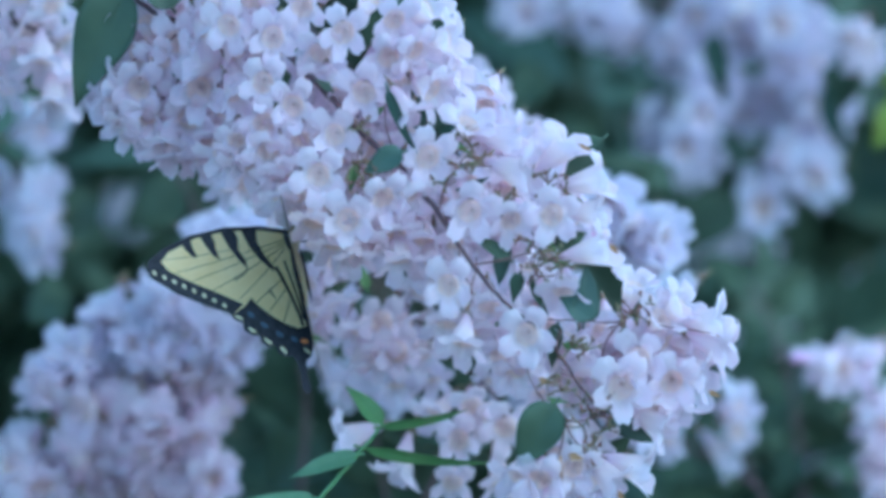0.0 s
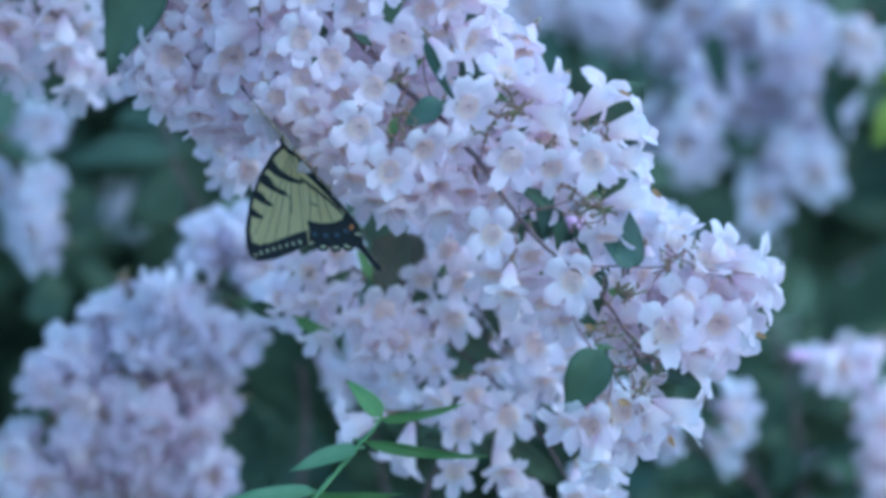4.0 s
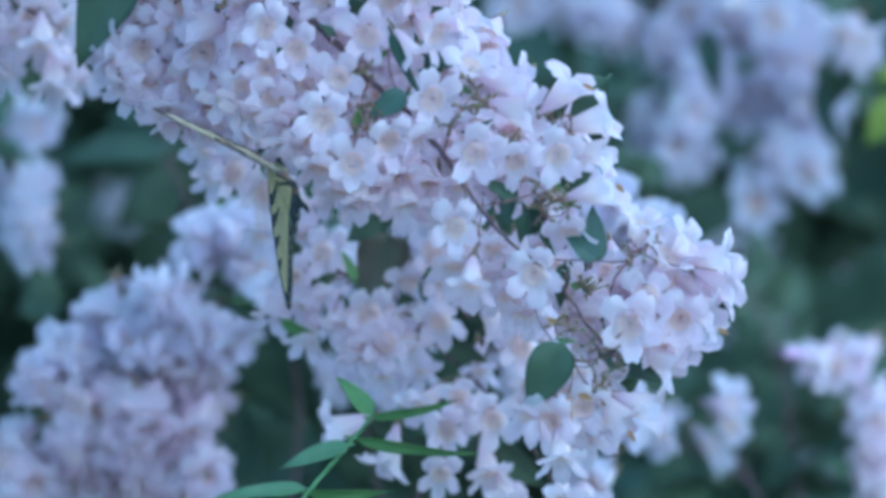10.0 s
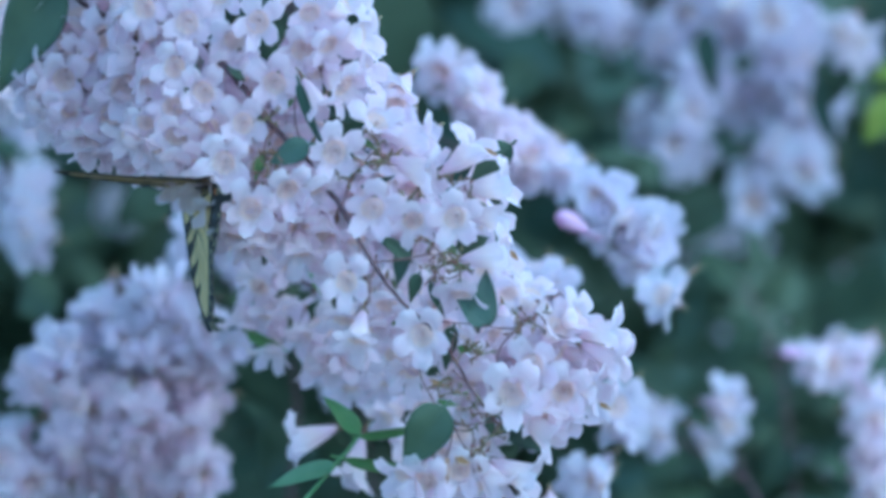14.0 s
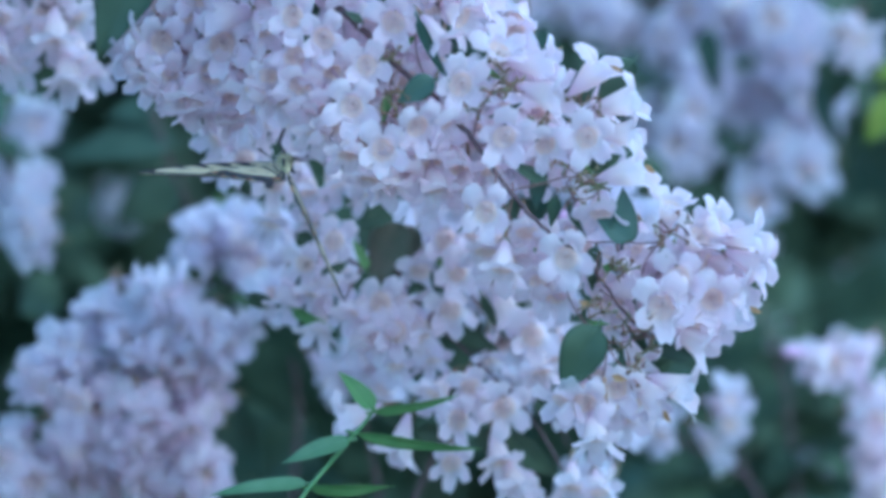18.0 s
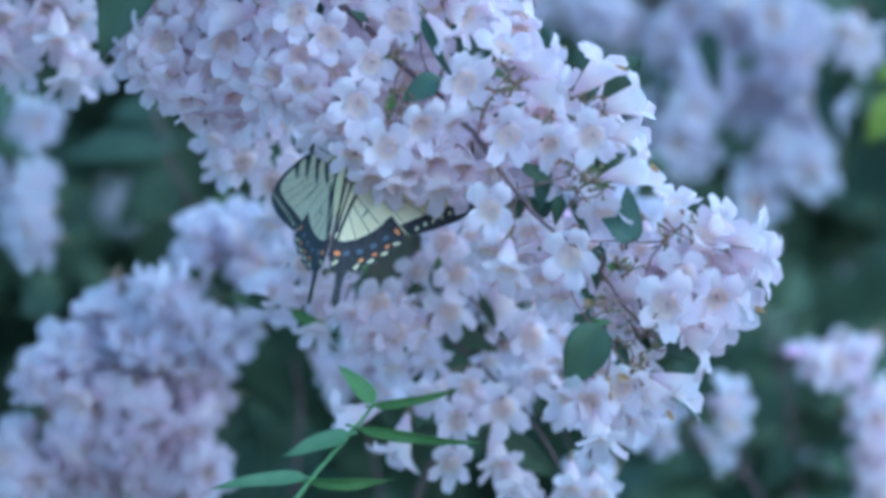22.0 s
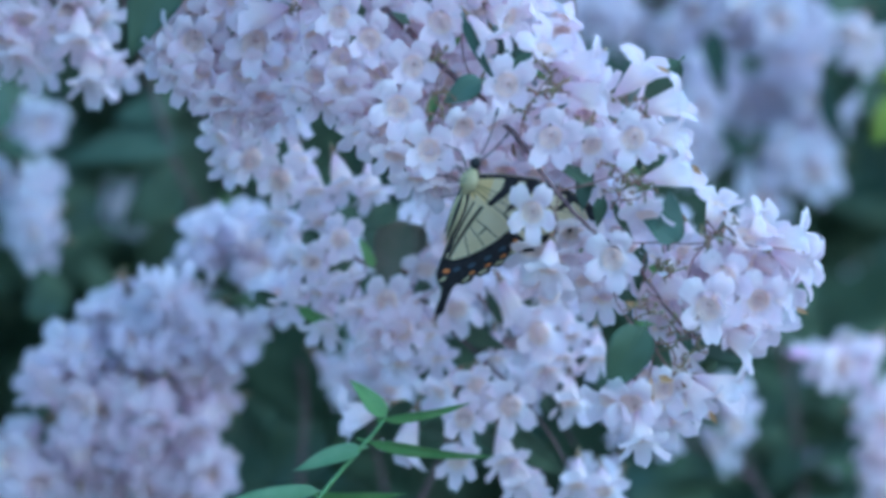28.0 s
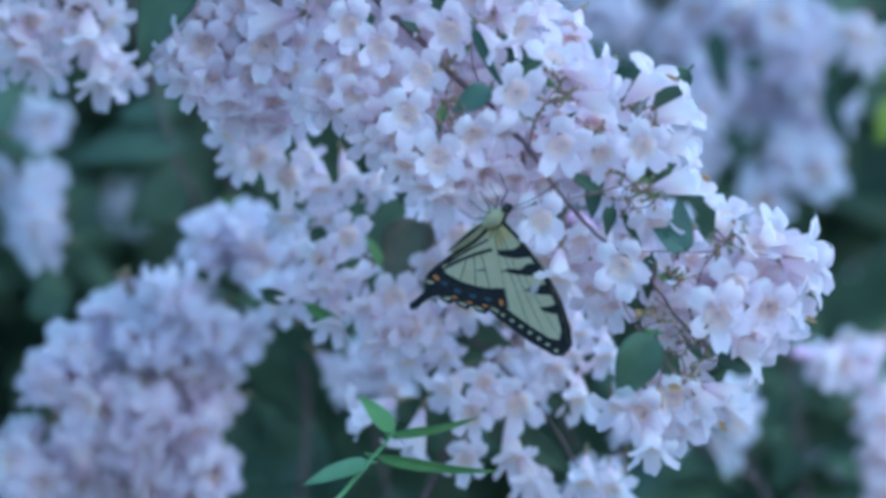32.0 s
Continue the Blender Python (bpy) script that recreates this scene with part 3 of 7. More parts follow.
flowers(branch, [
    (95.6, -4.0, -39.2, 34, 56, 0.98),
    (107.0, -4.0, -44.5, -6, 74, 1.05),
    (109.6, -4.0, -54.0, -20, 78, 1.06),
    (81.5, -10.0, -57.9, -90, 18, 1.04),
    (76.1, -12.0, -67.4, -92, 14, 1.18),
    (92.8, -8.0, -65.2, -84, 24, 1.05),
    (102.9, -5.0, -61.9, -16, 70, 1.05),
    (87.5, -6.0, -74.8, -88, 52, 0.98),
    (96.8, -3.0, -74.4, -78, 80, 1.00),
    (90.1, -5.0, -79.6, -26, 78, 1.06),
    (84.9, -6.0, -93.9, -18, 78, 1.02),
    (75.7, -6.0, -98.3, -46, 76, 0.95),
    (62.0, -9.0, -94.5, -86, 24, 0.98),
    (51.4, -9.0, -99.3, -96, 36, 1.08),
], 128)
flowers(branch, [
    (44.1, -6.0, -99.0, -112, 52, 1.02),
    (55.5, -8.0, -111.8, -90, 70, 1.12),
    (61.3, 0.0, -100.7, -80, 60, 0.95),
    (67.8, -2.0, -59.7, 24, 72, 0.95),
    (60.1, 2.0, -51.3, 60, 55, 0.70),
    (69.0, 8.0, -50.0, -60, 44, 0.95),
    (57.4, 6.0, -65.7, -70, 60, 0.80),
    (91.4, 2.0, -52.8, -40, 55, 0.90),
    (99.8, 4.0, -52.8, -15, 66, 0.95),
    (84.2, 5.0, -50.0, 10, 60, 0.85),
    (55.5, 4.0, -89.7, -95, 58, 0.90),
    (69.5, 6.0, -86.1, -60, 60, 0.90),
    (-56.9, -2.0, 43.8, -92, 22, 1.00),
    (-42.1, -5.0, 40.5, -88, 18, 1.05),
], 142)
flowers(branch, [
    (-33.0, -3.0, 50.6, -80, 27, 1.00),
    (-19.2, -6.0, 43.0, -85, 20, 1.05),
    (-26.7, 2.0, 36.2, -90, 38, 1.00),
    (-2.7, -3.0, 48.0, -70, 36, 1.00),
    (4.7, -3.0, 38.3, -50, 50, 1.00),
    (15.7, -2.0, 43.3, 10, 62, 1.00),
    (-11.0, 0.0, 55.9, 60, 45, 1.00),
    (-24.8, 0.0, 61.5, 80, 45, 1.00),
    (-44.2, 2.0, 57.9, 85, 45, 1.00),
    (8.4, 0.0, 54.1, 35, 60, 1.00),
    (18.5, 2.0, 32.1, 5, 70, 0.95),
    (11.5, -3.0, 25.6, -30, 52, 1.00),
    (1.9, 3.0, 29.4, -70, 44, 0.95),
    (-4.5, 0.0, 35.7, -95, 28, 1.00),
], 156)
flowers(branch, [
    (-49.8, 4.0, 52.5, -90, 36, 1.00),
    (-60.9, 6.0, 56.4, 95, 45, 1.00),
    (3.4, -6.0, 18.4, -56, 82, 0.80),
    (-19.8, 2.0, 25.1, -60, 70, 0.85),
    (-53.5, 5.0, 20.3, -70, 60, 0.85),
    (9.3, 2.0, -4.4, -40, 70, 0.90),
    (-30.9, 0.0, -11.3, -95, 52, 0.95),
    (-26.4, -3.0, -20.0, -92, 58, 1.00),
    (-36.9, 4.0, -3.3, -95, 56, 0.95),
    (-19.2, 0.0, -27.3, -92, 66, 1.00),
    (-12.4, 0.0, -30.3, -88, 70, 1.00),
    (-6.9, 2.0, -26.2, -85, 60, 1.00),
    (1.0, 2.0, -22.3, -80, 56, 1.00),
    (2.9, 4.0, -31.0, -86, 68, 1.00),
], 170)
flowers(branch, [
    (9.7, 6.0, -24.1, -84, 60, 1.00),
    (13.1, 8.0, -30.9, -88, 66, 1.00),
    (-22.1, 4.0, -14.9, -100, 55, 0.95),
    (-10.0, 0.0, -20.0, -75, 58, 0.95),
    (-36.9, 5.0, -13.0, -98, 62, 0.95),
    (-2.7, 3.0, -19.9, -85, 52, 1.00),
    (32.5, 6.0, -44.4, -88, 52, 1.00),
    (39.9, 8.0, -46.3, -95, 60, 0.95),
    (19.0, 8.0, -50.9, -90, 58, 1.00),
    (29.8, 10.0, -52.8, -85, 60, 1.00),
    (37.2, 10.0, -60.2, -85, 46, 1.00),
    (42.7, 10.0, -65.7, -80, 55, 1.00),
    (-52.6, 6.0, 6.4, -92, 44, 0.95),
    (-49.9, 8.0, -1.8, -96, 58, 0.95),
], 184)
flowers(branch, [
    (-57.4, 9.0, 1.0, -95, 52, 0.95),
    (-39.7, 8.0, -6.5, -92, 60, 0.90),
    (20.5, 8.0, -24.1, -70, 55, 0.90),
    (-29.5, 6.0, 26.8, -70, 46, 0.90),
    (-37.0, 8.0, 10.2, -95, 55, 0.90),
    (-19.4, 8.0, 0.9, -80, 60, 0.90),
    (-7.3, 8.0, -15.7, -80, 60, 0.90),
], 198)
droop(branch, 880, (-0.0371, 0.0140, 0.0328), (0.020, 0.005, 0.011), 9, 0.95)
droop(branch, 1000, (-0.0223, 0.0160, 0.0180), (0.020, 0.005, 0.013), 9, 0.95)
droop(branch, 1160, (-0.0148, 0.0160, -0.0044), (0.020, 0.005, 0.011), 9, 0.95)
droop(branch, 980, (-0.0372, 0.0160, 0.0068), (0.013, 0.005, 0.011), 6, 0.95)
droop(branch, 1100, (0.0001, 0.0120, 0.0364), (0.017, 0.005, 0.011), 6, 0.95)
droop(branch, 1240, (0.0261, 0.0140, 0.0216), (0.007, 0.004, 0.006), 2, 0.95)
droop(branch, 1440, (0.0317, 0.0140, -0.0100), (0.011, 0.005, 0.009), 4, 0.95)
droop(branch, 1350, (0.0075, 0.0140, -0.0174), (0.013, 0.004, 0.008), 5, 0.95)
droop(branch, 1920, (0.0782, 0.0140, -0.0528), (0.011, 0.005, 0.010), 6, 0.95)
droop(branch, 2040, (0.0911, 0.0120, -0.0621), (0.011, 0.005, 0.009), 5, 0.95)
droop(branch, 2090, (0.0614, 0.0120, -0.1010), (0.011, 0.005, 0.007), 4, 0.95)
droop(branch, 1960, (0.0670, 0.0140, -0.0714), (0.011, 0.005, 0.007), 4, 0.95)
droop(branch, 1540, (0.0466, 0.0140, -0.0137), (0.011, 0.004, 0.006), 3, 0.95)
droop(branch, 880, (-0.0538, 0.0140, 0.0495), (0.013, 0.005, 0.011), 6, 0.95)
droop(branch, 1380, (0.0358, 0.0300, 0.0055), (0.011, 0.006, 0.011), 7, 0.95)
droop(branch, 1580, (0.0451, 0.0280, -0.0228), (0.011, 0.006, 0.007), 5, 0.95)
droop(branch, 1130, (-0.0037, 0.0260, 0.0128), (0.009, 0.006, 0.011), 6, 0.95)
droop(branch, 1380, (0.0264, 0.0300, -0.0039), (0.011, 0.006, 0.007), 5, 0.95)
droop(branch, 1790, (0.0563, 0.0260, -0.0509), (0.009, 0.006, 0.009), 5, 0.95)
droop(branch, 1590, (0.0621, 0.0300, -0.0077), (0.006, 0.005, 0.009), 3, 0.95)
droop(branch, 1490, (0.0188, 0.0280, -0.0321), (0.011, 0.005, 0.007), 4, 0.95)
tuft(branch, 44.6, -9.0, -21.3, 40, 6, 0.0048)
tuft(branch, 49.6, -9.0, -23.8, 41, 6, 0.0048)
tuft(branch, 46.8, -9.0, -29.3, 42, 6, 0.0048)
tuft(branch, 55.4, -9.0, -28.6, 43, 6, 0.0048)
tuft(branch, 23.9, -7.0, 8.7, 44, 6, 0.0048)
tuft(branch, 26.3, -7.0, 3.0, 45, 6, 0.0048)
tuft(branch, 20.6, -7.0, 1.9, 46, 6, 0.0048)
tuft(branch, 14.4, -6.0, -3.6, 47, 6, 0.0048)
tuft(branch, -12.4, -4.0, 13.0, 48, 6, 0.0048)
tuft(branch, -13.8, -5.0, 0.5, 49, 6, 0.0048)
tuft(branch, -10.5, -5.0, -6.1, 50, 6, 0.0048)
tuft(branch, 59.7, -8.0, -54.9, 51, 6, 0.0048)
tuft(branch, 63.9, -8.0, -56.0, 52, 6, 0.0048)
tuft(branch, 51.8, -9.0, -66.5, 53, 6, 0.0048)
tuft(branch, 57.2, -9.0, -69.2, 54, 6, 0.0048)
tuft(branch, 64.2, -9.0, -72.5, 55, 6, 0.0048)
tuft(branch, 70.1, -9.0, -74.7, 56, 6, 0.0048)
tuft(branch, 72.4, -9.0, -80.6, 57, 6, 0.0048)
tuft(branch, 64.6, -9.0, -80.2, 58, 6, 0.0048)
tuft(branch, 79.0, -7.0, -43.2, 59, 6, 0.0048)
tuft(branch, 76.8, -7.0, -47.6, 60, 6, 0.0048)
tuft(branch, 81.7, -7.0, -40.3, 61, 6, 0.0048)
tuft(branch, 66.4, -9.0, -89.4, 62, 6, 0.0048)
tuft(branch, 68.2, -9.0, -86.1, 63, 6, 0.0048)
tuft(branch, 55.2, -4.0, -4.6, 64, 6, 0.0048)
tuft(branch, 49.7, -4.0, -2.2, 65, 6, 0.0048)
tuft(branch, -8.2, -4.0, 2.4, 66, 6, 0.0048)
tuft(branch, 35.9, -7.0, -8.7, 67, 6, 0.0048)
leaf(branch, (55.2, -73.2), (43.0, -95.0), -16, 14.7, LEAF, 1000, 8)
leaf(branch, (1.9, 5.9), (-11.3, -1.4), -7, 8.1, LEAF_TEAL, 728, 15)
leaf(branch, (-3.9, 25.7), (4.5, 4.4), -8, 4.0, LEAF_TEAL, 712, 35)
leaf(branch, (5.3, 19.7), (18.9, 15.6), 4, 7.0, LEAF_TEAL, 775, 25)
leaf(branch, (4.9, 14.8), (14.1, 13.3), 2, 2.6, LEAF, 776, 40)
leaf(branch, (20.8, -5.4), (30.8, -1.7), 6, 3.3, LEAF_TEAL, 880, 30)
leaf(branch, (63.3, -46.9), (64.7, -28.1), -5, 9.6, LEAF_TEAL, 1050, 20)
leaf(branch, (65.8, -45.0), (55.5, -38.1), -7, 8.5, LEAF_TEAL, 1060, 20)
leaf(branch, (53.1, -22.0), (63.9, -18.3), 10, 7.4, LEAF, 1061, 25)
leaf(branch, (38.3, -27.4), (26.2, -19.3), -4, 4.8, LEAF, 905, 25)
leaf(branch, (42.0, -31.8), (39.4, -41.4), -5, 4.8, LEAF, 906, 25)
leaf(branch, (37.3, -22.5), (34.0, -36.5), 0, 6.3, LEAF_TEAL, 907, 30)
leaf(branch, (45.7, -34.0), (50.8, -45.8), -4, 2.8, LEAF, 908, 35)
leaf(branch, (55.0, -47.6), (52.8, -62.3), 0, 5.5, LEAF, 985, 25)
leaf(branch, (28.9, -51.3), (37.1, -49.8), 24, 8.5, LEAF_FRESH, 940, 25)
leaf(branch, (67.4, 13.8), (53.3, -2.2), 14, 10.3, LEAF, 1100, 25)
leaf(branch, (74.0, -76.5), (90.7, -86.6), 12, 8.5, LEAF_TEAL, 1255, 25)
leaf(branch, (74.8, -88.7), (82.3, -84.9), 22, 5.5, LEAF, 1256, 25)
leaf(branch, (-12.8, 0.7), (-15.6, -7.6), 2, 3.7, LEAF_FRESH, 620, 30)
leaf(branch, (-8.7, 17.3), (-4.5, 20.0), 0, 2.6, LEAF_FRESH, 621, 30)
leaf(branch, (52.4, -27.1), (58.8, -29.3), -6, 1.8, LEAF_FRESH, 622, 30)
leaf(branch, (49.6, -20.1), (53.3, -25.3), -8, 2.6, LEAF_FRESH, 623, 30)
leaf(branch, (57.3, -54.2), (62.1, -55.0), -7, 2.6, LEAF_FRESH, 624, 30)
leaf(branch, (53.2, -72.0), (59.6, -73.3), -9, 1.7, LEAF_FRESH, 625, 30)
leaf(branch, (-22.0, 24.5), (-27.5, 28.6), -2, 3.3, LEAF_VEILED, 570, 35)
leaf(branch, (-76.5, 49.9), (-85.8, 64.8), 20, 12.9, LEAF, 571, 25)
leaf(branch, (18.5, 10.0), (23.2, 6.3), 2, 2.6, LEAF_FRESH, 626, 30)
leaf(branch, (70.8, -21.3), (73.3, -24.2), -10, 1.7, BROWN_TIP, 1079, 25, label="withered brown petal")
leaf(branch, (58.7, 10.7), (63.1, 8.8), -8, 1.7, BROWN_TIP, 1013, 25, label="withered brown petal")
leaf(branch, (105.2, -67.0), (108.5, -68.9), -9, 1.7, BROWN_TIP, 1073, 25, label="withered brown petal")
leaf(branch, (77.4, -101.1), (79.2, -104.8), -9, 1.7, BROWN_TIP, 1018, 25, label="withered brown petal")
leaf(branch, (60.7, -89.6), (65.1, -91.1), -14, 2.4, BROWN_TIP, 1025, 25, label="withered brown petal")
leaf(branch, (49.9, -65.6), (54.3, -67.4), -10, 1.8, BROWN_TIP, 1062, 25, label="withered brown petal")
leaf(branch, (57.6, -90.7), (58.2, -98.4), -14, 1.3, BROWN_TIP, 1008, 25, label="withered brown petal")
leaf(branch, (107.1, -48.7), (110.4, -50.9), -8, 1.1, BROWN_TIP, 1083, 25, label="withered brown petal")
branch_upper = new("flowering_branch")
branch_upper.location = (-0.0695, 1.5260, 1.3686)
tagged(branch_upper, "upper shrub branch with shaded pale pink bells and a broad leaf", "branch", "flowering branches of the shrub")
stem("stem", [(-0.0483, 0.0200, 0.0578), (-0.0355, 0.0120, 0.0419), (-0.0193, 0.0080, 0.0283), (-0.0061, 0.0060, 0.0215), (0.0034, 0.0040, 0.0148), (0.0071, 0.0040, 0.0053), (0.0041, 0.0060, -0.0039)], 0.0013, 0.0005, BARK, branch_upper)
stem("twig", [(-0.0061, 0.0060, 0.0215), (-0.0133, 0.0000, 0.0137), (-0.0211, 0.0040, 0.0037)], 0.00042, 0.00022, TWIG, branch_upper)
stem("twig", [(0.0033, 0.0060, 0.0149), (-0.0003, 0.0020, 0.0072), (-0.0022, 0.0000, 0.0024)], 0.00042, 0.00022, TWIG, branch_upper)
stem("twig", [(-0.0135, 0.0040, 0.0139), (-0.0250, 0.0060, 0.0094), (-0.0317, 0.0080, 0.0049)], 0.00042, 0.00022, TWIG, branch_upper)
stem("twig", [(0.0071, 0.0040, 0.0053), (0.0014, 0.0040, -0.0040), (-0.0043, 0.0040, -0.0087)], 0.00042, 0.00022, TWIG, branch_upper)
stem("twig", [(0.0041, 0.0060, -0.0039), (-0.0017, 0.0080, -0.0132), (-0.0111, 0.0080, -0.0179)], 0.00042, 0.00022, TWIG, branch_upper)
flowers(branch_upper, [
    (-1.0, -4.0, -0.2, -90, 12, 1.20),
    (-21.4, 2.0, 0.2, -100, 24, 1.08),
    (-32.9, 6.0, 2.7, 172, 66, 1.00),
    (-3.6, -8.0, 8.9, 188, 80, 1.15),
    (-4.6, 2.0, -10.1, -92, 26, 1.02),
    (-19.4, 5.0, -9.8, -100, 40, 1.02),
    (-26.7, 8.0, -13.1, -112, 62, 1.00),
    (-12.3, 5.0, -19.3, -95, 68, 1.05),
    (-10.2, 8.0, -22.6, -90, 76, 1.00),
    (2.2, 4.0, -18.1, -90, 58, 1.00),
    (7.1, 2.0, -7.5, -88, 38, 1.00),
    (-14.5, 4.0, 9.3, -95, 38, 1.00),
    (-8.6, 0.0, 15.6, -92, 22, 1.05),
    (-22.3, 8.0, 11.4, -120, 46, 1.00),
], 600)
flowers(branch_upper, [
    (5.3, 2.0, 8.1, -85, 36, 1.00),
    (-19.1, 4.0, 24.3, 110, 50, 1.00),
    (-0.2, 2.0, 24.1, -85, 34, 1.00),
    (-33.8, 10.0, -5.4, -135, 66, 0.95),
    (-28.9, 8.0, -2.7, -130, 55, 0.98),
    (-17.8, 9.0, -17.8, -105, 70, 1.00),
    (-1.8, 9.0, -23.6, -92, 72, 1.00),
    (8.6, 8.0, -22.7, -88, 66, 1.00),
    (4.7, 10.0, -26.4, -90, 74, 0.95),
    (10.8, 5.0, 1.6, -80, 52, 0.95),
    (-8.2, 8.0, -3.8, -95, 46, 0.95),
    (-14.0, 10.0, -11.2, -95, 55, 0.95),
    (0.2, 9.0, -12.3, -92, 60, 0.95),
    (-29.1, 12.0, 14.5, -140, 60, 0.95),
], 614)
flowers(branch_upper, [
    (-11.6, 6.0, 33.8, 95, 50, 1.00),
    (-30.8, 10.0, 24.8, 140, 60, 1.00),
], 628)
droop(branch_upper, 980, (-0.0124, 0.0160, 0.0023), (0.011, 0.004, 0.009), 6, 0.95)
droop(branch_upper, 1010, (-0.0069, 0.0180, -0.0128), (0.011, 0.004, 0.006), 5, 0.95)
droop(branch_upper, 1060, (0.0028, 0.0160, 0.0022), (0.009, 0.004, 0.011), 4, 0.95)
droop(branch_upper, 990, (-0.0102, 0.0140, 0.0249), (0.011, 0.004, 0.007), 4, 0.95)
leaf(branch_upper, (-25.5, 33.6), (-44.5, -4.2), 2, 20.6, LEAF_VEILED, 255, 14)
leaf(branch_upper, (-1.5, 7.4), (2.3, 1.3), 6, 4.0, LEAF_FRESH, 256, 30)
leaf(branch_upper, (4.2, 11.1), (7.9, 4.5), 6, 3.7, LEAF, 257, 30)

# the sprays behind it -----------------------------------------------------
spray_upper = new("flowering_branch")
spray_upper.location = (-0.1432, 1.6100, 1.3832)
tagged(spray_upper, "drooping shrub branch tip with hanging lilac-pink bell flowers", "branch", "flowering branches of the shrub")
stem("stem", [(-0.0436, 0.0000, 0.0277), (-0.0199, 0.0000, 0.0119), (-0.0001, 0.0000, 0.0059), (0.0197, 0.0000, -0.0040)], 0.0012, 0.0005, BARK, spray_upper)
flowers(spray_upper, [
    (-6.0, 0.0, -4.0, -90, 50, 1.10),
    (-7.0, 0.0, -17.8, -95, 65, 1.10),
    (3.5, 4.0, -7.7, -80, 60, 1.10),
    (14.0, -4.0, -12.0, -85, 70, 1.15),
    (17.7, 0.0, -25.7, -90, 75, 1.10),
    (22.3, 4.0, -17.6, -70, 70, 1.05),
    (9.8, 0.0, -0.0, -60, 50, 1.10),
    (-12.0, 0.0, -11.9, -100, 60, 1.10),
    (-17.9, 0.0, -4.0, -110, 60, 1.00),
    (21.2, 6.0, -3.7, -60, 60, 1.00),
    (-1.0, 10.0, -21.4, -90, 60, 1.00),
    (-22.9, 10.0, -19.4, -100, 60, 1.00),
    (26.8, 10.0, -23.4, -70, 70, 1.00),
    (-6.0, 0.0, 7.9, -90, 40, 1.00),
], 500)
flowers(spray_upper, [
    (5.8, 0.0, 11.9, -80, 40, 1.00),
    (17.7, 0.0, 7.9, -70, 50, 1.00),
], 514)
spray_middle = new("flowering_branch")
spray_middle.location = (-0.0169, 1.5850, 1.2853)
tagged(spray_middle, "flowering shrub branch with pale pink bells behind the front one", "branch", "flowering branches of the shrub")
stem("stem", [(-0.0913, 0.0400, 0.1532), (-0.0750, 0.0340, 0.1248), (-0.0567, 0.0260, 0.0966), (-0.0408, 0.0220, 0.0707), (-0.0289, 0.0200, 0.0352), (-0.0170, 0.0160, 0.0135), (-0.0012, 0.0160, 0.0037), (0.0145, 0.0160, -0.0101), (0.0322, 0.0180, -0.0259), (0.0480, 0.0200, -0.0417), (0.0619, 0.0220, -0.0635)], 0.0011, 0.0005, BARK, spray_middle)
stem("twig", [(-0.0407, 0.0200, 0.0706), (-0.0461, 0.0080, 0.0624), (-0.0499, 0.0040, 0.0545)], 0.0005, 0.00025, TWIG, spray_middle)
stem("twig", [(-0.0288, 0.0180, 0.0351), (-0.0364, 0.0080, 0.0331), (-0.0401, 0.0040, 0.0389)], 0.0005, 0.00025, TWIG, spray_middle)
stem("twig", [(-0.0169, 0.0140, 0.0135), (-0.0246, 0.0080, 0.0115), (-0.0284, 0.0040, 0.0076)], 0.0005, 0.00025, TWIG, spray_middle)
stem("twig", [(-0.0012, 0.0140, 0.0037), (0.0008, 0.0060, -0.0021), (-0.0011, 0.0030, -0.0041)], 0.0005, 0.00025, TWIG, spray_middle)
stem("twig", [(0.0145, 0.0140, -0.0101), (0.0067, 0.0080, -0.0119), (0.0028, 0.0030, -0.0138)], 0.0005, 0.00025, TWIG, spray_middle)
stem("twig", [(0.0145, 0.0140, -0.0101), (0.0204, 0.0080, -0.0022), (0.0243, 0.0030, 0.0057)], 0.0005, 0.00025, TWIG, spray_middle)
stem("twig", [(0.0322, 0.0160, -0.0258), (0.0400, 0.0100, -0.0179), (0.0496, 0.0030, -0.0158)], 0.0005, 0.00025, TWIG, spray_middle)
stem("twig", [(0.0322, 0.0160, -0.0258), (0.0302, 0.0080, -0.0354), (0.0253, 0.0030, -0.0450)], 0.0005, 0.00025, TWIG, spray_middle)
stem("twig", [(0.0480, 0.0180, -0.0416), (0.0429, 0.0080, -0.0432), (0.0399, 0.0060, -0.0490)], 0.0005, 0.00025, TWIG, spray_middle)
stem("twig", [(-0.0090, 0.0100, 0.0076), (-0.0118, 0.0040, 0.0018), (-0.0157, 0.0020, -0.0070)], 0.0005, 0.00025, TWIG, spray_middle)
stem("twig", [(0.0028, 0.0100, 0.0076), (0.0077, 0.0040, -0.0002), (0.0116, 0.0020, -0.0060)], 0.0005, 0.00025, TWIG, spray_middle)
stem("twig", [(0.0292, 0.0080, -0.0022), (0.0360, 0.0040, -0.0109), (0.0403, 0.0030, -0.0197)], 0.0005, 0.00025, TWIG, spray_middle)
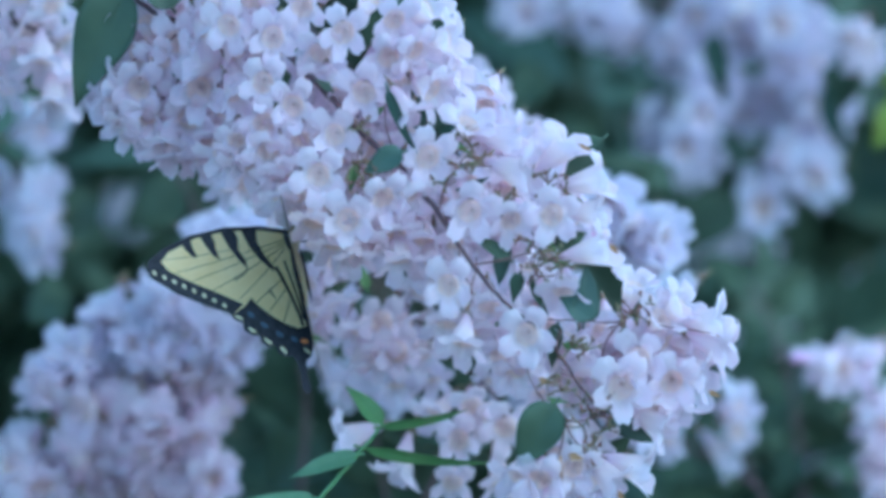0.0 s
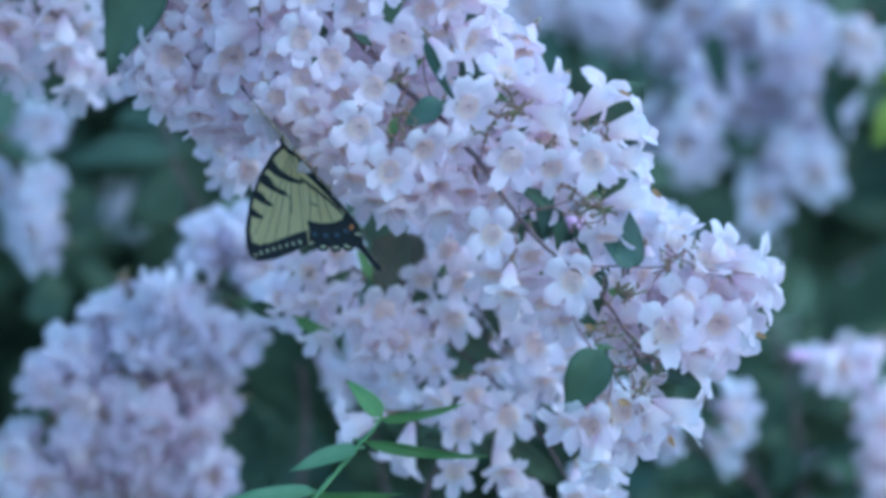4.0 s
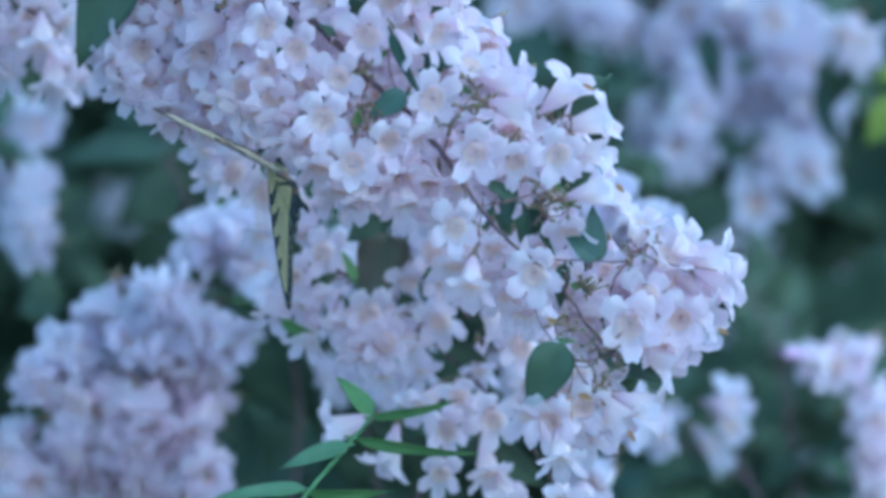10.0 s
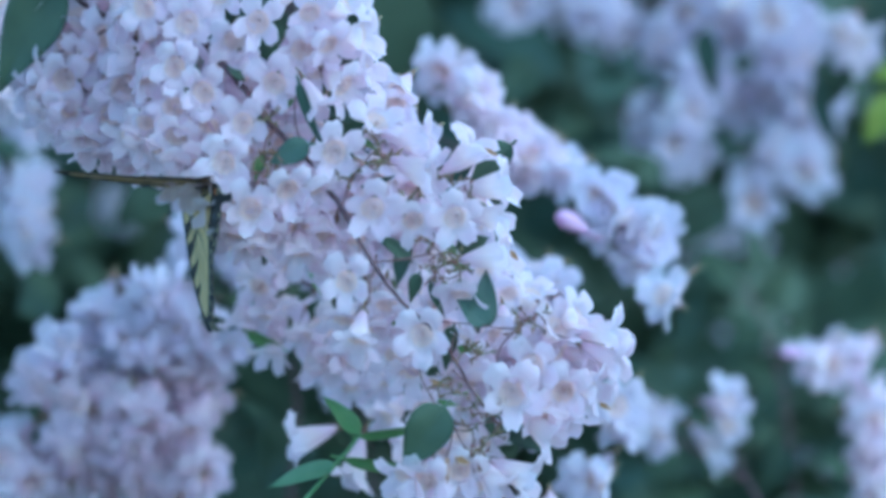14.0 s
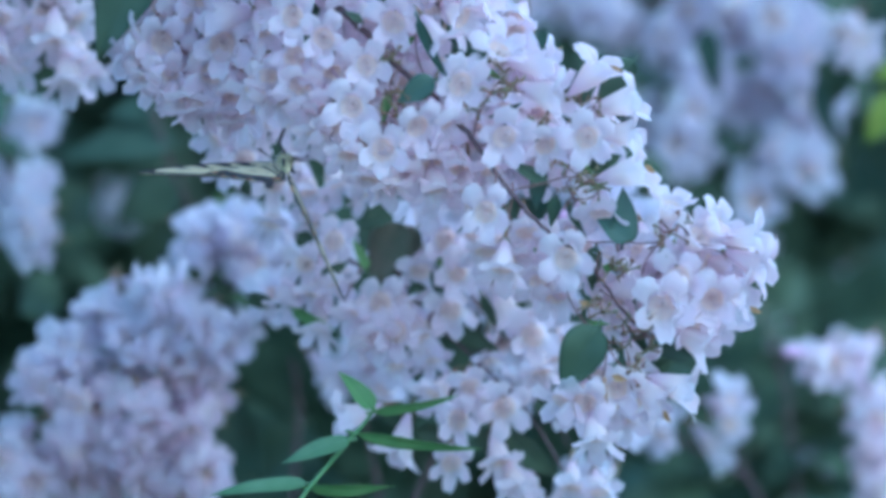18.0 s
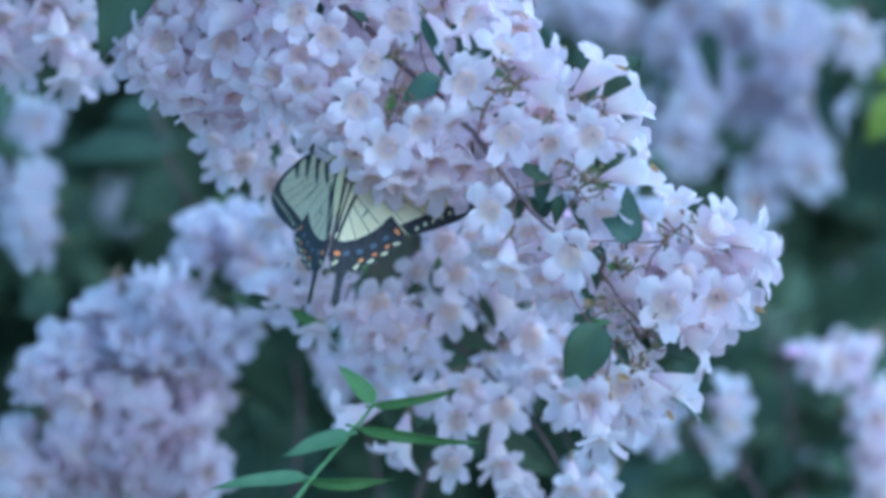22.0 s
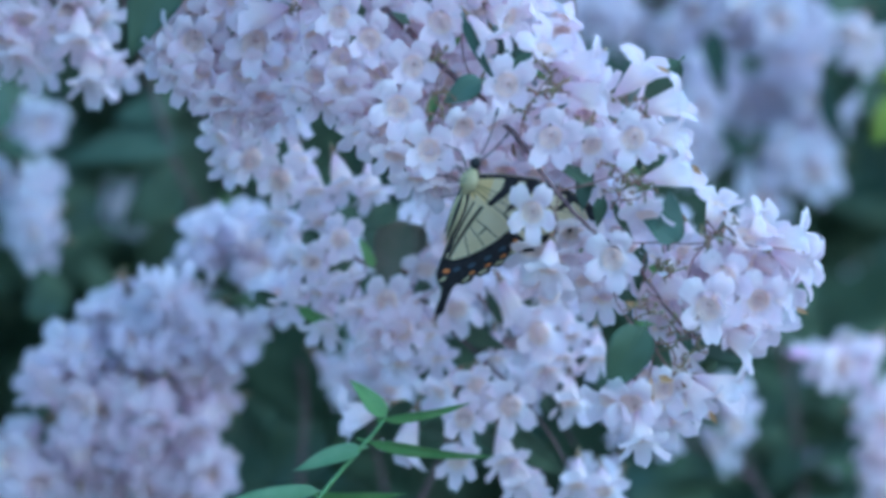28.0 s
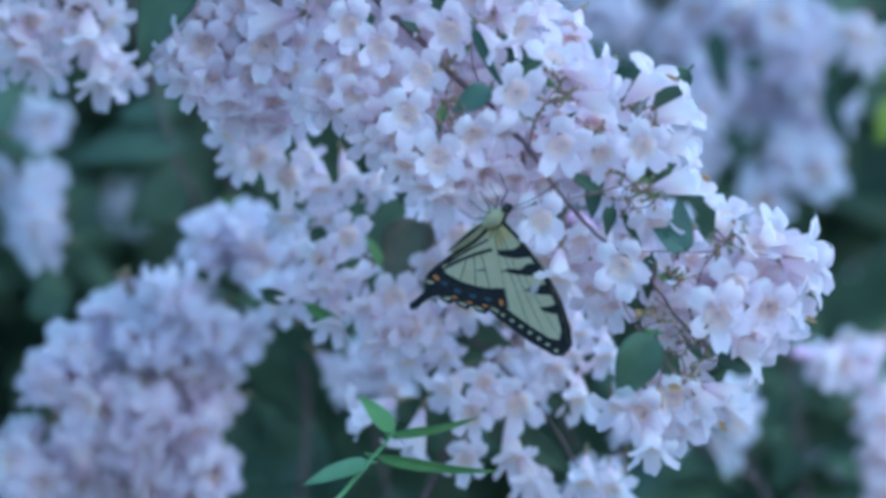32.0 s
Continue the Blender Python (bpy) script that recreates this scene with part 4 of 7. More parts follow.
flowers(spray_middle, [
    (-54.7, 2.0, 57.9, -92, 40, 1.00),
    (-43.5, 0.0, 57.5, -85, 40, 1.00),
    (-34.7, 4.0, 56.0, -70, 55, 0.95),
    (-48.7, -2.0, 43.8, -90, 18, 1.05),
    (-38.6, 0.0, 36.5, -88, 22, 1.00),
    (-59.7, 5.0, 50.6, -130, 58, 0.95),
    (-56.8, 6.0, 40.8, -110, 60, 0.90),
    (-32.4, 6.0, 42.8, -80, 56, 0.95),
    (-27.5, 8.0, 32.1, -85, 60, 1.00),
    (-16.8, 8.0, 35.0, -75, 68, 1.00),
    (-7.0, 9.0, 32.1, -80, 66, 1.00),
    (-18.1, -4.0, 16.4, -90, 20, 0.98),
    (-28.4, 2.0, 8.0, -98, 40, 1.00),
    (-25.5, 4.0, -3.1, -95, 62, 1.00),
], 700)
flowers(spray_middle, [
    (-18.2, 2.0, 0.8, -70, 70, 1.00),
    (-34.7, 5.0, -6.0, -100, 74, 1.00),
    (-23.6, 5.0, -14.8, -90, 70, 1.00),
    (-2.0, -3.0, -5.0, -90, 18, 1.05),
    (-9.8, 2.0, -9.9, -108, 60, 1.00),
    (3.3, -4.0, -15.2, -88, 20, 1.05),
    (-2.6, 0.0, -18.0, -95, 42, 1.00),
    (-8.9, 3.0, -20.6, -96, 76, 1.00),
    (12.2, 2.0, -18.1, -75, 60, 1.00),
    (7.1, 3.0, -7.0, -60, 60, 1.00),
    (11.6, 4.0, 5.3, -92, 42, 0.98),
    (20.4, -2.0, 16.6, -90, 20, 1.05),
    (31.1, 2.0, 19.0, -60, 46, 1.00),
    (24.6, -2.0, 5.3, -90, 22, 1.00),
], 714)
flowers(spray_middle, [
    (22.3, 0.0, -8.3, -95, 36, 1.05),
    (42.8, 0.0, -9.9, -62, 74, 1.05),
    (47.7, 4.0, 1.8, -90, 38, 1.00),
    (58.5, 6.0, 5.3, -80, 46, 1.00),
    (50.5, -4.0, -16.4, -90, 20, 1.10),
    (54.5, 4.0, -4.1, -85, 42, 1.00),
    (38.0, 8.0, 15.4, -80, 46, 1.00),
    (49.7, 8.0, 13.5, -85, 52, 1.00),
    (29.1, -2.0, -34.1, -92, 38, 1.00),
    (24.6, -4.0, -45.5, -90, 18, 1.00),
    (40.8, -4.0, -41.3, -88, 20, 1.05),
    (22.3, -2.0, -60.8, -92, 36, 1.00),
    (39.4, 0.0, -60.9, -80, 62, 1.05),
    (44.7, 2.0, -68.8, -85, 70, 1.00),
], 728)
flowers(spray_middle, [
    (4.0, -2.0, -56.5, -104, 80, 1.05),
    (-14.2, -3.0, -44.4, 198, 80, 1.05),
    (16.1, 2.0, -37.6, -125, 56, 1.00),
    (33.6, 3.0, -38.2, -55, 56, 1.00),
    (64.2, 2.0, -69.5, -90, 56, 1.00),
    (73.5, 4.0, -71.6, -80, 52, 1.00),
    (61.4, 6.0, -41.2, -88, 58, 1.00),
    (53.6, 6.0, -29.5, -80, 62, 1.00),
    (2.7, 16.0, -27.8, -90, 58, 0.95),
    (15.5, 16.0, -25.8, -85, 62, 0.95),
    (36.2, 18.0, -25.9, -85, 60, 0.95),
    (-14.9, 14.0, -10.1, -95, 62, 0.95),
    (62.6, 14.0, -17.9, -80, 60, 0.95),
    (58.6, 12.0, -25.7, -85, 60, 0.95),
], 742)
flowers(spray_middle, [
    (-24.8, 14.0, 21.3, -90, 60, 0.95),
    (-40.6, 16.0, 21.3, -95, 60, 0.95),
    (31.2, 12.0, 31.1, -80, 60, 0.95),
    (16.5, 14.0, 27.2, -85, 64, 0.95),
    (71.4, 12.0, -25.7, -85, 60, 0.95),
    (49.8, 12.0, -72.8, -85, 60, 0.95),
], 756)
leaf(spray_middle, (5.2, 22.9), (-6.0, 0.8), 4, 15.6, LEAF_FADED, 707, 18)
leaf(spray_middle, (10.6, 21.3), (0.8, 6.6), 8, 11.0, LEAF_FADED, 708, 30)
leaf(spray_middle, (1.9, 27.5), (-11.2, 20.9), 2, 8.1, LEAF_VEILED, 709, 20)
leaf(spray_middle, (-30.8, 19.0), (-22.2, 13.1), 4, 6.6, LEAF_VEILED, 710, 25)
leaf(spray_middle, (-22.1, 5.3), (-12.3, 8.8), 0, 4.4, LEAF_VEILED, 711, 25)
leaf(spray_middle, (-6.9, 6.9), (-10.8, 17.8), 4, 4.0, LEAF_FRESH, 713, 30)
leaf(spray_middle, (9.1, 2.2), (14.9, -7.6), 2, 7.0, LEAF_VEILED, 714, 25)
leaf(spray_middle, (18.0, 7.6), (16.1, -1.1), 2, 4.8, LEAF_VEILED, 715, 25)
leaf(spray_middle, (24.7, -13.5), (38.8, -22.5), 6, 7.0, LEAF_VEILED, 716, 25)
leaf(spray_middle, (32.7, -1.7), (40.5, -18.9), 2, 3.7, LEAF_VEILED, 717, 30)
leaf(spray_middle, (44.1, -8.3), (51.1, -3.6), 0, 5.5, LEAF, 718, 25)
leaf(spray_middle, (-0.1, -39.7), (10.2, -49.8), 6, 9.6, LEAF, 719, 20)
leaf(spray_middle, (42.2, -50.1), (59.0, -66.9), 4, 9.9, LEAF, 720, 20)
leaf(spray_middle, (52.7, -37.4), (58.5, -47.2), 8, 7.4, LEAF_VEILED, 721, 20)
leaf(spray_middle, (-32.3, -7.0), (-18.2, -15.4), 2, 4.8, LEAF_FRESH, 722, 30)
leaf(spray_middle, (14.5, 11.2), (22.3, 8.4), 2, 3.7, LEAF_FRESH, 723, 30)
leaf(spray_middle, (22.3, 13.5), (30.1, 11.9), 4, 2.9, LEAF_FRESH, 724, 30)
leaf(spray_middle, (10.6, -49.2), (22.4, -51.2), 10, 7.4, LEAF_VEILED, 725, 20)
leaf(spray_middle, (32.1, -49.1), (38.0, -56.9), 8, 7.4, LEAF_VEILED, 726, 20)
leaf(spray_middle, (-48.0, -2.1), (-36.3, -7.0), 6, 5.5, LEAF, 727, 25)
sprig = new("leafy_sprig")
sprig.location = (-0.0421, 1.5300, 1.2171)
tagged(sprig, "fresh green upright shoot with narrow pointed leaves", "sprig")
stem("stem", [(-0.0234, 0.0000, -0.0468), (-0.0140, 0.0000, -0.0187), (-0.0018, 0.0000, -0.0002), (0.0086, 0.0000, 0.0123), (0.0161, 0.0000, 0.0212), (0.0206, 0.0000, 0.0268)], 0.00095, 0.0005, SPRIG_STEM, sprig)
leaf(sprig, (20.6, 27.2), (9.3, 40.3), 0, 6.3, LEAF_FRESH, 736, 20)
leaf(sprig, (20.6, 26.1), (49.5, 28.7), 0, 3.7, LEAF_FRESH, 742, 35)
leaf(sprig, (15.1, 18.9), (55.2, 9.5), 0, 4.6, LEAF_FRESH, 780, 35)
leaf(sprig, (12.7, 16.7), (-11.0, 11.0), 0, 6.6, LEAF_SPRIG, 792, 30)
leaf(sprig, (-1.8, 2.4), (-34.7, 1.6), 0, 5.5, LEAF_SPRIG, 868, 35)
leaf(sprig, (-0.8, 0.9), (27.3, -1.8), 0, 5.5, LEAF_FRESH, 876, 40)
leaf(sprig, (-10.2, -13.0), (18.0, -20.5), 0, 8.1, LEAF_FRESH, 950, 35)
leaf(sprig, (-12.1, -14.9), (-38.4, -18.7), 0, 8.1, LEAF_SPRIG, 960, 35)
spray_left = new("flowering_branch")
spray_left.location = (-0.1645, 1.8000, 1.3223)
tagged(spray_left, "flowering shrub branch, pale with a bluish haze tint, out of focus", "branch", "flowering branches of the shrub")
stem("stem", [(-0.0389, 0.0260, -0.0300), (-0.0209, 0.0260, -0.0120), (0.0015, 0.0260, 0.0037), (0.0082, 0.0260, 0.0239)], 0.001, 0.0005, BARK, spray_left)
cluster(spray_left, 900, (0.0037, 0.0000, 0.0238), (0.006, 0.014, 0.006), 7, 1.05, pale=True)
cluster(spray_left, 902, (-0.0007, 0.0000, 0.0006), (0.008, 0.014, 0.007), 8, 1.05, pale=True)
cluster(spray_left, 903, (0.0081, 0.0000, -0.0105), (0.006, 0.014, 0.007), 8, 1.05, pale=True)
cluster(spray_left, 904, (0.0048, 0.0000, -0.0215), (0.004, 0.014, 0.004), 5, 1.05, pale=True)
spray_low = new("flowering_branch")
spray_low.location = (-0.1157, 1.7000, 1.2459)
tagged(spray_low, "dense lilac and white flower heads low in the shrub", "branch", "flowering branches of the shrub")
stem("stem", [(-0.0299, 0.0260, -0.0846), (-0.0172, 0.0260, -0.0422), (-0.0024, 0.0260, -0.0040), (0.0125, 0.0260, 0.0299)], 0.001, 0.0005, BARK, spray_low)
stem("stem", [(-0.0172, 0.0260, -0.0422), (-0.0236, 0.0260, -0.0210), (-0.0257, 0.0260, 0.0045)], 0.001, 0.0005, BARK, spray_low)
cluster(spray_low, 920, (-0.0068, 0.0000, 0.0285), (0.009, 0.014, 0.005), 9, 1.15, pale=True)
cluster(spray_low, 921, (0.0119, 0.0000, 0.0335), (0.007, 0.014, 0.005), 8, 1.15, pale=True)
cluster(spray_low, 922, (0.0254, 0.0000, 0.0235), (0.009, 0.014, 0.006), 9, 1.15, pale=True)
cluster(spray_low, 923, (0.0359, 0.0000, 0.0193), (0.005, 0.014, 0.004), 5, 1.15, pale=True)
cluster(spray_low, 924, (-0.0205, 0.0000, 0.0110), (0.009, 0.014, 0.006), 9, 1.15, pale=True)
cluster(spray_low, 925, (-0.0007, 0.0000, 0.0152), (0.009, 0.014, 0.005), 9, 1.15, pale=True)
cluster(spray_low, 932, (-0.0309, 0.0000, 0.0026), (0.008, 0.014, 0.005), 6, 1.15)
cluster(spray_low, 933, (-0.0142, 0.0000, -0.0057), (0.010, 0.014, 0.006), 9, 1.15)
cluster(spray_low, 934, (0.0067, 0.0000, -0.0036), (0.010, 0.014, 0.007), 10, 1.15)
cluster(spray_low, 935, (0.0234, 0.0000, 0.0026), (0.008, 0.014, 0.006), 7, 1.15)
cluster(spray_low, 936, (0.0307, 0.0000, -0.0099), (0.006, 0.014, 0.008), 6, 1.15)
cluster(spray_low, 937, (-0.0205, 0.0000, -0.0224), (0.012, 0.014, 0.006), 9, 1.15)
cluster(spray_low, 938, (0.0025, 0.0000, -0.0224), (0.012, 0.014, 0.007), 11, 1.15)
cluster(spray_low, 939, (0.0234, 0.0000, -0.0266), (0.009, 0.014, 0.006), 8, 1.15)
cluster(spray_low, 940, (-0.0393, 0.0000, -0.0224), (0.006, 0.014, 0.009), 6, 1.15)
cluster(spray_low, 941, (-0.0330, 0.0000, -0.0349), (0.010, 0.014, 0.005), 6, 1.15)
cluster(spray_low, 942, (-0.0059, 0.0000, -0.0349), (0.012, 0.014, 0.004), 7, 1.15)
cluster(spray_low, 943, (0.0171, 0.0000, -0.0370), (0.012, 0.014, 0.004), 6, 1.15)
leaf(spray_low, (20.1, 47.0), (45.2, 33.3), 4, 7.4, LEAF_VEILED, 333, 35)
leaf(spray_low, (36.7, 34.4), (40.9, 13.4), 6, 11.1, LEAF, 413, 30)
spray_shoulder = new("flowering_branch")
spray_shoulder.location = (-0.0806, 1.7100, 1.3002)
tagged(spray_shoulder, "pale flower head of the shrub behind the front branch", "branch", "flowering branches of the shrub")
stem("stem", [(-0.0445, 0.0260, 0.1354), (-0.0231, 0.0260, 0.0863), (-0.0082, 0.0260, 0.0458), (0.0046, 0.0260, 0.0053)], 0.001, 0.0005, BARK, spray_shoulder)
cluster(spray_shoulder, 951, (-0.0091, 0.0000, -0.0005), (0.006, 0.014, 0.006), 5, 1.05, pale=True)
cluster(spray_shoulder, 952, (-0.0070, 0.0000, -0.0100), (0.005, 0.014, 0.004), 3, 1.05, pale=True)
cluster(spray_shoulder, 953, (0.0087, 0.0000, 0.0005), (0.008, 0.014, 0.007), 6, 1.05, pale=True)
cluster(spray_shoulder, 954, (0.0140, 0.0000, -0.0121), (0.008, 0.014, 0.006), 7, 1.05, pale=True)
cluster(spray_shoulder, 955, (0.0234, 0.0000, -0.0037), (0.005, 0.014, 0.008), 5, 1.05, pale=True)
spray_right_high = new("flowering_branch")
spray_right_high.location = (0.1288, 1.9200, 1.3686)
tagged(spray_right_high, "large pale flower heads with a bluish haze tint, far out of focus", "branch", "flowering branches of the shrub")
stem("stem", [(0.0417, 0.0260, 0.1001), (0.0274, 0.0260, 0.0523), (0.0011, 0.0260, 0.0021), (-0.0348, 0.0260, -0.0194)], 0.001, 0.0005, BARK, spray_right_high)
stem("stem", [(0.0274, 0.0260, 0.0523), (0.0274, 0.0260, 0.0021), (0.0250, 0.0260, -0.0337)], 0.001, 0.0005, BARK, spray_right_high)
stem("stem", [(0.0274, 0.0260, 0.0523), (-0.0300, 0.0260, 0.0380), (-0.0874, 0.0260, 0.0284)], 0.001, 0.0005, BARK, spray_right_high)
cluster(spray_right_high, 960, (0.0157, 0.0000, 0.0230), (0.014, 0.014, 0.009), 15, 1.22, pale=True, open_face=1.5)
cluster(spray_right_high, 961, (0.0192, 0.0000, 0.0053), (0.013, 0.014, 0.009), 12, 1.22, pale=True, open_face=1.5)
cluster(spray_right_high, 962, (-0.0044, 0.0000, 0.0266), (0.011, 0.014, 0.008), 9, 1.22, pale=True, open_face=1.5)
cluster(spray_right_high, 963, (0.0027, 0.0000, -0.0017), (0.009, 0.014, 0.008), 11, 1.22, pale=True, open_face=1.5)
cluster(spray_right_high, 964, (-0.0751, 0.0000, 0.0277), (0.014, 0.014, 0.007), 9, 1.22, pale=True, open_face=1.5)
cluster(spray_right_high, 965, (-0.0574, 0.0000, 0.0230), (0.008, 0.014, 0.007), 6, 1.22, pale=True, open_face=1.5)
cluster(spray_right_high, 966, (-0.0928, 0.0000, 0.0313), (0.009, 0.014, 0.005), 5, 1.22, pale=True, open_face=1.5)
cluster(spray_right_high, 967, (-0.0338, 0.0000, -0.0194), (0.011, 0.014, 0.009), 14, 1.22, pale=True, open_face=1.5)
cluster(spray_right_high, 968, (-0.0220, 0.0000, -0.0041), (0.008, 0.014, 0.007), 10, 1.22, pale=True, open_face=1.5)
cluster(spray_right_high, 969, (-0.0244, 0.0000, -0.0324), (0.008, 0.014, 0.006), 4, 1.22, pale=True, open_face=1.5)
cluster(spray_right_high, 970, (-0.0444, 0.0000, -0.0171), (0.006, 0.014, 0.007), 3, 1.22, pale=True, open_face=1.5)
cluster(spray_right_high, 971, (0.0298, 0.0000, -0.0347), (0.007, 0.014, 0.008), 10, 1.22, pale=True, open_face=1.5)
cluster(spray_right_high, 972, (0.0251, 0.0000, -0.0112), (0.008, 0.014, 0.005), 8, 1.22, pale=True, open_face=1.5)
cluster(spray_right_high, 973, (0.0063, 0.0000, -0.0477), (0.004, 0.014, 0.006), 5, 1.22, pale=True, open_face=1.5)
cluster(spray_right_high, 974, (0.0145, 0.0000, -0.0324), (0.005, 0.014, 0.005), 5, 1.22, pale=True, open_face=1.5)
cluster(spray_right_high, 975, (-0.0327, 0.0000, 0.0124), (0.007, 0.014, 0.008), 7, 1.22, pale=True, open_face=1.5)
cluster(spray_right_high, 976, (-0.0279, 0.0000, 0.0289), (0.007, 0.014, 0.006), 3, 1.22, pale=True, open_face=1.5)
spray_right_edge = new("flowering_branch")
spray_right_edge.location = (0.1718, 1.8500, 1.3820)
tagged(spray_right_edge, "single pink-white blossoms on a thin twig", "branch", "flowering branches of the shrub")
stem("stem", [(0.0386, 0.0260, 0.0299), (0.0202, 0.0260, 0.0138), (0.0018, 0.0260, 0.0023)], 0.001, 0.0005, BARK, spray_right_edge)
cluster(spray_right_edge, 980, (0.0005, 0.0000, 0.0023), (0.009, 0.022, 0.008), 4, 1.12)
spray_right_low = new("flowering_branch")
spray_right_low.location = (0.1583, 1.8000, 1.2516)
tagged(spray_right_low, "pale lilac flower cluster with a pink bud, out of focus", "branch", "flowering branches of the shrub")
stem("stem", [(0.0465, 0.0260, -0.0534), (0.0241, 0.0260, -0.0220), (-0.0028, 0.0260, 0.0071)], 0.001, 0.0005, BARK, spray_right_low)
cluster(spray_right_low, 985, (-0.0080, 0.0000, 0.0050), (0.006, 0.014, 0.004), 4, 1.08)
cluster(spray_right_low, 986, (0.0080, 0.0000, 0.0030), (0.007, 0.014, 0.006), 5, 1.08)
cluster(spray_right_low, 988, (0.0125, 0.0000, -0.0149), (0.005, 0.014, 0.009), 6, 1.08)
cluster(spray_right_low, 989, (0.0092, 0.0000, -0.0326), (0.007, 0.014, 0.008), 6, 1.08)
cluster(spray_right_low, 990, (0.0158, 0.0000, -0.0459), (0.004, 0.014, 0.004), 3, 1.08)
spray_right_drop = new("flowering_branch")
spray_right_drop.location = (0.1106, 1.7800, 1.2303)
tagged(spray_right_drop, "small drooping pale blossoms on a thin twig", "branch", "flowering branches of the shrub")
stem("stem", [(0.0298, 0.0260, -0.0532), (0.0121, 0.0260, -0.0221), (0.0010, 0.0260, 0.0067)], 0.001, 0.0005, BARK, spray_right_drop)
stem("stem", [(0.0121, 0.0260, -0.0221), (-0.0101, 0.0260, -0.0088), (-0.0234, 0.0260, 0.0001)], 0.001, 0.0005, BARK, spray_right_drop)
cluster(spray_right_drop, 990, (-0.0247, 0.0000, -0.0028), (0.001, 0.014, 0.002), 2, 1.00, pale=True)
cluster(spray_right_drop, 991, (-0.0241, 0.0000, 0.0027), (0.001, 0.014, 0.001), 1, 1.00, pale=True)
cluster(spray_right_drop, 992, (0.0021, 0.0000, 0.0082), (0.001, 0.014, 0.002), 2, 1.00, pale=True)
cluster(spray_right_drop, 993, (0.0030, 0.0000, -0.0006), (0.001, 0.014, 0.002), 1, 1.00, pale=True)
cluster(spray_right_drop, 994, (-0.0014, 0.0000, -0.0104), (0.001, 0.014, 0.001), 1, 1.00, pale=True)
spray_behind = new("flowering_branch")
spray_behind.location = (0.0660, 1.6800, 1.3041)
tagged(spray_behind, "pink-white flower head behind the tip of the front branch", "branch", "flowering branches of the shrub")
stem("stem", [(-0.1373, 0.0260, 0.1089), (-0.1113, 0.0260, 0.0729), (-0.0794, 0.0260, 0.0450), (-0.0434, 0.0260, 0.0250), (-0.0234, 0.0260, 0.0170), (0.0005, 0.0260, 0.0011)], 0.001, 0.0005, BARK, spray_behind)
cluster(spray_behind, 995, (0.0006, 0.0000, 0.0059), (0.007, 0.014, 0.005), 5, 1.05, pale=True)
cluster(spray_behind, 996, (0.0099, 0.0000, -0.0034), (0.005, 0.014, 0.004), 5, 1.05, pale=True)
cluster(spray_behind, 997, (-0.0056, 0.0000, 0.0162), (0.007, 0.014, 0.005), 4, 1.05, pale=True)
cluster(spray_behind, 998, (-0.0180, 0.0000, 0.0235), (0.006, 0.014, 0.004), 3, 1.05, pale=True)
cluster(spray_behind, 999, (0.0130, 0.0000, 0.0039), (0.004, 0.014, 0.004), 3, 1.05, pale=True)
cluster(spray_behind, 1000, (0.0057, 0.0000, -0.0096), (0.005, 0.014, 0.003), 3, 1.05, pale=True)
cluster(spray_behind, 1101, (-0.0627, 0.0000, 0.0610), (0.005, 0.012, 0.005), 5, 1.05)
cluster(spray_behind, 1102, (-0.0530, 0.0000, 0.0490), (0.005, 0.012, 0.005), 6, 1.05)
cluster(spray_behind, 1103, (-0.0440, 0.0000, 0.0370), (0.005, 0.012, 0.005), 6, 1.05)
cluster(spray_behind, 1104, (-0.0325, 0.0000, 0.0262), (0.005, 0.012, 0.005), 5, 1.05)
shoot_right = new("leafy_branch")
shoot_right.location = (0.1405, 1.9200, 1.2719)
tagged(shoot_right, "leafy shrub shoot with blue-green leaves, out of focus", "branch", "leafy shoots of the shrub")
stem("stem", [(0.0135, 0.0000, -0.1262), (0.0088, 0.0000, -0.0649), (0.0017, 0.0000, -0.0177), (-0.0124, 0.0000, 0.0153)], 0.0014, 0.0006, BARK, shoot_right)
leaf(shoot_right, (-12.4, 10.6), (-31.3, 29.5), 0, 21.2, LEAF, 51, 48)
leaf(shoot_right, (-7.4, 5.8), (13.9, 22.4), 5, 18.9, LEAF_VEILED, 52, 48)
leaf(shoot_right, (-3.0, -8.3), (-21.9, -17.7), 0, 20.0, LEAF, 53, 48)
leaf(shoot_right, (2.3, -17.9), (21.2, 1.1), 8, 16.5, LEAF_VEILED, 54, 55)
leaf(shoot_right, (4.1, -31.8), (-12.4, -50.7), 0, 18.9, LEAF, 55, 48)
leaf(shoot_right, (6.8, -41.5), (28.1, -55.6), 5, 21.2, LEAF_VEILED, 56, 48)
leaf(shoot_right, (8.8, -55.4), (-5.4, -74.3), 0, 21.2, LEAF, 57, 48)
leaf(shoot_right, (-9.4, 15.3), (-4.7, 39.0), 10, 18.9, LEAF_VEILED, 58, 55)
leaf(shoot_right, (8.8, -64.9), (27.6, -79.0), 0, 18.9, LEAF, 59, 48)
leaf(shoot_right, (-28.4, 1.0), (-40.2, -17.9), 10, 16.5, LEAF_VEILED, 60, 55)
leaf(shoot_right, (-36.0, -60.1), (-54.9, -69.6), 0, 18.9, LEAF, 61, 55)
leaf(shoot_right, (-29.0, -69.6), (-12.4, -60.1), 0, 16.5, LEAF_VEILED, 62, 55)
shoot_top = new("leafy_branch")
shoot_top.location = (0.0799, 1.8800, 1.3649)
tagged(shoot_top, "broad blue-green shrub leaves between the flower heads", "branch", "leafy shoots of the shrub")
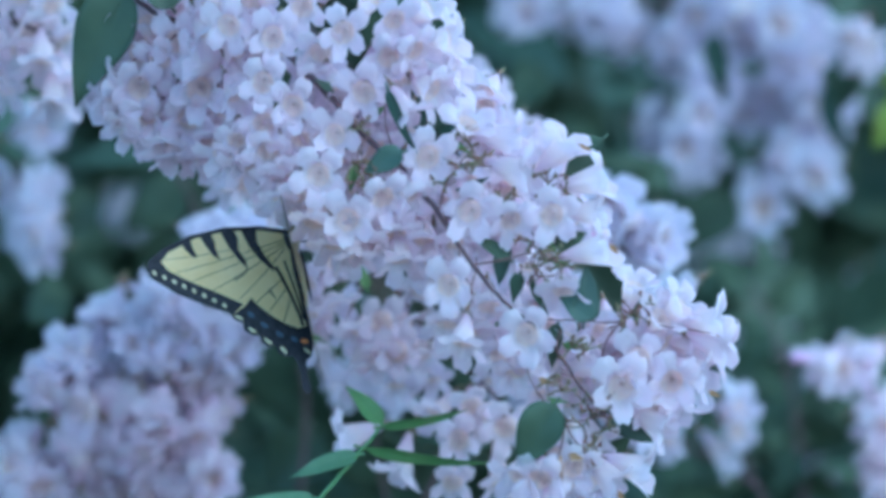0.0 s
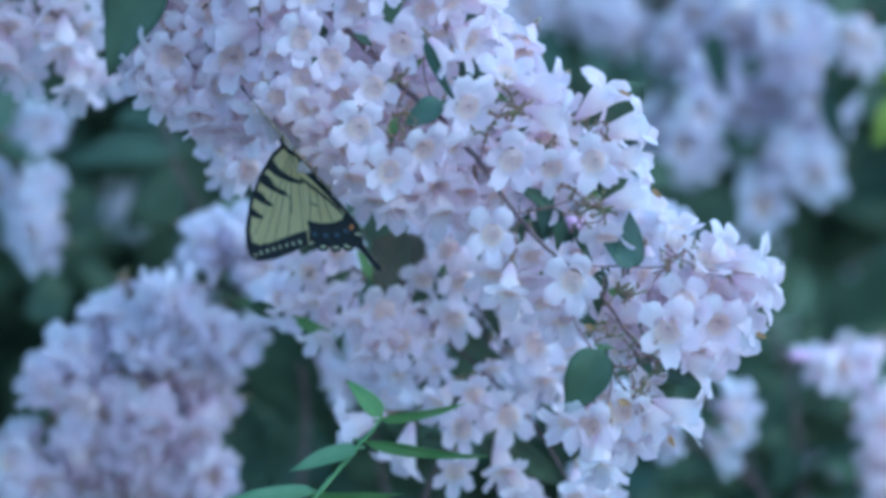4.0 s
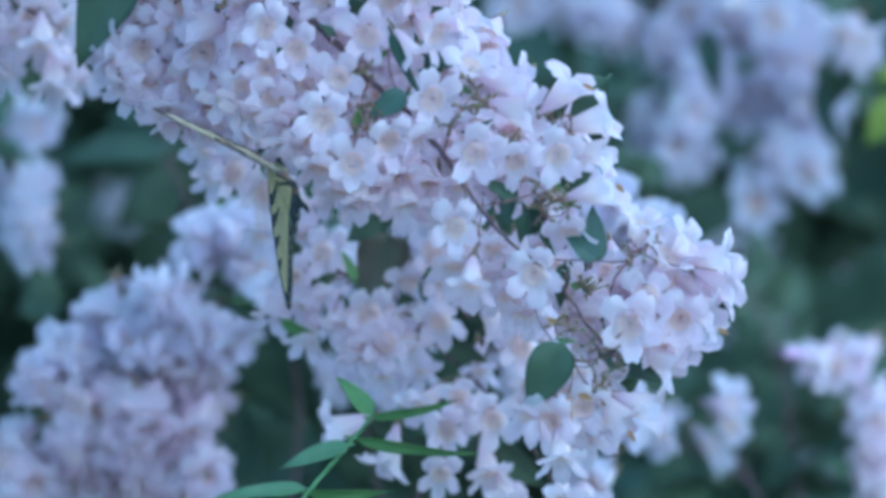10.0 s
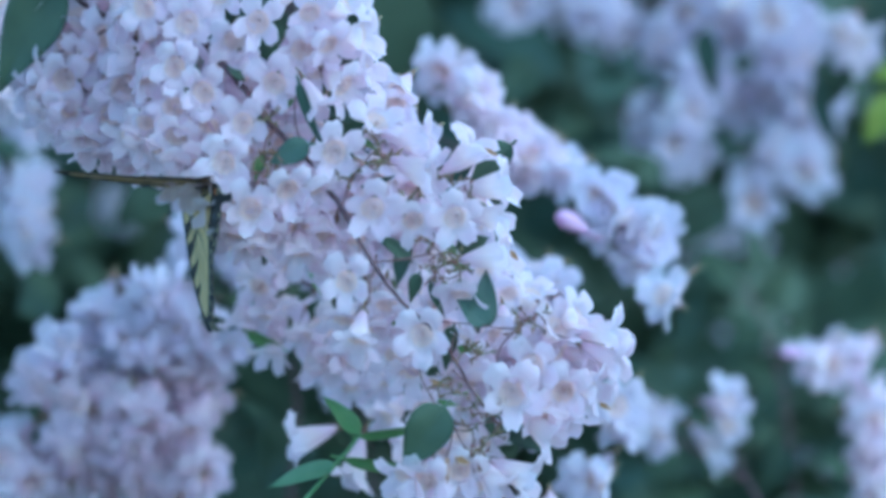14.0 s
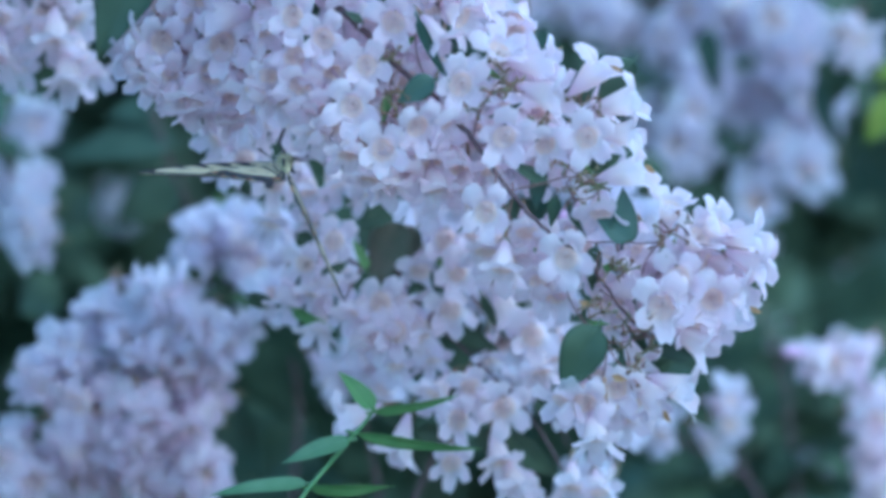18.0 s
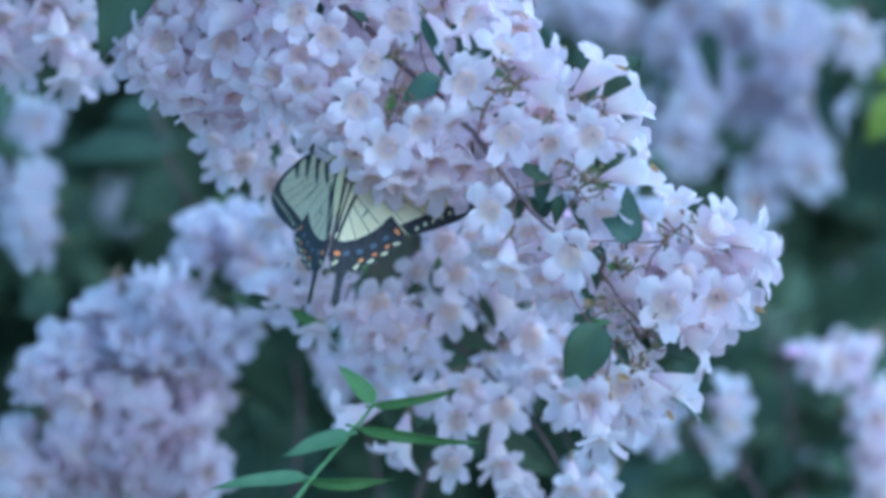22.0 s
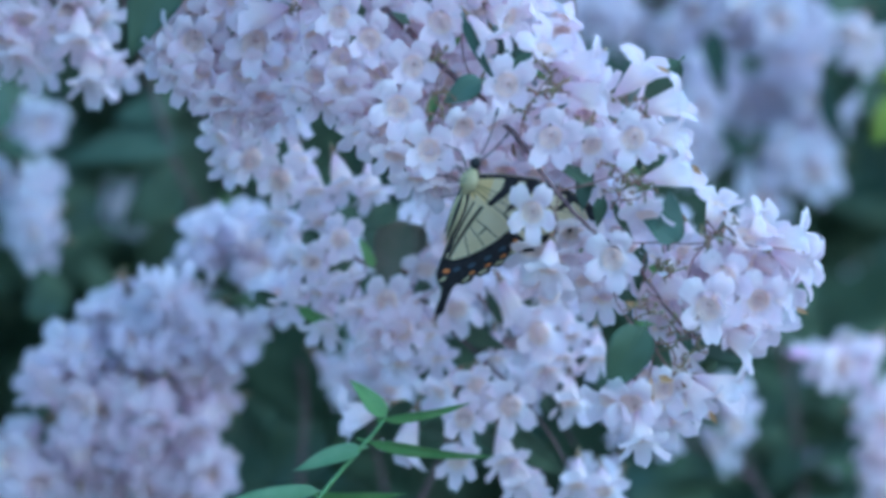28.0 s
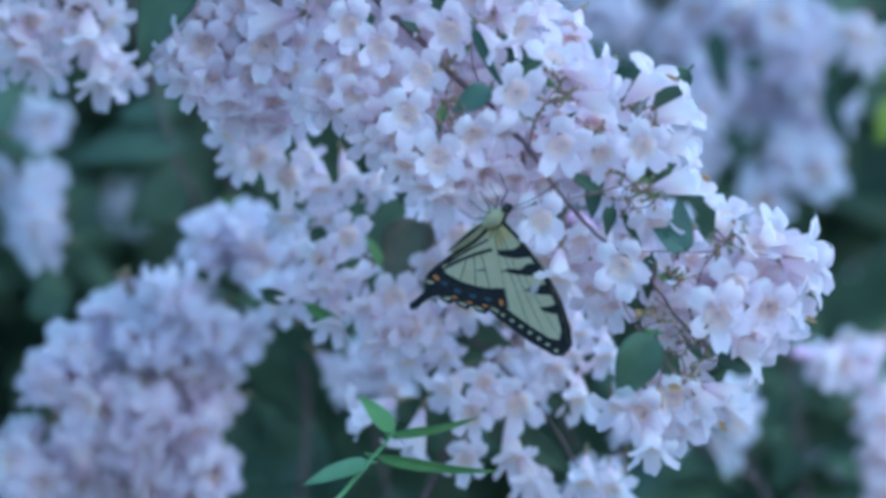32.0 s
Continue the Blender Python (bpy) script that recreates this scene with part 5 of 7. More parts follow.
stem("stem", [(0.0386, 0.0000, 0.0843), (0.0109, 0.0000, 0.0381), (-0.0122, 0.0000, 0.0081)], 0.0014, 0.0006, BARK, shoot_top)
leaf(shoot_top, (-16.8, 3.5), (1.7, -0.0), 0, 18.5, LEAF_TEAL, 71, 20)
leaf(shoot_top, (30.5, 24.2), (32.8, -5.8), 0, 11.5, LEAF_TEAL, 72, 35)
leaf(shoot_top, (13.7, -38.0), (-16.5, -21.7), 10, 16.2, LEAF, 73, 35)
leaf(shoot_top, (75.6, 3.5), (82.5, -31.2), 0, 10.2, LEAF_TEAL, 74, 45)
leaf(shoot_top, (-7.6, -38.1), (8.6, -31.2), 0, 13.9, LEAF, 75, 30)
leaf(shoot_top, (-39.9, 10.4), (-53.7, -8.1), 0, 20.8, LEAF_VEILED, 76, 30)
leaf(shoot_top, (-30.7, -8.1), (-12.2, -17.3), 0, 20.8, LEAF_VEILED, 77, 30)
leaf(shoot_top, (84.8, 12.7), (80.2, -8.1), 0, 18.5, LEAF, 78, 30)
leaf(shoot_top, (89.4, 31.2), (75.6, 38.1), 0, 18.5, LEAF_VEILED, 79, 30)
shoot_left = new("leafy_branch")
shoot_left.location = (-0.1342, 1.8400, 1.3364)
tagged(shoot_left, "long green shrub leaves in the shade, out of focus", "branch", "leafy shoots of the shrub")
stem("stem", [(-0.0164, 0.0000, 0.1232), (0.0016, 0.0000, 0.0780), (0.0152, 0.0000, 0.0373), (0.0242, 0.0000, 0.0056), (0.0378, 0.0000, -0.0260), (0.0536, 0.0000, -0.0531)], 0.0014, 0.0006, BARK, shoot_left)
leaf(shoot_left, (28.7, 5.6), (-18.7, 3.4), 0, 18.1, LEAF_TEAL, 81, 35)
leaf(shoot_left, (31.0, -10.2), (3.9, -26.0), 0, 24.9, LEAF_VEILED, 82, 25)
leaf(shoot_left, (14.8, -10.1), (37.5, -30.5), 6, 20.3, LEAF_VEILED, 83, 25)
leaf(shoot_left, (-7.4, -12.4), (-18.7, -32.8), 0, 22.6, LEAF_VEILED, 84, 25)
leaf(shoot_left, (23.9, 19.4), (1.2, 17.1), 6, 15.8, LEAF_TEAL, 85, 40)
leaf(shoot_left, (-16.4, -53.1), (-34.5, -62.2), 0, 22.6, LEAF_VEILED, 86, 30)
leaf(shoot_left, (47.1, -14.8), (56.1, -23.8), -6, 9.0, LEAF_FRESH, 87, 30)
shoot_low = new("leafy_branch")
shoot_low.location = (-0.0584, 1.8000, 1.2516)
tagged(shoot_low, "broad dark green leaves low in the shrub", "branch", "leafy shoots of the shrub")
stem("stem", [(-0.0006, 0.0000, -0.0873), (0.0016, 0.0000, -0.0475), (0.0038, 0.0000, -0.0077), (-0.0050, 0.0000, 0.0276)], 0.0014, 0.0006, BARK, shoot_low)
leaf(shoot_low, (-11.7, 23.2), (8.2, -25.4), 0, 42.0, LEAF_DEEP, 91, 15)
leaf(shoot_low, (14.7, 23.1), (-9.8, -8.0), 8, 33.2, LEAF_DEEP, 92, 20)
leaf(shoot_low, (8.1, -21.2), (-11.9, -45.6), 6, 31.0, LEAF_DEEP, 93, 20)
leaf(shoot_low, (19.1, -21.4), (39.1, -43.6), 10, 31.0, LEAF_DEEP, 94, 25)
leaf(shoot_low, (-22.4, 29.9), (-40.0, 32.1), -8, 9.7, LEAF_VEILED, 95, 30)
leaf(shoot_low, (-11.4, 32.1), (1.8, 23.3), -8, 13.3, LEAF_FRESH, 96, 35)
leaf(shoot_low, (-26.9, 36.5), (-15.8, 26.6), -6, 13.3, LEAF_FRESH, 97, 35)
spray_floor = new("flowering_branch")
spray_floor.location = (-0.0308, 1.7400, 1.2489)
tagged(spray_floor, "pale blossoms with a bluish haze tint deep in the bush", "branch", "flowering branches of the shrub")
stem("stem", [(0.0120, 0.0260, -0.0691), (0.0076, 0.0260, -0.0387), (-0.0011, 0.0260, 0.0003)], 0.001, 0.0005, BARK, spray_floor)
cluster(spray_floor, 1005, (0.0047, 0.0000, 0.0070), (0.005, 0.014, 0.006), 6, 1.05, pale=True)
cluster(spray_floor, 1006, (-0.0092, 0.0000, 0.0059), (0.003, 0.014, 0.006), 3, 1.05, pale=True)
cluster(spray_floor, 1007, (0.0089, 0.0000, -0.0037), (0.004, 0.014, 0.003), 3, 1.05, pale=True)
bud(spray_right_low, -21.1, -30.0, 7.5, 175, 70, 1.00, BUD_PINK, label="magenta-pink closed bud")
bud(shoot_low, -7.9, -30.0, 24.1, 80, 60, 0.90, BUD_PINK, label="magenta-pink closed bud")
bud(spray_behind, -17.2, -30.0, 4.7, 150, 60, 1.40, BUD_PINK, label="magenta-pink closed bud")
leaf(spray_right_edge, (15.3, -21.6), (-0.6, -40.2), 0, 14.7, LEAF_YELLOW, 5, 20, label="yellow-green leaf")
leaf(spray_right_edge, (13.0, -10.2), (3.9, -14.8), 0, 7.4, LEAF_YELLOW, 6, 20, label="yellow-green leaf")
spray_core = new("flowering_branch")
spray_core.location = (0.0155, 1.6600, 1.2594)
tagged(spray_core, "pale flower heads in the shade behind the middle branch", "branch", "flowering branches of the shrub")
stem("stem", [(-0.0335, 0.0260, -0.0742), (-0.0169, 0.0260, -0.0369), (-0.0003, 0.0260, 0.0004), (-0.0086, 0.0260, 0.0294)], 0.001, 0.0005, BARK, spray_core)
stem("stem", [(-0.0003, 0.0260, 0.0004), (0.0204, 0.0260, -0.0120), (0.0328, 0.0260, -0.0327)], 0.001, 0.0005, BARK, spray_core)
cluster(spray_core, 1020, (-0.0098, 0.0000, 0.0434), (0.016, 0.014, 0.008), 8, 1.05, pale=True)
cluster(spray_core, 1021, (0.0207, 0.0000, 0.0271), (0.014, 0.014, 0.009), 9, 1.05, pale=True)
cluster(spray_core, 1022, (0.0167, 0.0000, 0.0067), (0.010, 0.014, 0.007), 6, 1.05, pale=True)
cluster(spray_core, 1023, (0.0044, 0.0000, 0.0189), (0.012, 0.014, 0.008), 6, 1.05, pale=True)
cluster(spray_core, 1024, (0.0472, 0.0000, -0.0178), (0.008, 0.014, 0.008), 5, 1.05, pale=True)
cluster(spray_core, 1025, (0.0432, 0.0000, -0.0443), (0.010, 0.014, 0.006), 4, 1.05, pale=True)
cluster(spray_core, 1026, (0.0228, 0.0000, -0.0096), (0.010, 0.014, 0.006), 4, 1.05, pale=True)
cluster(spray_core, 1027, (-0.0302, 0.0000, 0.0148), (0.010, 0.014, 0.008), 4, 1.05, pale=True)
cluster(spray_core, 1028, (0.0676, 0.0000, 0.0189), (0.006, 0.014, 0.006), 2, 1.05, pale=True)
cluster(spray_core, 1029, (-0.0588, 0.0000, 0.0311), (0.010, 0.014, 0.008), 5, 1.05, pale=True)
cluster(spray_core, 1030, (-0.0751, 0.0000, 0.0189), (0.007, 0.014, 0.006), 3, 1.05, pale=True)
spray_far = new("flowering_branch")
spray_far.location = (0.1627, 2.1500, 1.2580)
tagged(spray_far, "small scattered lilac blossoms deep in the foliage", "branch", "flowering branches of the shrub")
stem("stem", [(0.0279, 0.0260, -0.1328), (0.0119, 0.0260, -0.0687), (0.0012, 0.0260, 0.0008), (-0.0255, 0.0260, 0.0489)], 0.001, 0.0005, BARK, spray_far)
cluster(spray_far, 1040, (0.0376, 0.0000, 0.0238), (0.007, 0.022, 0.007), 2, 1.12, pale=True)
cluster(spray_far, 1041, (-0.0390, 0.0000, 0.0515), (0.016, 0.022, 0.011), 3, 1.12, pale=True)
cluster(spray_far, 1042, (-0.0179, 0.0000, -0.0119), (0.011, 0.022, 0.011), 2, 1.12, pale=True)
cluster(spray_far, 1043, (0.0059, 0.0000, -0.0647), (0.016, 0.022, 0.008), 3, 1.12, pale=True)
cluster(spray_far, 1044, (-0.3110, 0.0000, 0.0568), (0.011, 0.022, 0.011), 3, 1.12, pale=True)
cluster(spray_far, 1045, (-0.0192, 0.0000, 0.0330), (0.013, 0.022, 0.008), 2, 1.12, pale=True)

# woody canes that carry the sprays, from the heart of the shrub ---------------------
cane(spray_upper)
cane(spray_left)
cane(spray_low)
cane(spray_right_high)
cane(spray_right_edge)
cane(spray_right_low)
cane(spray_right_drop)
cane(spray_core)
cane(spray_far)
cane(spray_floor)
cane(spray_behind)
cane(spray_shoulder)
cane(spray_middle)
cane(shoot_left)
cane(shoot_right)
cane(shoot_top)
cane(shoot_low)
cane(sprig)
cane(branch, 0.75)
cane(branch_upper, 0.75)
leaf_stuff("shrub_foliage", 25, 900, cane_side, (0.045, 0.085), [LEAF_VEILED, LEAF, LEAF_VEILED], "green leaves along the arching canes")

# the butterfly --------------------------------------------------------------------
from mathutils.geometry import tessellate_polygon


def plate(name, outline, half, mat, side, z=0.0):
    """A thin plate from an outline in millimetres (out from the body, back along it); side +1 left, -1 right."""
    pts = [Vector((-v, u * side, 0)) for u, v in outline]
    tri = tessellate_polygon([pts])
    n = len(pts)
    verts = [(p.x / 1000, p.y / 1000, (z + half) / 1000) for p in pts] + [(p.x / 1000, p.y / 1000, (z - half) / 1000) for p in pts]
    faces = [tuple(t) for t in tri] + [tuple(q + n for q in t[::-1]) for t in tri]
    faces += [(i, (i + 1) % n, (i + 1) % n + n, i + n) for i in range(n)]
    return mesh_of(name, verts, faces, mat, smooth=False)


def oval(u, v, a, b, turn=0.0, n=10):
    c, s = math.cos(radians(turn)), math.sin(radians(turn))
    return [(u + a * math.cos(k * 2 * math.pi / n) * c - b * math.sin(k * 2 * math.pi / n) * s,
             v + a * math.cos(k * 2 * math.pi / n) * s + b * math.sin(k * 2 * math.pi / n) * c) for k in range(n)]


def line_strip(a, b, w0, w1, bow=0.0):
    (x0, y0), (x1, y1) = a, b
    dx, dy = x1 - x0, y1 - y0
    d = math.hypot(dx, dy)
    nx, ny = -dy / d, dx / d
    left, right = [], []
    for k in range(6):
        s = k / 5
        w = (w0 + (w1 - w0) * s) / 2
        o = bow * 4 * s * (1 - s)
        left.append((x0 + dx * s + nx * (o + w), y0 + dy * s + ny * (o + w)))
        right.append((x0 + dx * s + nx * (o - w), y0 + dy * s + ny * (o - w)))
    return left + right[::-1]


FOREWING = [(0, -2), (10, -4.6), (22, -5.4), (34, -4), (44, -0.5), (49.5, 3), (51, 6), (49.5, 9.5), (42, 15.5), (33, 20.5), (24.5, 24.5), (20, 22), (10, 12), (2, 5)]
HINDWING = [(0.3, 3), (10, 9), (20, 16), (25.5, 20), (26.5, 22.5), (25.2, 25.5), (22.6, 27), (22.8, 29.4), (20.2, 31.8), (18, 32), (18, 34.6), (15.2, 36.6),
            (13.4, 36.4), (13, 39), (10.4, 40.6), (8.6, 40.6), (7.4, 43), (7.2, 48), (7.6, 52), (6.2, 54.5), (4.6, 53), (4.8, 48), (4.2, 43), (2.2, 41.6), (0.4, 38), (0.2, 20)]


def wing_pair(body, side):
    word = "left" if side > 0 else "right"
    fw = part("forewing", plate("forewing", FOREWING, 0.06, WING, side, 0.3), body, None, "pale yellow tiger-striped wing")
    z = 0.3
    part("underside", plate("underside", [(u * 0.996, v) for u, v in FOREWING], 0.03, WING_PALE, side, z - 0.055), fw, None, "pale cream underside")
    part("margin_band", plate("margin_band", [(44, -0.5), (49.5, 3), (51, 6), (49.5, 9.5), (42, 15.5), (33, 20.5), (24.5, 24.5), (20.6, 21.4), (28.5, 16.6), (37, 11.8),
                                              (43.5, 7.4), (45.4, 4.2), (41, -0.6)], 0.10, WING_BLACK, side, z), fw, None, "black outer margin")
    part("costal_edge", plate("costal_edge", [(0, -2), (10, -4.6), (22, -5.4), (34, -4), (44, -0.5), (42, 1), (33, -2.6), (22, -4.1), (10, -3), (0, -0.4)], 0.11, WING_BLACK, side, z), fw)
    for poly in ([(11.5, -4.4), (17, -4.9), (15.2, 1.5), (12.4, 6.5), (8.4, 11.4), (7.6, 10.6), (10.6, 5), (12, 0.5)],
                 [(19.5, -5), (24.2, -5), (22, 1), (19.4, 6), (16.8, 9.6), (17, 6.6), (19, 2.5), (18.2, -1)],
                 [(27.4, -4.6), (31.4, -4.2), (29.4, 0.5), (27.2, 4.4), (25.4, 5.4), (26.4, 1.6), (26.2, -1)],
                 [(34.6, -3.6), (38.2, -2.6), (36.6, 0.8), (34.4, 3.6), (33, 4), (33.9, 0.8)]):
        part("stripe", plate("stripe", poly, 0.12, WING_BLACK, side, z), fw)
    for a, b, w in (((3, 1), (42, 8.5), 0.3), ((3, 2), (37, 12), 0.3), ((3, 3), (30, 15.8), 0.35), ((3, 4), (22, 20), 0.3), ((18, 2), (44, 3.5), 0.25), ((16.6, 9.4), (22, 13), 0.7)):
        part("vein", plate("vein", line_strip(a, b, w, w * 0.6, 0.4), 0.09, WING_BLACK, side, z), fw)
    for k in range(8):
        s = k / 7
        part("margin_spot", plate("margin_spot", oval(48.3 - 21.3 * s, 7.6 + 13.6 * s - 1.2 * s * (1 - s), 0.95, 0.6, 118), 0.14, WING_CREAM, side, z), fw)
    hw = part("hindwing", plate("hindwing", HINDWING, 0.06, WING, side), body, None, "yellow hindwing with a dark scalloped edge and tail")
    part("underside", plate("underside", [(u * 0.996, v) for u, v in HINDWING], 0.03, WING_PALE, side, -0.055), hw, None, "pale cream underside")
    for u, v in ((20.6, 27.2), (16.6, 31.6), (12.2, 35.4)):
        part("orange_crescent", plate("orange_crescent", oval(u, v, 1.15, 0.5, -45), 0.05, WING_ORANGE, side, -0.10), hw, None, "orange crescent on the underside")
    part("margin_band", plate("margin_band", [(20, 16), (25.5, 20), (26.5, 22.5), (25.2, 25.5), (22.6, 27), (22.8, 29.4), (20.2, 31.8), (18, 32), (18, 34.6), (15.2, 36.6),
                                              (13.4, 36.4), (13, 39), (10.4, 40.6), (8.6, 40.6), (7.4, 43), (7.2, 48), (7.6, 52), (6.2, 54.5), (4.6, 53), (4.8, 48), (4.2, 43),
                                              (2.2, 41.6), (0.4, 38), (0.3, 31), (4.5, 31.5), (9, 29), (13.5, 25), (17.2, 20.6), (18.2, 18.4)], 0.10, WING_BLACK, side), hw, None, "black hind margin and tail")
    part("stripe", plate("stripe", line_strip((7.5, 9.5), (2.6, 31), 1.2, 1.0, 0.6), 0.11, WING_BLACK, side), hw)
    part("stripe", plate("stripe", line_strip((1.2, 6), (1.0, 31), 0.9, 1.3), 0.11, WING_BLACK, side), hw)
    part("stripe", plate("stripe", line_strip((4.2, 8), (1.9, 29), 0.7, 0.8, 0.3), 0.11, WING_BLACK, side), hw)
    part("stripe", plate("stripe", line_strip((11.5, 17), (9.8, 20.5), 0.7, 0.4), 0.11, WING_BLACK, side), hw)
    for a, b in (((6, 14), (17, 21)), ((5, 17), (13.5, 25)), ((4.4, 20), (9, 29))):
        part("vein", plate("vein", line_strip(a, b, 0.3, 0.3), 0.09, WING_BLACK, side), hw)
    for u, v, t in ((23.6, 25, 60), (20, 30, 50), (15.6, 34.4, 45), (11, 38.2, 30)):
        part("lunule", plate("lunule", oval(u, v, 1.7, 0.55, t - 90), 0.14, WING_CREAM, side), hw, None, "cream crescent")
    part("lunule", plate("lunule", oval(3.2, 39.6, 1.6, 0.55, -50), 0.14, WING_CREAM, side), hw, None, "cream crescent")
    for u, v in ((19.4, 24.6), (15.6, 28.8), (11.2, 32.6), (6.6, 35)):
        part("blue_patch", plate("blue_patch", oval(u, v, 1.5, 0.9, -45), 0.13, WING_BLUE, side), hw, None, "dusty blue patch")
    part("eye_spot", plate("eye_spot", oval(23, 20.8, 1.2, 0.75, 30), 0.15, WING_ORANGE, side), hw, None, "red-orange spot")
    part("eye_spot", plate("eye_spot", oval(3.4, 36.2, 1.3, 0.85, -20), 0.15, WING_ORANGE, side), hw, None, "red-orange spot")
    return fw, hw


def blob(name, mat, length, wide, high, taper=0.0, n=14):
    verts, faces = [], []
    for i in range(n + 1):
        s = i / n
        r = math.sin(math.pi * min(0.995, max(0.02, s))) ** 0.6 * (1 - taper * s)
        for k in range(12):
            w = 2 * math.pi * k / 12
            ring = 1 + 0.05 * math.sin(s * 40)
            verts.append((-length * s, wide / 2 * r * ring * math.cos(w), high / 2 * r * ring * math.sin(w)))
    for i in range(n):
        for k in range(12):
            j = (k + 1) % 12
            faces.append((i * 12 + k, i * 12 + j, (i + 1) * 12 + j, (i + 1) * 12 + k))
    faces += [tuple(range(12)), tuple(range(n * 12, n * 12 + 12))[::-1]]
    return mesh_of(name, verts, faces, mat)


butterfly = tagged(new("butterfly"), "yellow and black tiger-striped swallowtail butterfly on the pink blossoms", "butterfly")
part("thorax", blob("thorax", FUR, 0.011, 0.0056, 0.006), butterfly, pose(0.005, 0, 0), "furry yellow thorax")
part("thorax_stripe", blob("thorax_stripe", WING_BLACK, 0.0105, 0.0030, 0.004), butterfly, pose(0.0048, 0, 0.0014), "black back stripe")
part("head", blob("head", WING_BLACK, 0.0042, 0.0036, 0.0034), butterfly, pose(0.0085, 0, 0), "black head")
part("abdomen", blob("abdomen", FUR, 0.021, 0.0050, 0.0050, 0.55), butterfly, pose(-0.004, 0, -0.0003), "yellow abdomen")
part("abdomen_stripe", blob("abdomen_stripe", WING_BLACK, 0.0205, 0.0026, 0.0030, 0.5), butterfly, pose(-0.0042, 0, 0.0013), "black stripe along the abdomen")
for s in (1, -1):
    part("abdomen_stripe", blob("abdomen_stripe", WING_BLACK, 0.0195, 0.0016, 0.0016, 0.5), butterfly, pose(-0.0045, 0.0017 * s, -0.0011), "black line along the side")
    part("eye", blob("eye", WING_BLACK, 0.0018, 0.0016, 0.0018), butterfly, pose(0.0078, 0.0014 * s, 0.0004))
    v, f = tube(spline([(0.008, 0.0008 * s, 0.001), (0.014, 0.003 * s, 0.003), (0.0215, 0.0062 * s, 0.004)]), (0.00016, 0.00018), 6)
    v2, f2 = tube([(0.0212, 0.0061 * s, 0.004), (0.0224, 0.0066 * s, 0.0041), (0.0238, 0.0073 * s, 0.0042)], (0.0004, 0.00045), 6)
    part("antenna", mesh_of("antenna", v + v2, f + [tuple(q + len(v) for q in t) for t in f2], WING_BLACK), butterfly, None, "black clubbed antenna")
    for k in range(3):
        x0 = 0.004 - 0.003 * k
        v, f = tube([(x0, 0.0012 * s, -0.002), (x0 + 0.003 - 0.002 * k, 0.005 * s, -0.004), (x0 + 0.004 - 0.003 * k, 0.0065 * s, -0.010)], (0.00028, 0.00014), 6)
        part("leg", mesh_of("leg", v, f, WING_BLACK), butterfly)
left_fore, left_hind = wing_pair(butterfly, 1)
right_fore, right_hind = wing_pair(butterfly, -1)


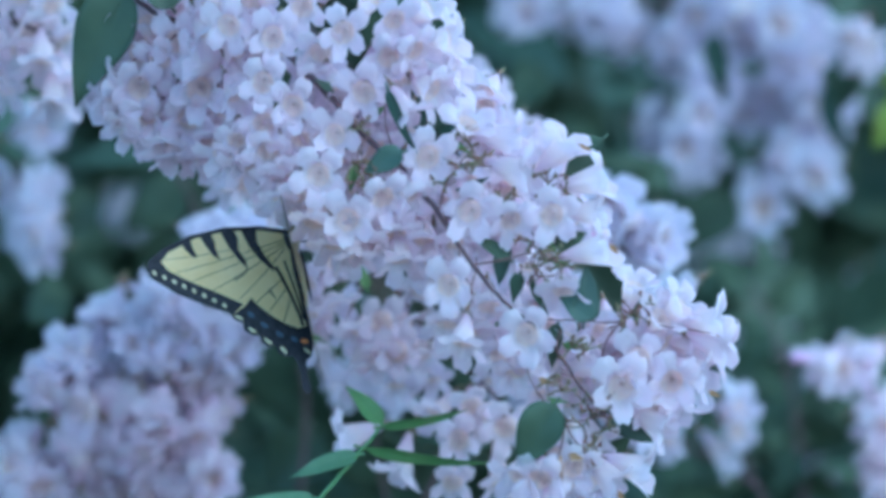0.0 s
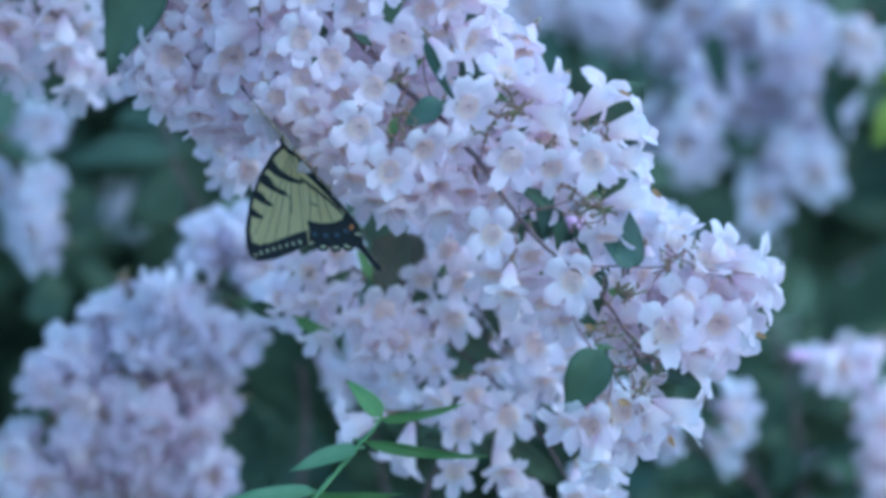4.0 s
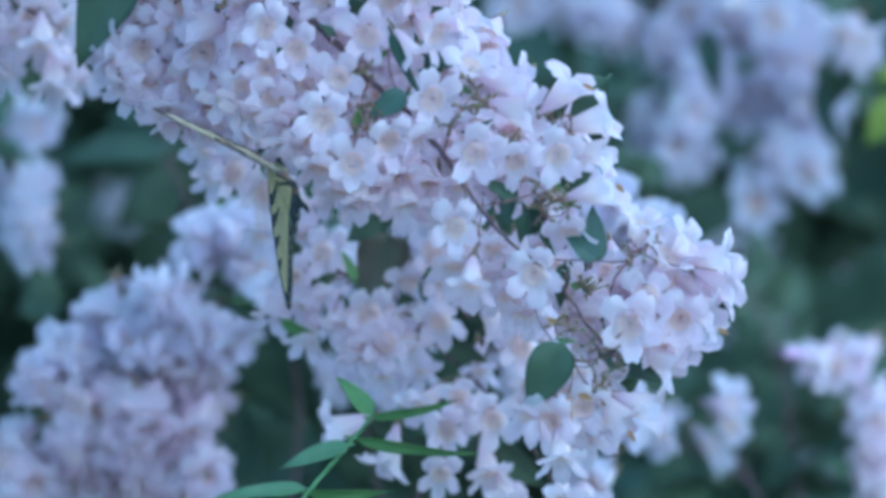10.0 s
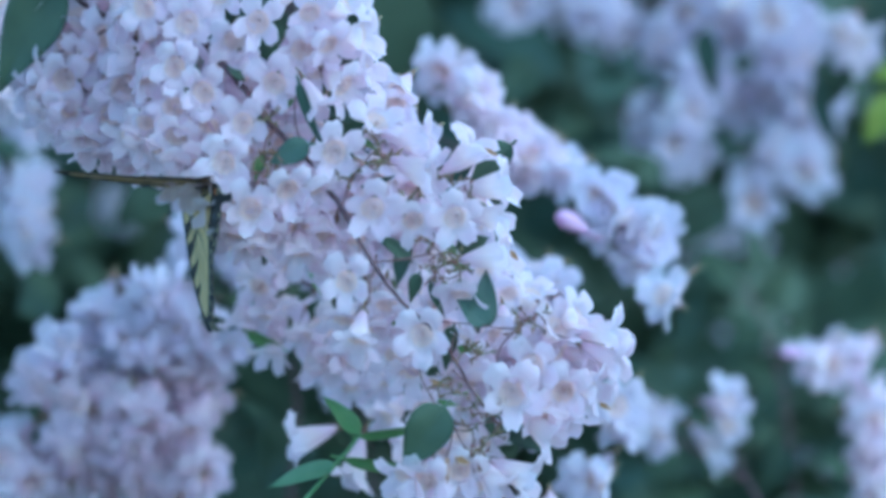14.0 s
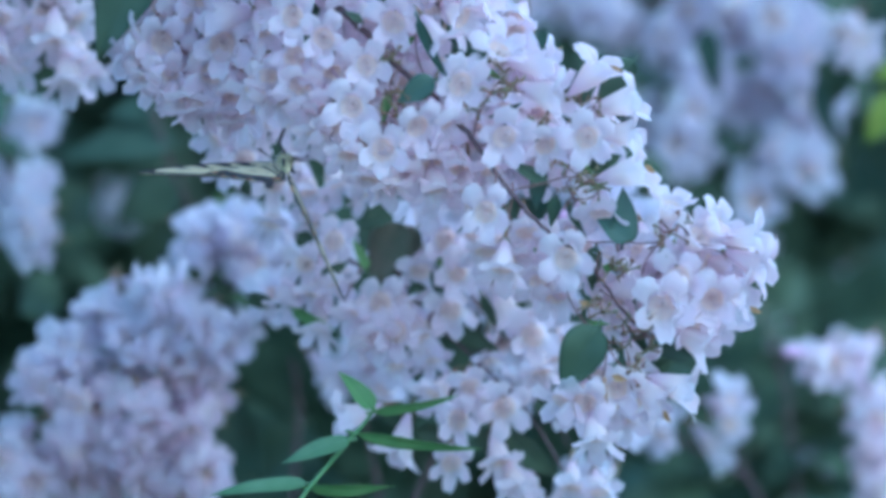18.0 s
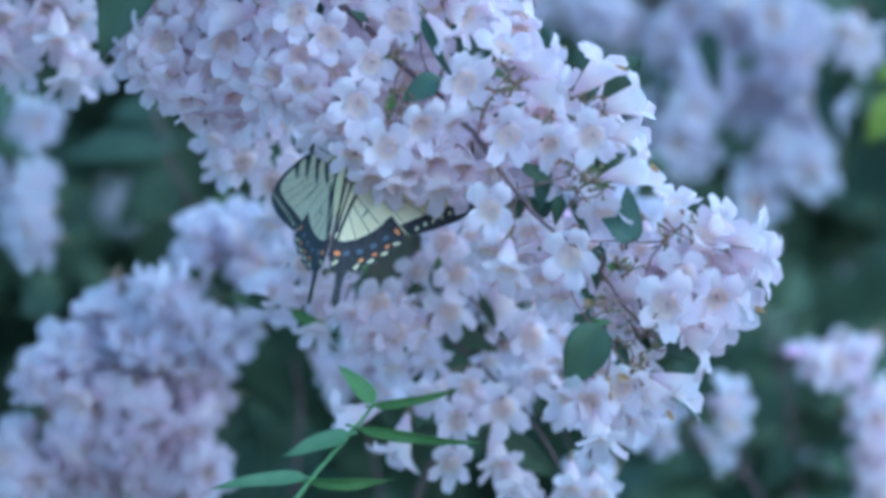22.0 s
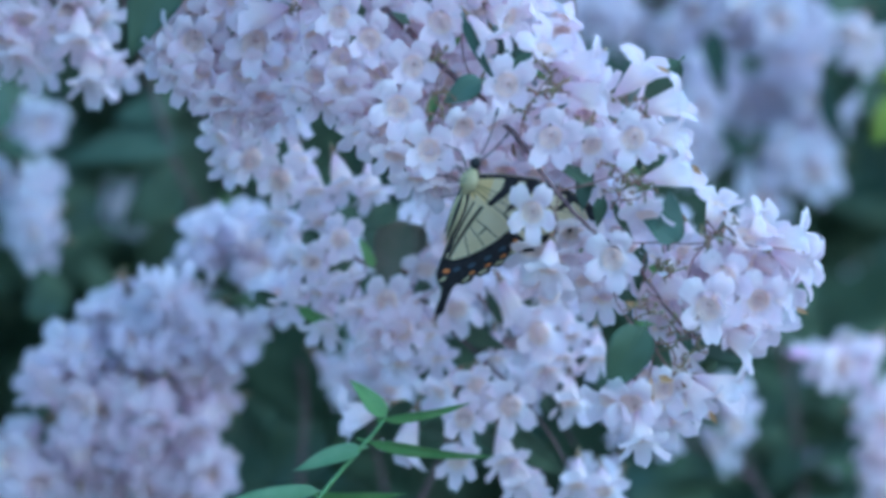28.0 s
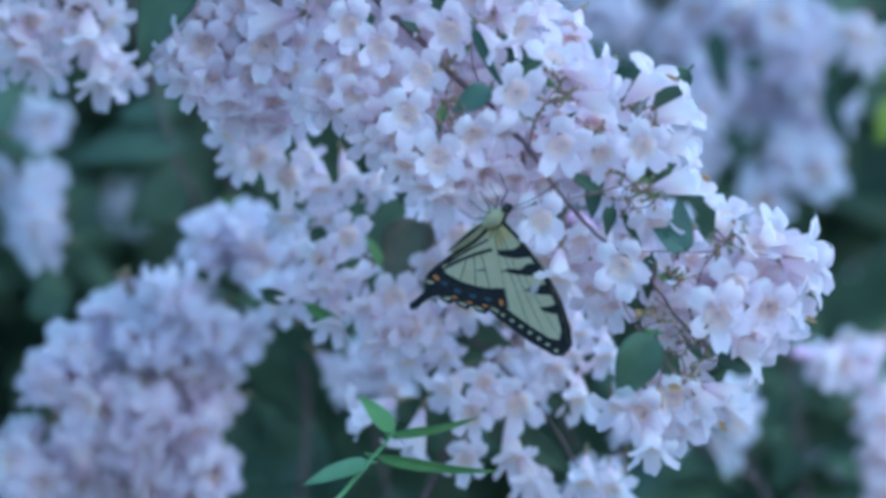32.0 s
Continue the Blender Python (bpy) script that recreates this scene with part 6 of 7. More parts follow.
def motions():
    walk(branch, [
        (0, pose(-0.01579, 1.5000, 1.32681, 0, 2.79, 0)),
        (0.5, pose(0.00077, 1.5000, 1.34228, 0, 0.78, 0)),
        (1, pose(-0.00615, 1.5000, 1.34143, 0, 1.37, 0)),
        (1.5, pose(0.00513, 1.5000, 1.34057, 0, 0.93, 0)),
        (2, pose(0.00082, 1.5000, 1.34597, 0, 0.75, 0)),
        (2.5, pose(-0.00364, 1.5000, 1.34045, 0, 2.45, 0)),
        (3, pose(0.00552, 1.5000, 1.34589, 0, 0.84, 0)),
        (3.5, pose(-0.00065, 1.5000, 1.34192, 0, 1.09, 0)),
        (5.5, pose(-0.00414, 1.5000, 1.34408, 0, 0.99, 0)),
        (6, pose(0.00278, 1.5000, 1.34895, 0, 0.08, 0)),
        (6.5, pose(-0.00223, 1.5000, 1.34598, 0, 1.37, 0)),
        (7, pose(-0.00097, 1.5000, 1.34831, 0, 0.05, 0)),
        (7.5, pose(-0.00386, 1.5000, 1.34550, 0, 0.45, 0)),
        (8, pose(-0.00353, 1.5000, 1.34589, 0, 0.80, 0)),
        (8.5, pose(-0.00522, 1.5000, 1.34538, 0, 0.87, 0)),
        (9, pose(-0.00869, 1.5000, 1.34373, 0, 1.61, 0)),
        (9.5, pose(-0.00809, 1.5000, 1.34396, 0, 2.06, 0)),
        (10, pose(-0.01212, 1.5000, 1.34399, 0, 1.78, 0)),
        (10.5, pose(-0.01119, 1.5000, 1.34615, 0, 1.40, 0)),
        (11, pose(-0.00996, 1.5000, 1.34537, 0, 1.97, 0)),
        (11.5, pose(-0.01510, 1.5000, 1.34266, 0, 2.07, 0)),
        (12, pose(-0.01107, 1.5000, 1.34125, 0, 2.08, 0)),
        (12.5, pose(-0.01462, 1.5000, 1.33893, 0, 2.55, 0)),
        (13, pose(-0.03259, 1.5000, 1.33729, 0, 5.62, 0)),
        (13.5, pose(-0.03828, 1.5000, 1.33020, 0, 6.39, 0)),
        (14, pose(-0.04339, 1.5000, 1.32747, 0, 6.41, 0)),
        (14.5, pose(-0.03215, 1.5000, 1.33625, 0, 4.64, 0)),
        (16.5, pose(-0.00319, 1.5000, 1.34937, 0, 0.10, 0)),
        (17, pose(0.00252, 1.5000, 1.34912, 0, -0.00, 0)),
        (17.5, pose(-0.00093, 1.5000, 1.34847, 0, 0.02, 0)),
        (18, pose(-0.00273, 1.5000, 1.34805, 0, 0.63, 0)),
        (18.5, pose(-0.00539, 1.5000, 1.34656, 0, 0.83, 0)),
        (19, pose(-0.00236, 1.5000, 1.35157, 0, -0.00, 0)),
        (19.5, pose(0.00017, 1.5000, 1.35020, 0, 0.54, 0)),
        (20, pose(-0.00077, 1.5000, 1.35144, 0, 0.24, 0)),
        (20.5, pose(-0.00030, 1.5000, 1.35028, 0, 0.47, 0)),
        (21, pose(-0.00256, 1.5000, 1.34920, 0, 1.21, 0)),
        (21.5, pose(0.00008, 1.5000, 1.34946, 0, 0.46, 0)),
        (22, pose(-0.00159, 1.5000, 1.34851, 0, 0.75, 0)),
        (22.5, pose(-0.00399, 1.5000, 1.34962, 0, 0.63, 0)),
        (23, pose(-0.00054, 1.5000, 1.34957, 0, 0.45, 0)),
        (23.5, pose(-0.00271, 1.5000, 1.34819, 0, 1.16, 0)),
        (24, pose(-0.00195, 1.5000, 1.34773, 0, 0.71, 0)),
        (24.5, pose(0.00134, 1.5000, 1.34732, 0, 0.69, 0)),
        (25, pose(-0.00480, 1.5000, 1.34403, 0, 2.04, 0)),
        (25.5, pose(-0.00035, 1.5000, 1.34534, 0, 0.91, 0)),
        (27.5, pose(0.00540, 1.5000, 1.34607, 0, 0.80, 0)),
        (28, pose(0.01036, 1.5000, 1.34838, 0, 0.66, 0)),
        (28.5, pose(0.01509, 1.5000, 1.35724, 0, -1.13, 0)),
        (29, pose(0.01333, 1.5000, 1.35507, 0, 0.02, 0)),
        (29.5, pose(0.01626, 1.5000, 1.35748, 0, -0.45, 0)),
        (30, pose(0.00980, 1.5000, 1.35617, 0, 0.25, 0)),
        (30.5, pose(0.01560, 1.5000, 1.35539, 0, -0.32, 0)),
        (31, pose(0.01611, 1.5000, 1.34804, 0, 0.30, 0)),
        (31.5, pose(0.01308, 1.5000, 1.34497, 0, 0.91, 0)),
        (32, pose(0.01262, 1.5000, 1.34565, 0, 0.69, 0)),
    ])
    walk(branch_upper, [
        (0, pose(-0.08040, 1.5260, 1.35360, 0, -0.03, 0)),
        (0.5, pose(-0.06718, 1.5260, 1.36398, 0, -1.41, 0)),
        (1, pose(-0.07210, 1.5260, 1.36389, 0, -1.20, 0)),
        (1.5, pose(-0.06499, 1.5260, 1.36351, 0, -1.13, 0)),
        (2, pose(-0.06718, 1.5260, 1.36772, 0, -1.83, 0)),
        (2.5, pose(-0.07131, 1.5260, 1.36266, 0, -0.70, 0)),
        (3, pose(-0.06338, 1.5260, 1.36645, 0, -1.32, 0)),
        (3.5, pose(-0.06825, 1.5260, 1.36326, 0, -1.14, 0)),
        (5.5, pose(-0.07039, 1.5260, 1.36513, 0, 0.40, 0)),
        (6, pose(-0.06490, 1.5260, 1.36851, 0, -0.31, 0)),
        (6.5, pose(-0.06907, 1.5260, 1.36592, 0, 0.62, 0)),
        (7, pose(-0.06761, 1.5260, 1.36793, 0, -0.42, 0)),
        (7.5, pose(-0.07005, 1.5260, 1.36592, 0, -0.09, 0)),
        (8, pose(-0.06985, 1.5260, 1.36610, 0, 0.23, 0)),
        (8.5, pose(-0.07132, 1.5260, 1.36572, 0, 0.20, 0)),
        (9, pose(-0.07408, 1.5260, 1.36453, 0, 0.91, 0)),
        (9.5, pose(-0.07375, 1.5260, 1.36411, 0, 1.33, 0)),
        (10, pose(-0.07713, 1.5260, 1.36411, 0, 1.09, 0)),
        (10.5, pose(-0.07645, 1.5260, 1.36607, 0, 0.62, 0)),
        (11, pose(-0.07603, 1.5260, 1.36525, 0, 1.03, 0)),
        (11.5, pose(-0.08002, 1.5260, 1.36367, 0, 1.25, 0)),
        (12, pose(-0.07705, 1.5260, 1.36267, 0, 1.30, 0)),
        (12.5, pose(-0.07942, 1.5260, 1.36089, 0, 1.58, 0)),
        (13, pose(-0.09460, 1.5260, 1.35975, 0, 3.35, 0)),
        (13.5, pose(-0.09933, 1.5260, 1.35526, 0, 4.09, 0)),
        (14, pose(-0.10242, 1.5260, 1.35282, 0, 4.85, 0)),
        (14.5, pose(-0.09313, 1.5260, 1.35881, 0, 3.35, 0)),
        (16.5, pose(-0.07026, 1.5260, 1.36714, 0, -0.15, 0)),
        (17, pose(-0.06572, 1.5260, 1.36745, 0, -0.29, 0)),
        (17.5, pose(-0.06856, 1.5260, 1.36668, 0, -0.11, 0)),
        (18, pose(-0.07038, 1.5260, 1.36664, 0, 0.17, 0)),
        (18.5, pose(-0.07242, 1.5260, 1.36496, 0, 0.33, 0)),
        (19, pose(-0.06948, 1.5260, 1.36856, 0, -0.38, 0)),
        (19.5, pose(-0.06737, 1.5260, 1.36765, 0, 0.10, 0)),
        (20, pose(-0.06857, 1.5260, 1.36836, 0, -0.18, 0)),
        (20.5, pose(-0.06829, 1.5260, 1.36789, 0, -0.05, 0)),
        (21, pose(-0.07077, 1.5260, 1.36740, 0, 0.64, 0)),
        (21.5, pose(-0.06857, 1.5260, 1.36749, 0, 0.02, 0)),
        (22, pose(-0.06986, 1.5260, 1.36691, 0, 0.21, 0)),
        (22.5, pose(-0.07167, 1.5260, 1.36783, 0, 0.16, 0)),
        (23, pose(-0.06923, 1.5260, 1.36764, 0, -0.00, 0)),
        (23.5, pose(-0.07104, 1.5260, 1.36716, 0, 0.49, 0)),
        (24, pose(-0.07066, 1.5260, 1.36698, 0, 0.08, 0)),
        (24.5, pose(-0.06769, 1.5260, 1.36703, 0, 0.23, 0)),
        (25, pose(-0.07389, 1.5260, 1.36392, 0, 1.17, 0)),
        (25.5, pose(-0.06969, 1.5260, 1.36535, 0, 0.39, 0)),
        (27.5, pose(-0.06606, 1.5260, 1.36628, 0, 0.19, 0)),
        (28, pose(-0.06177, 1.5260, 1.36775, 0, -0.12, 0)),
        (28.5, pose(-0.05748, 1.5260, 1.37425, 0, -1.31, 0)),
        (29, pose(-0.05956, 1.5260, 1.37271, 0, -0.45, 0)),
        (29.5, pose(-0.05645, 1.5260, 1.37448, 0, -0.73, 0)),
        (30, pose(-0.06144, 1.5260, 1.37377, 0, -0.33, 0)),
        (30.5, pose(-0.05633, 1.5260, 1.37349, 0, -0.66, 0)),
        (31, pose(-0.05705, 1.5260, 1.36788, 0, -0.31, 0)),
        (31.5, pose(-0.05902, 1.5260, 1.36558, 0, 0.19, 0)),
        (32, pose(-0.05914, 1.5260, 1.36600, 0, 0.02, 0)),
    ])
    walk(spray_upper, [
        (0, pose(-0.15461, 1.6100, 1.37696, 0, 0.00, 0)),
        (0.5, pose(-0.14484, 1.6100, 1.38134, 0, 0.00, 0)),
        (1, pose(-0.14847, 1.6100, 1.38130, 0, 0.00, 0)),
        (1.5, pose(-0.14323, 1.6100, 1.38114, 0, 0.00, 0)),
        (2, pose(-0.14484, 1.6100, 1.38291, 0, 0.00, 0)),
        (2.5, pose(-0.14789, 1.6100, 1.38078, 0, 0.00, 0)),
        (3, pose(-0.14204, 1.6100, 1.38238, 0, 0.00, 0)),
        (3.5, pose(-0.14563, 1.6100, 1.38103, 0, 0.00, 0)),
        (5.5, pose(-0.14721, 1.6100, 1.38182, 0, 0.00, 0)),
        (6, pose(-0.14316, 1.6100, 1.38325, 0, 0.00, 0)),
        (6.5, pose(-0.14624, 1.6100, 1.38216, 0, 0.00, 0)),
        (7, pose(-0.14516, 1.6100, 1.38300, 0, 0.00, 0)),
        (7.5, pose(-0.14696, 1.6100, 1.38216, 0, 0.00, 0)),
        (8, pose(-0.14681, 1.6100, 1.38223, 0, 0.00, 0)),
        (8.5, pose(-0.14790, 1.6100, 1.38207, 0, 0.00, 0)),
        (9, pose(-0.14994, 1.6100, 1.38157, 0, 0.00, 0)),
        (9.5, pose(-0.14969, 1.6100, 1.38139, 0, 0.00, 0)),
        (10, pose(-0.15219, 1.6100, 1.38139, 0, 0.00, 0)),
        (10.5, pose(-0.15169, 1.6100, 1.38222, 0, 0.00, 0)),
        (11, pose(-0.15138, 1.6100, 1.38187, 0, 0.00, 0)),
        (11.5, pose(-0.15432, 1.6100, 1.38121, 0, 0.00, 0)),
        (12, pose(-0.15213, 1.6100, 1.38078, 0, 0.00, 0)),
        (12.5, pose(-0.15388, 1.6100, 1.38003, 0, 0.00, 0)),
        (13, pose(-0.16509, 1.6100, 1.37955, 0, 0.00, 0)),
        (13.5, pose(-0.16859, 1.6100, 1.37766, 0, 0.00, 0)),
        (14, pose(-0.17087, 1.6100, 1.37663, 0, 0.00, 0)),
        (14.5, pose(-0.16400, 1.6100, 1.37916, 0, 0.00, 0)),
        (16.5, pose(-0.14712, 1.6100, 1.38267, 0, 0.00, 0)),
        (17, pose(-0.14376, 1.6100, 1.38280, 0, 0.00, 0)),
        (17.5, pose(-0.14586, 1.6100, 1.38248, 0, 0.00, 0)),
        (18, pose(-0.14720, 1.6100, 1.38246, 0, 0.00, 0)),
        (18.5, pose(-0.14871, 1.6100, 1.38175, 0, 0.00, 0)),
        (19, pose(-0.14654, 1.6100, 1.38327, 0, 0.00, 0)),
        (19.5, pose(-0.14499, 1.6100, 1.38289, 0, 0.00, 0)),
        (20, pose(-0.14587, 1.6100, 1.38318, 0, 0.00, 0)),
        (20.5, pose(-0.14566, 1.6100, 1.38299, 0, 0.00, 0)),
        (21, pose(-0.14749, 1.6100, 1.38278, 0, 0.00, 0)),
        (21.5, pose(-0.14587, 1.6100, 1.38282, 0, 0.00, 0)),
        (22, pose(-0.14682, 1.6100, 1.38257, 0, 0.00, 0)),
        (22.5, pose(-0.14816, 1.6100, 1.38296, 0, 0.00, 0)),
        (23, pose(-0.14635, 1.6100, 1.38288, 0, 0.00, 0)),
        (23.5, pose(-0.14770, 1.6100, 1.38268, 0, 0.00, 0)),
        (24, pose(-0.14741, 1.6100, 1.38260, 0, 0.00, 0)),
        (24.5, pose(-0.14522, 1.6100, 1.38262, 0, 0.00, 0)),
        (25, pose(-0.14980, 1.6100, 1.38131, 0, 0.00, 0)),
        (25.5, pose(-0.14669, 1.6100, 1.38191, 0, 0.00, 0)),
        (27.5, pose(-0.14401, 1.6100, 1.38231, 0, 0.00, 0)),
        (28, pose(-0.14085, 1.6100, 1.38293, 0, 0.00, 0)),
        (28.5, pose(-0.13768, 1.6100, 1.38567, 0, 0.00, 0)),
        (29, pose(-0.13922, 1.6100, 1.38502, 0, 0.00, 0)),
        (29.5, pose(-0.13691, 1.6100, 1.38577, 0, 0.00, 0)),
        (30, pose(-0.14060, 1.6100, 1.38547, 0, 0.00, 0)),
        (30.5, pose(-0.13683, 1.6100, 1.38535, 0, 0.00, 0)),
        (31, pose(-0.13736, 1.6100, 1.38298, 0, 0.00, 0)),
        (31.5, pose(-0.13882, 1.6100, 1.38201, 0, 0.00, 0)),
        (32, pose(-0.13890, 1.6100, 1.38219, 0, 0.00, 0)),
    ])
    walk(spray_middle, [
        (0, pose(-0.01966, 1.5850, 1.28034, 0, 0.00, 0)),
        (0.5, pose(-0.02033, 1.5850, 1.28198, 0, 0.00, 0)),
        (1, pose(-0.01960, 1.5850, 1.28343, 0, 0.00, 0)),
        (1.5, pose(-0.01865, 1.5850, 1.28363, 0, 0.00, 0)),
        (2, pose(-0.01742, 1.5850, 1.28586, 0, 0.00, 0)),
        (2.5, pose(-0.01839, 1.5850, 1.28391, 0, 0.00, 0)),
        (3, pose(-0.01678, 1.5850, 1.28454, 0, 0.00, 0)),
        (3.5, pose(-0.01833, 1.5850, 1.28337, 0, 0.00, 0)),
        (5.5, pose(-0.01905, 1.5850, 1.28377, 0, 0.00, 0)),
        (6, pose(-0.01932, 1.5850, 1.28370, 0, 0.00, 0)),
        (6.5, pose(-0.01948, 1.5850, 1.28341, 0, 0.00, 0)),
        (7, pose(-0.01915, 1.5850, 1.28430, 0, 0.00, 0)),
        (7.5, pose(-0.01929, 1.5850, 1.28370, 0, 0.00, 0)),
        (8, pose(-0.01939, 1.5850, 1.28359, 0, 0.00, 0)),
        (8.5, pose(-0.02004, 1.5850, 1.28291, 0, 0.00, 0)),
        (9, pose(-0.02081, 1.5850, 1.28226, 0, 0.00, 0)),
        (9.5, pose(-0.02136, 1.5850, 1.28182, 0, 0.00, 0)),
        (10, pose(-0.02158, 1.5850, 1.28182, 0, 0.00, 0)),
        (10.5, pose(-0.02208, 1.5850, 1.28177, 0, 0.00, 0)),
        (11, pose(-0.02312, 1.5850, 1.28153, 0, 0.00, 0)),
        (11.5, pose(-0.02279, 1.5850, 1.28138, 0, 0.00, 0)),
        (12, pose(-0.02300, 1.5850, 1.28063, 0, 0.00, 0)),
        (12.5, pose(-0.02366, 1.5850, 1.27939, 0, 0.00, 0)),
        (13, pose(-0.03139, 1.5850, 1.27552, 0, 0.00, 0)),
        (13.5, pose(-0.03362, 1.5850, 1.27383, 0, 0.00, 0)),
        (14, pose(-0.03267, 1.5850, 1.27755, 0, 0.00, 0)),
        (14.5, pose(-0.02509, 1.5850, 1.28110, 0, 0.00, 0)),
        (16.5, pose(-0.01803, 1.5850, 1.28586, 0, 0.00, 0)),
        (17, pose(-0.01750, 1.5850, 1.28589, 0, 0.00, 0)),
        (17.5, pose(-0.01745, 1.5850, 1.28480, 0, 0.00, 0)),
        (18, pose(-0.01754, 1.5850, 1.28504, 0, 0.00, 0)),
        (18.5, pose(-0.01729, 1.5850, 1.28420, 0, 0.00, 0)),
        (19, pose(-0.01692, 1.5850, 1.28525, 0, 0.00, 0)),
        (19.5, pose(-0.01682, 1.5850, 1.28489, 0, 0.00, 0)),
        (20, pose(-0.01777, 1.5850, 1.28446, 0, 0.00, 0)),
        (20.5, pose(-0.01777, 1.5850, 1.28485, 0, 0.00, 0)),
        (21, pose(-0.01826, 1.5850, 1.28465, 0, 0.00, 0)),
        (21.5, pose(-0.01775, 1.5850, 1.28444, 0, 0.00, 0)),
        (22, pose(-0.01821, 1.5850, 1.28475, 0, 0.00, 0)),
        (22.5, pose(-0.01888, 1.5850, 1.28538, 0, 0.00, 0)),
        (23, pose(-0.01874, 1.5850, 1.28490, 0, 0.00, 0)),
        (23.5, pose(-0.01913, 1.5850, 1.28470, 0, 0.00, 0)),
        (24, pose(-0.01934, 1.5850, 1.28480, 0, 0.00, 0)),
        (24.5, pose(-0.01834, 1.5850, 1.28516, 0, 0.00, 0)),
        (25, pose(-0.01882, 1.5850, 1.28521, 0, 0.00, 0)),
        (25.5, pose(-0.01951, 1.5850, 1.28489, 0, 0.00, 0)),
        (27.5, pose(-0.01962, 1.5850, 1.28557, 0, 0.00, 0)),
        (28, pose(-0.01756, 1.5850, 1.28620, 0, 0.00, 0)),
        (28.5, pose(-0.01637, 1.5850, 1.28848, 0, 0.00, 0)),
        (29, pose(-0.01527, 1.5850, 1.28927, 0, 0.00, 0)),
        (29.5, pose(-0.01532, 1.5850, 1.28962, 0, 0.00, 0)),
        (30, pose(-0.01600, 1.5850, 1.29006, 0, 0.00, 0)),
        (30.5, pose(-0.01488, 1.5850, 1.29095, 0, 0.00, 0)),
        (31, pose(-0.01532, 1.5850, 1.28754, 0, 0.00, 0)),
        (31.5, pose(-0.01560, 1.5850, 1.28694, 0, 0.00, 0)),
        (32, pose(-0.01572, 1.5850, 1.28707, 0, 0.00, 0)),
    ])
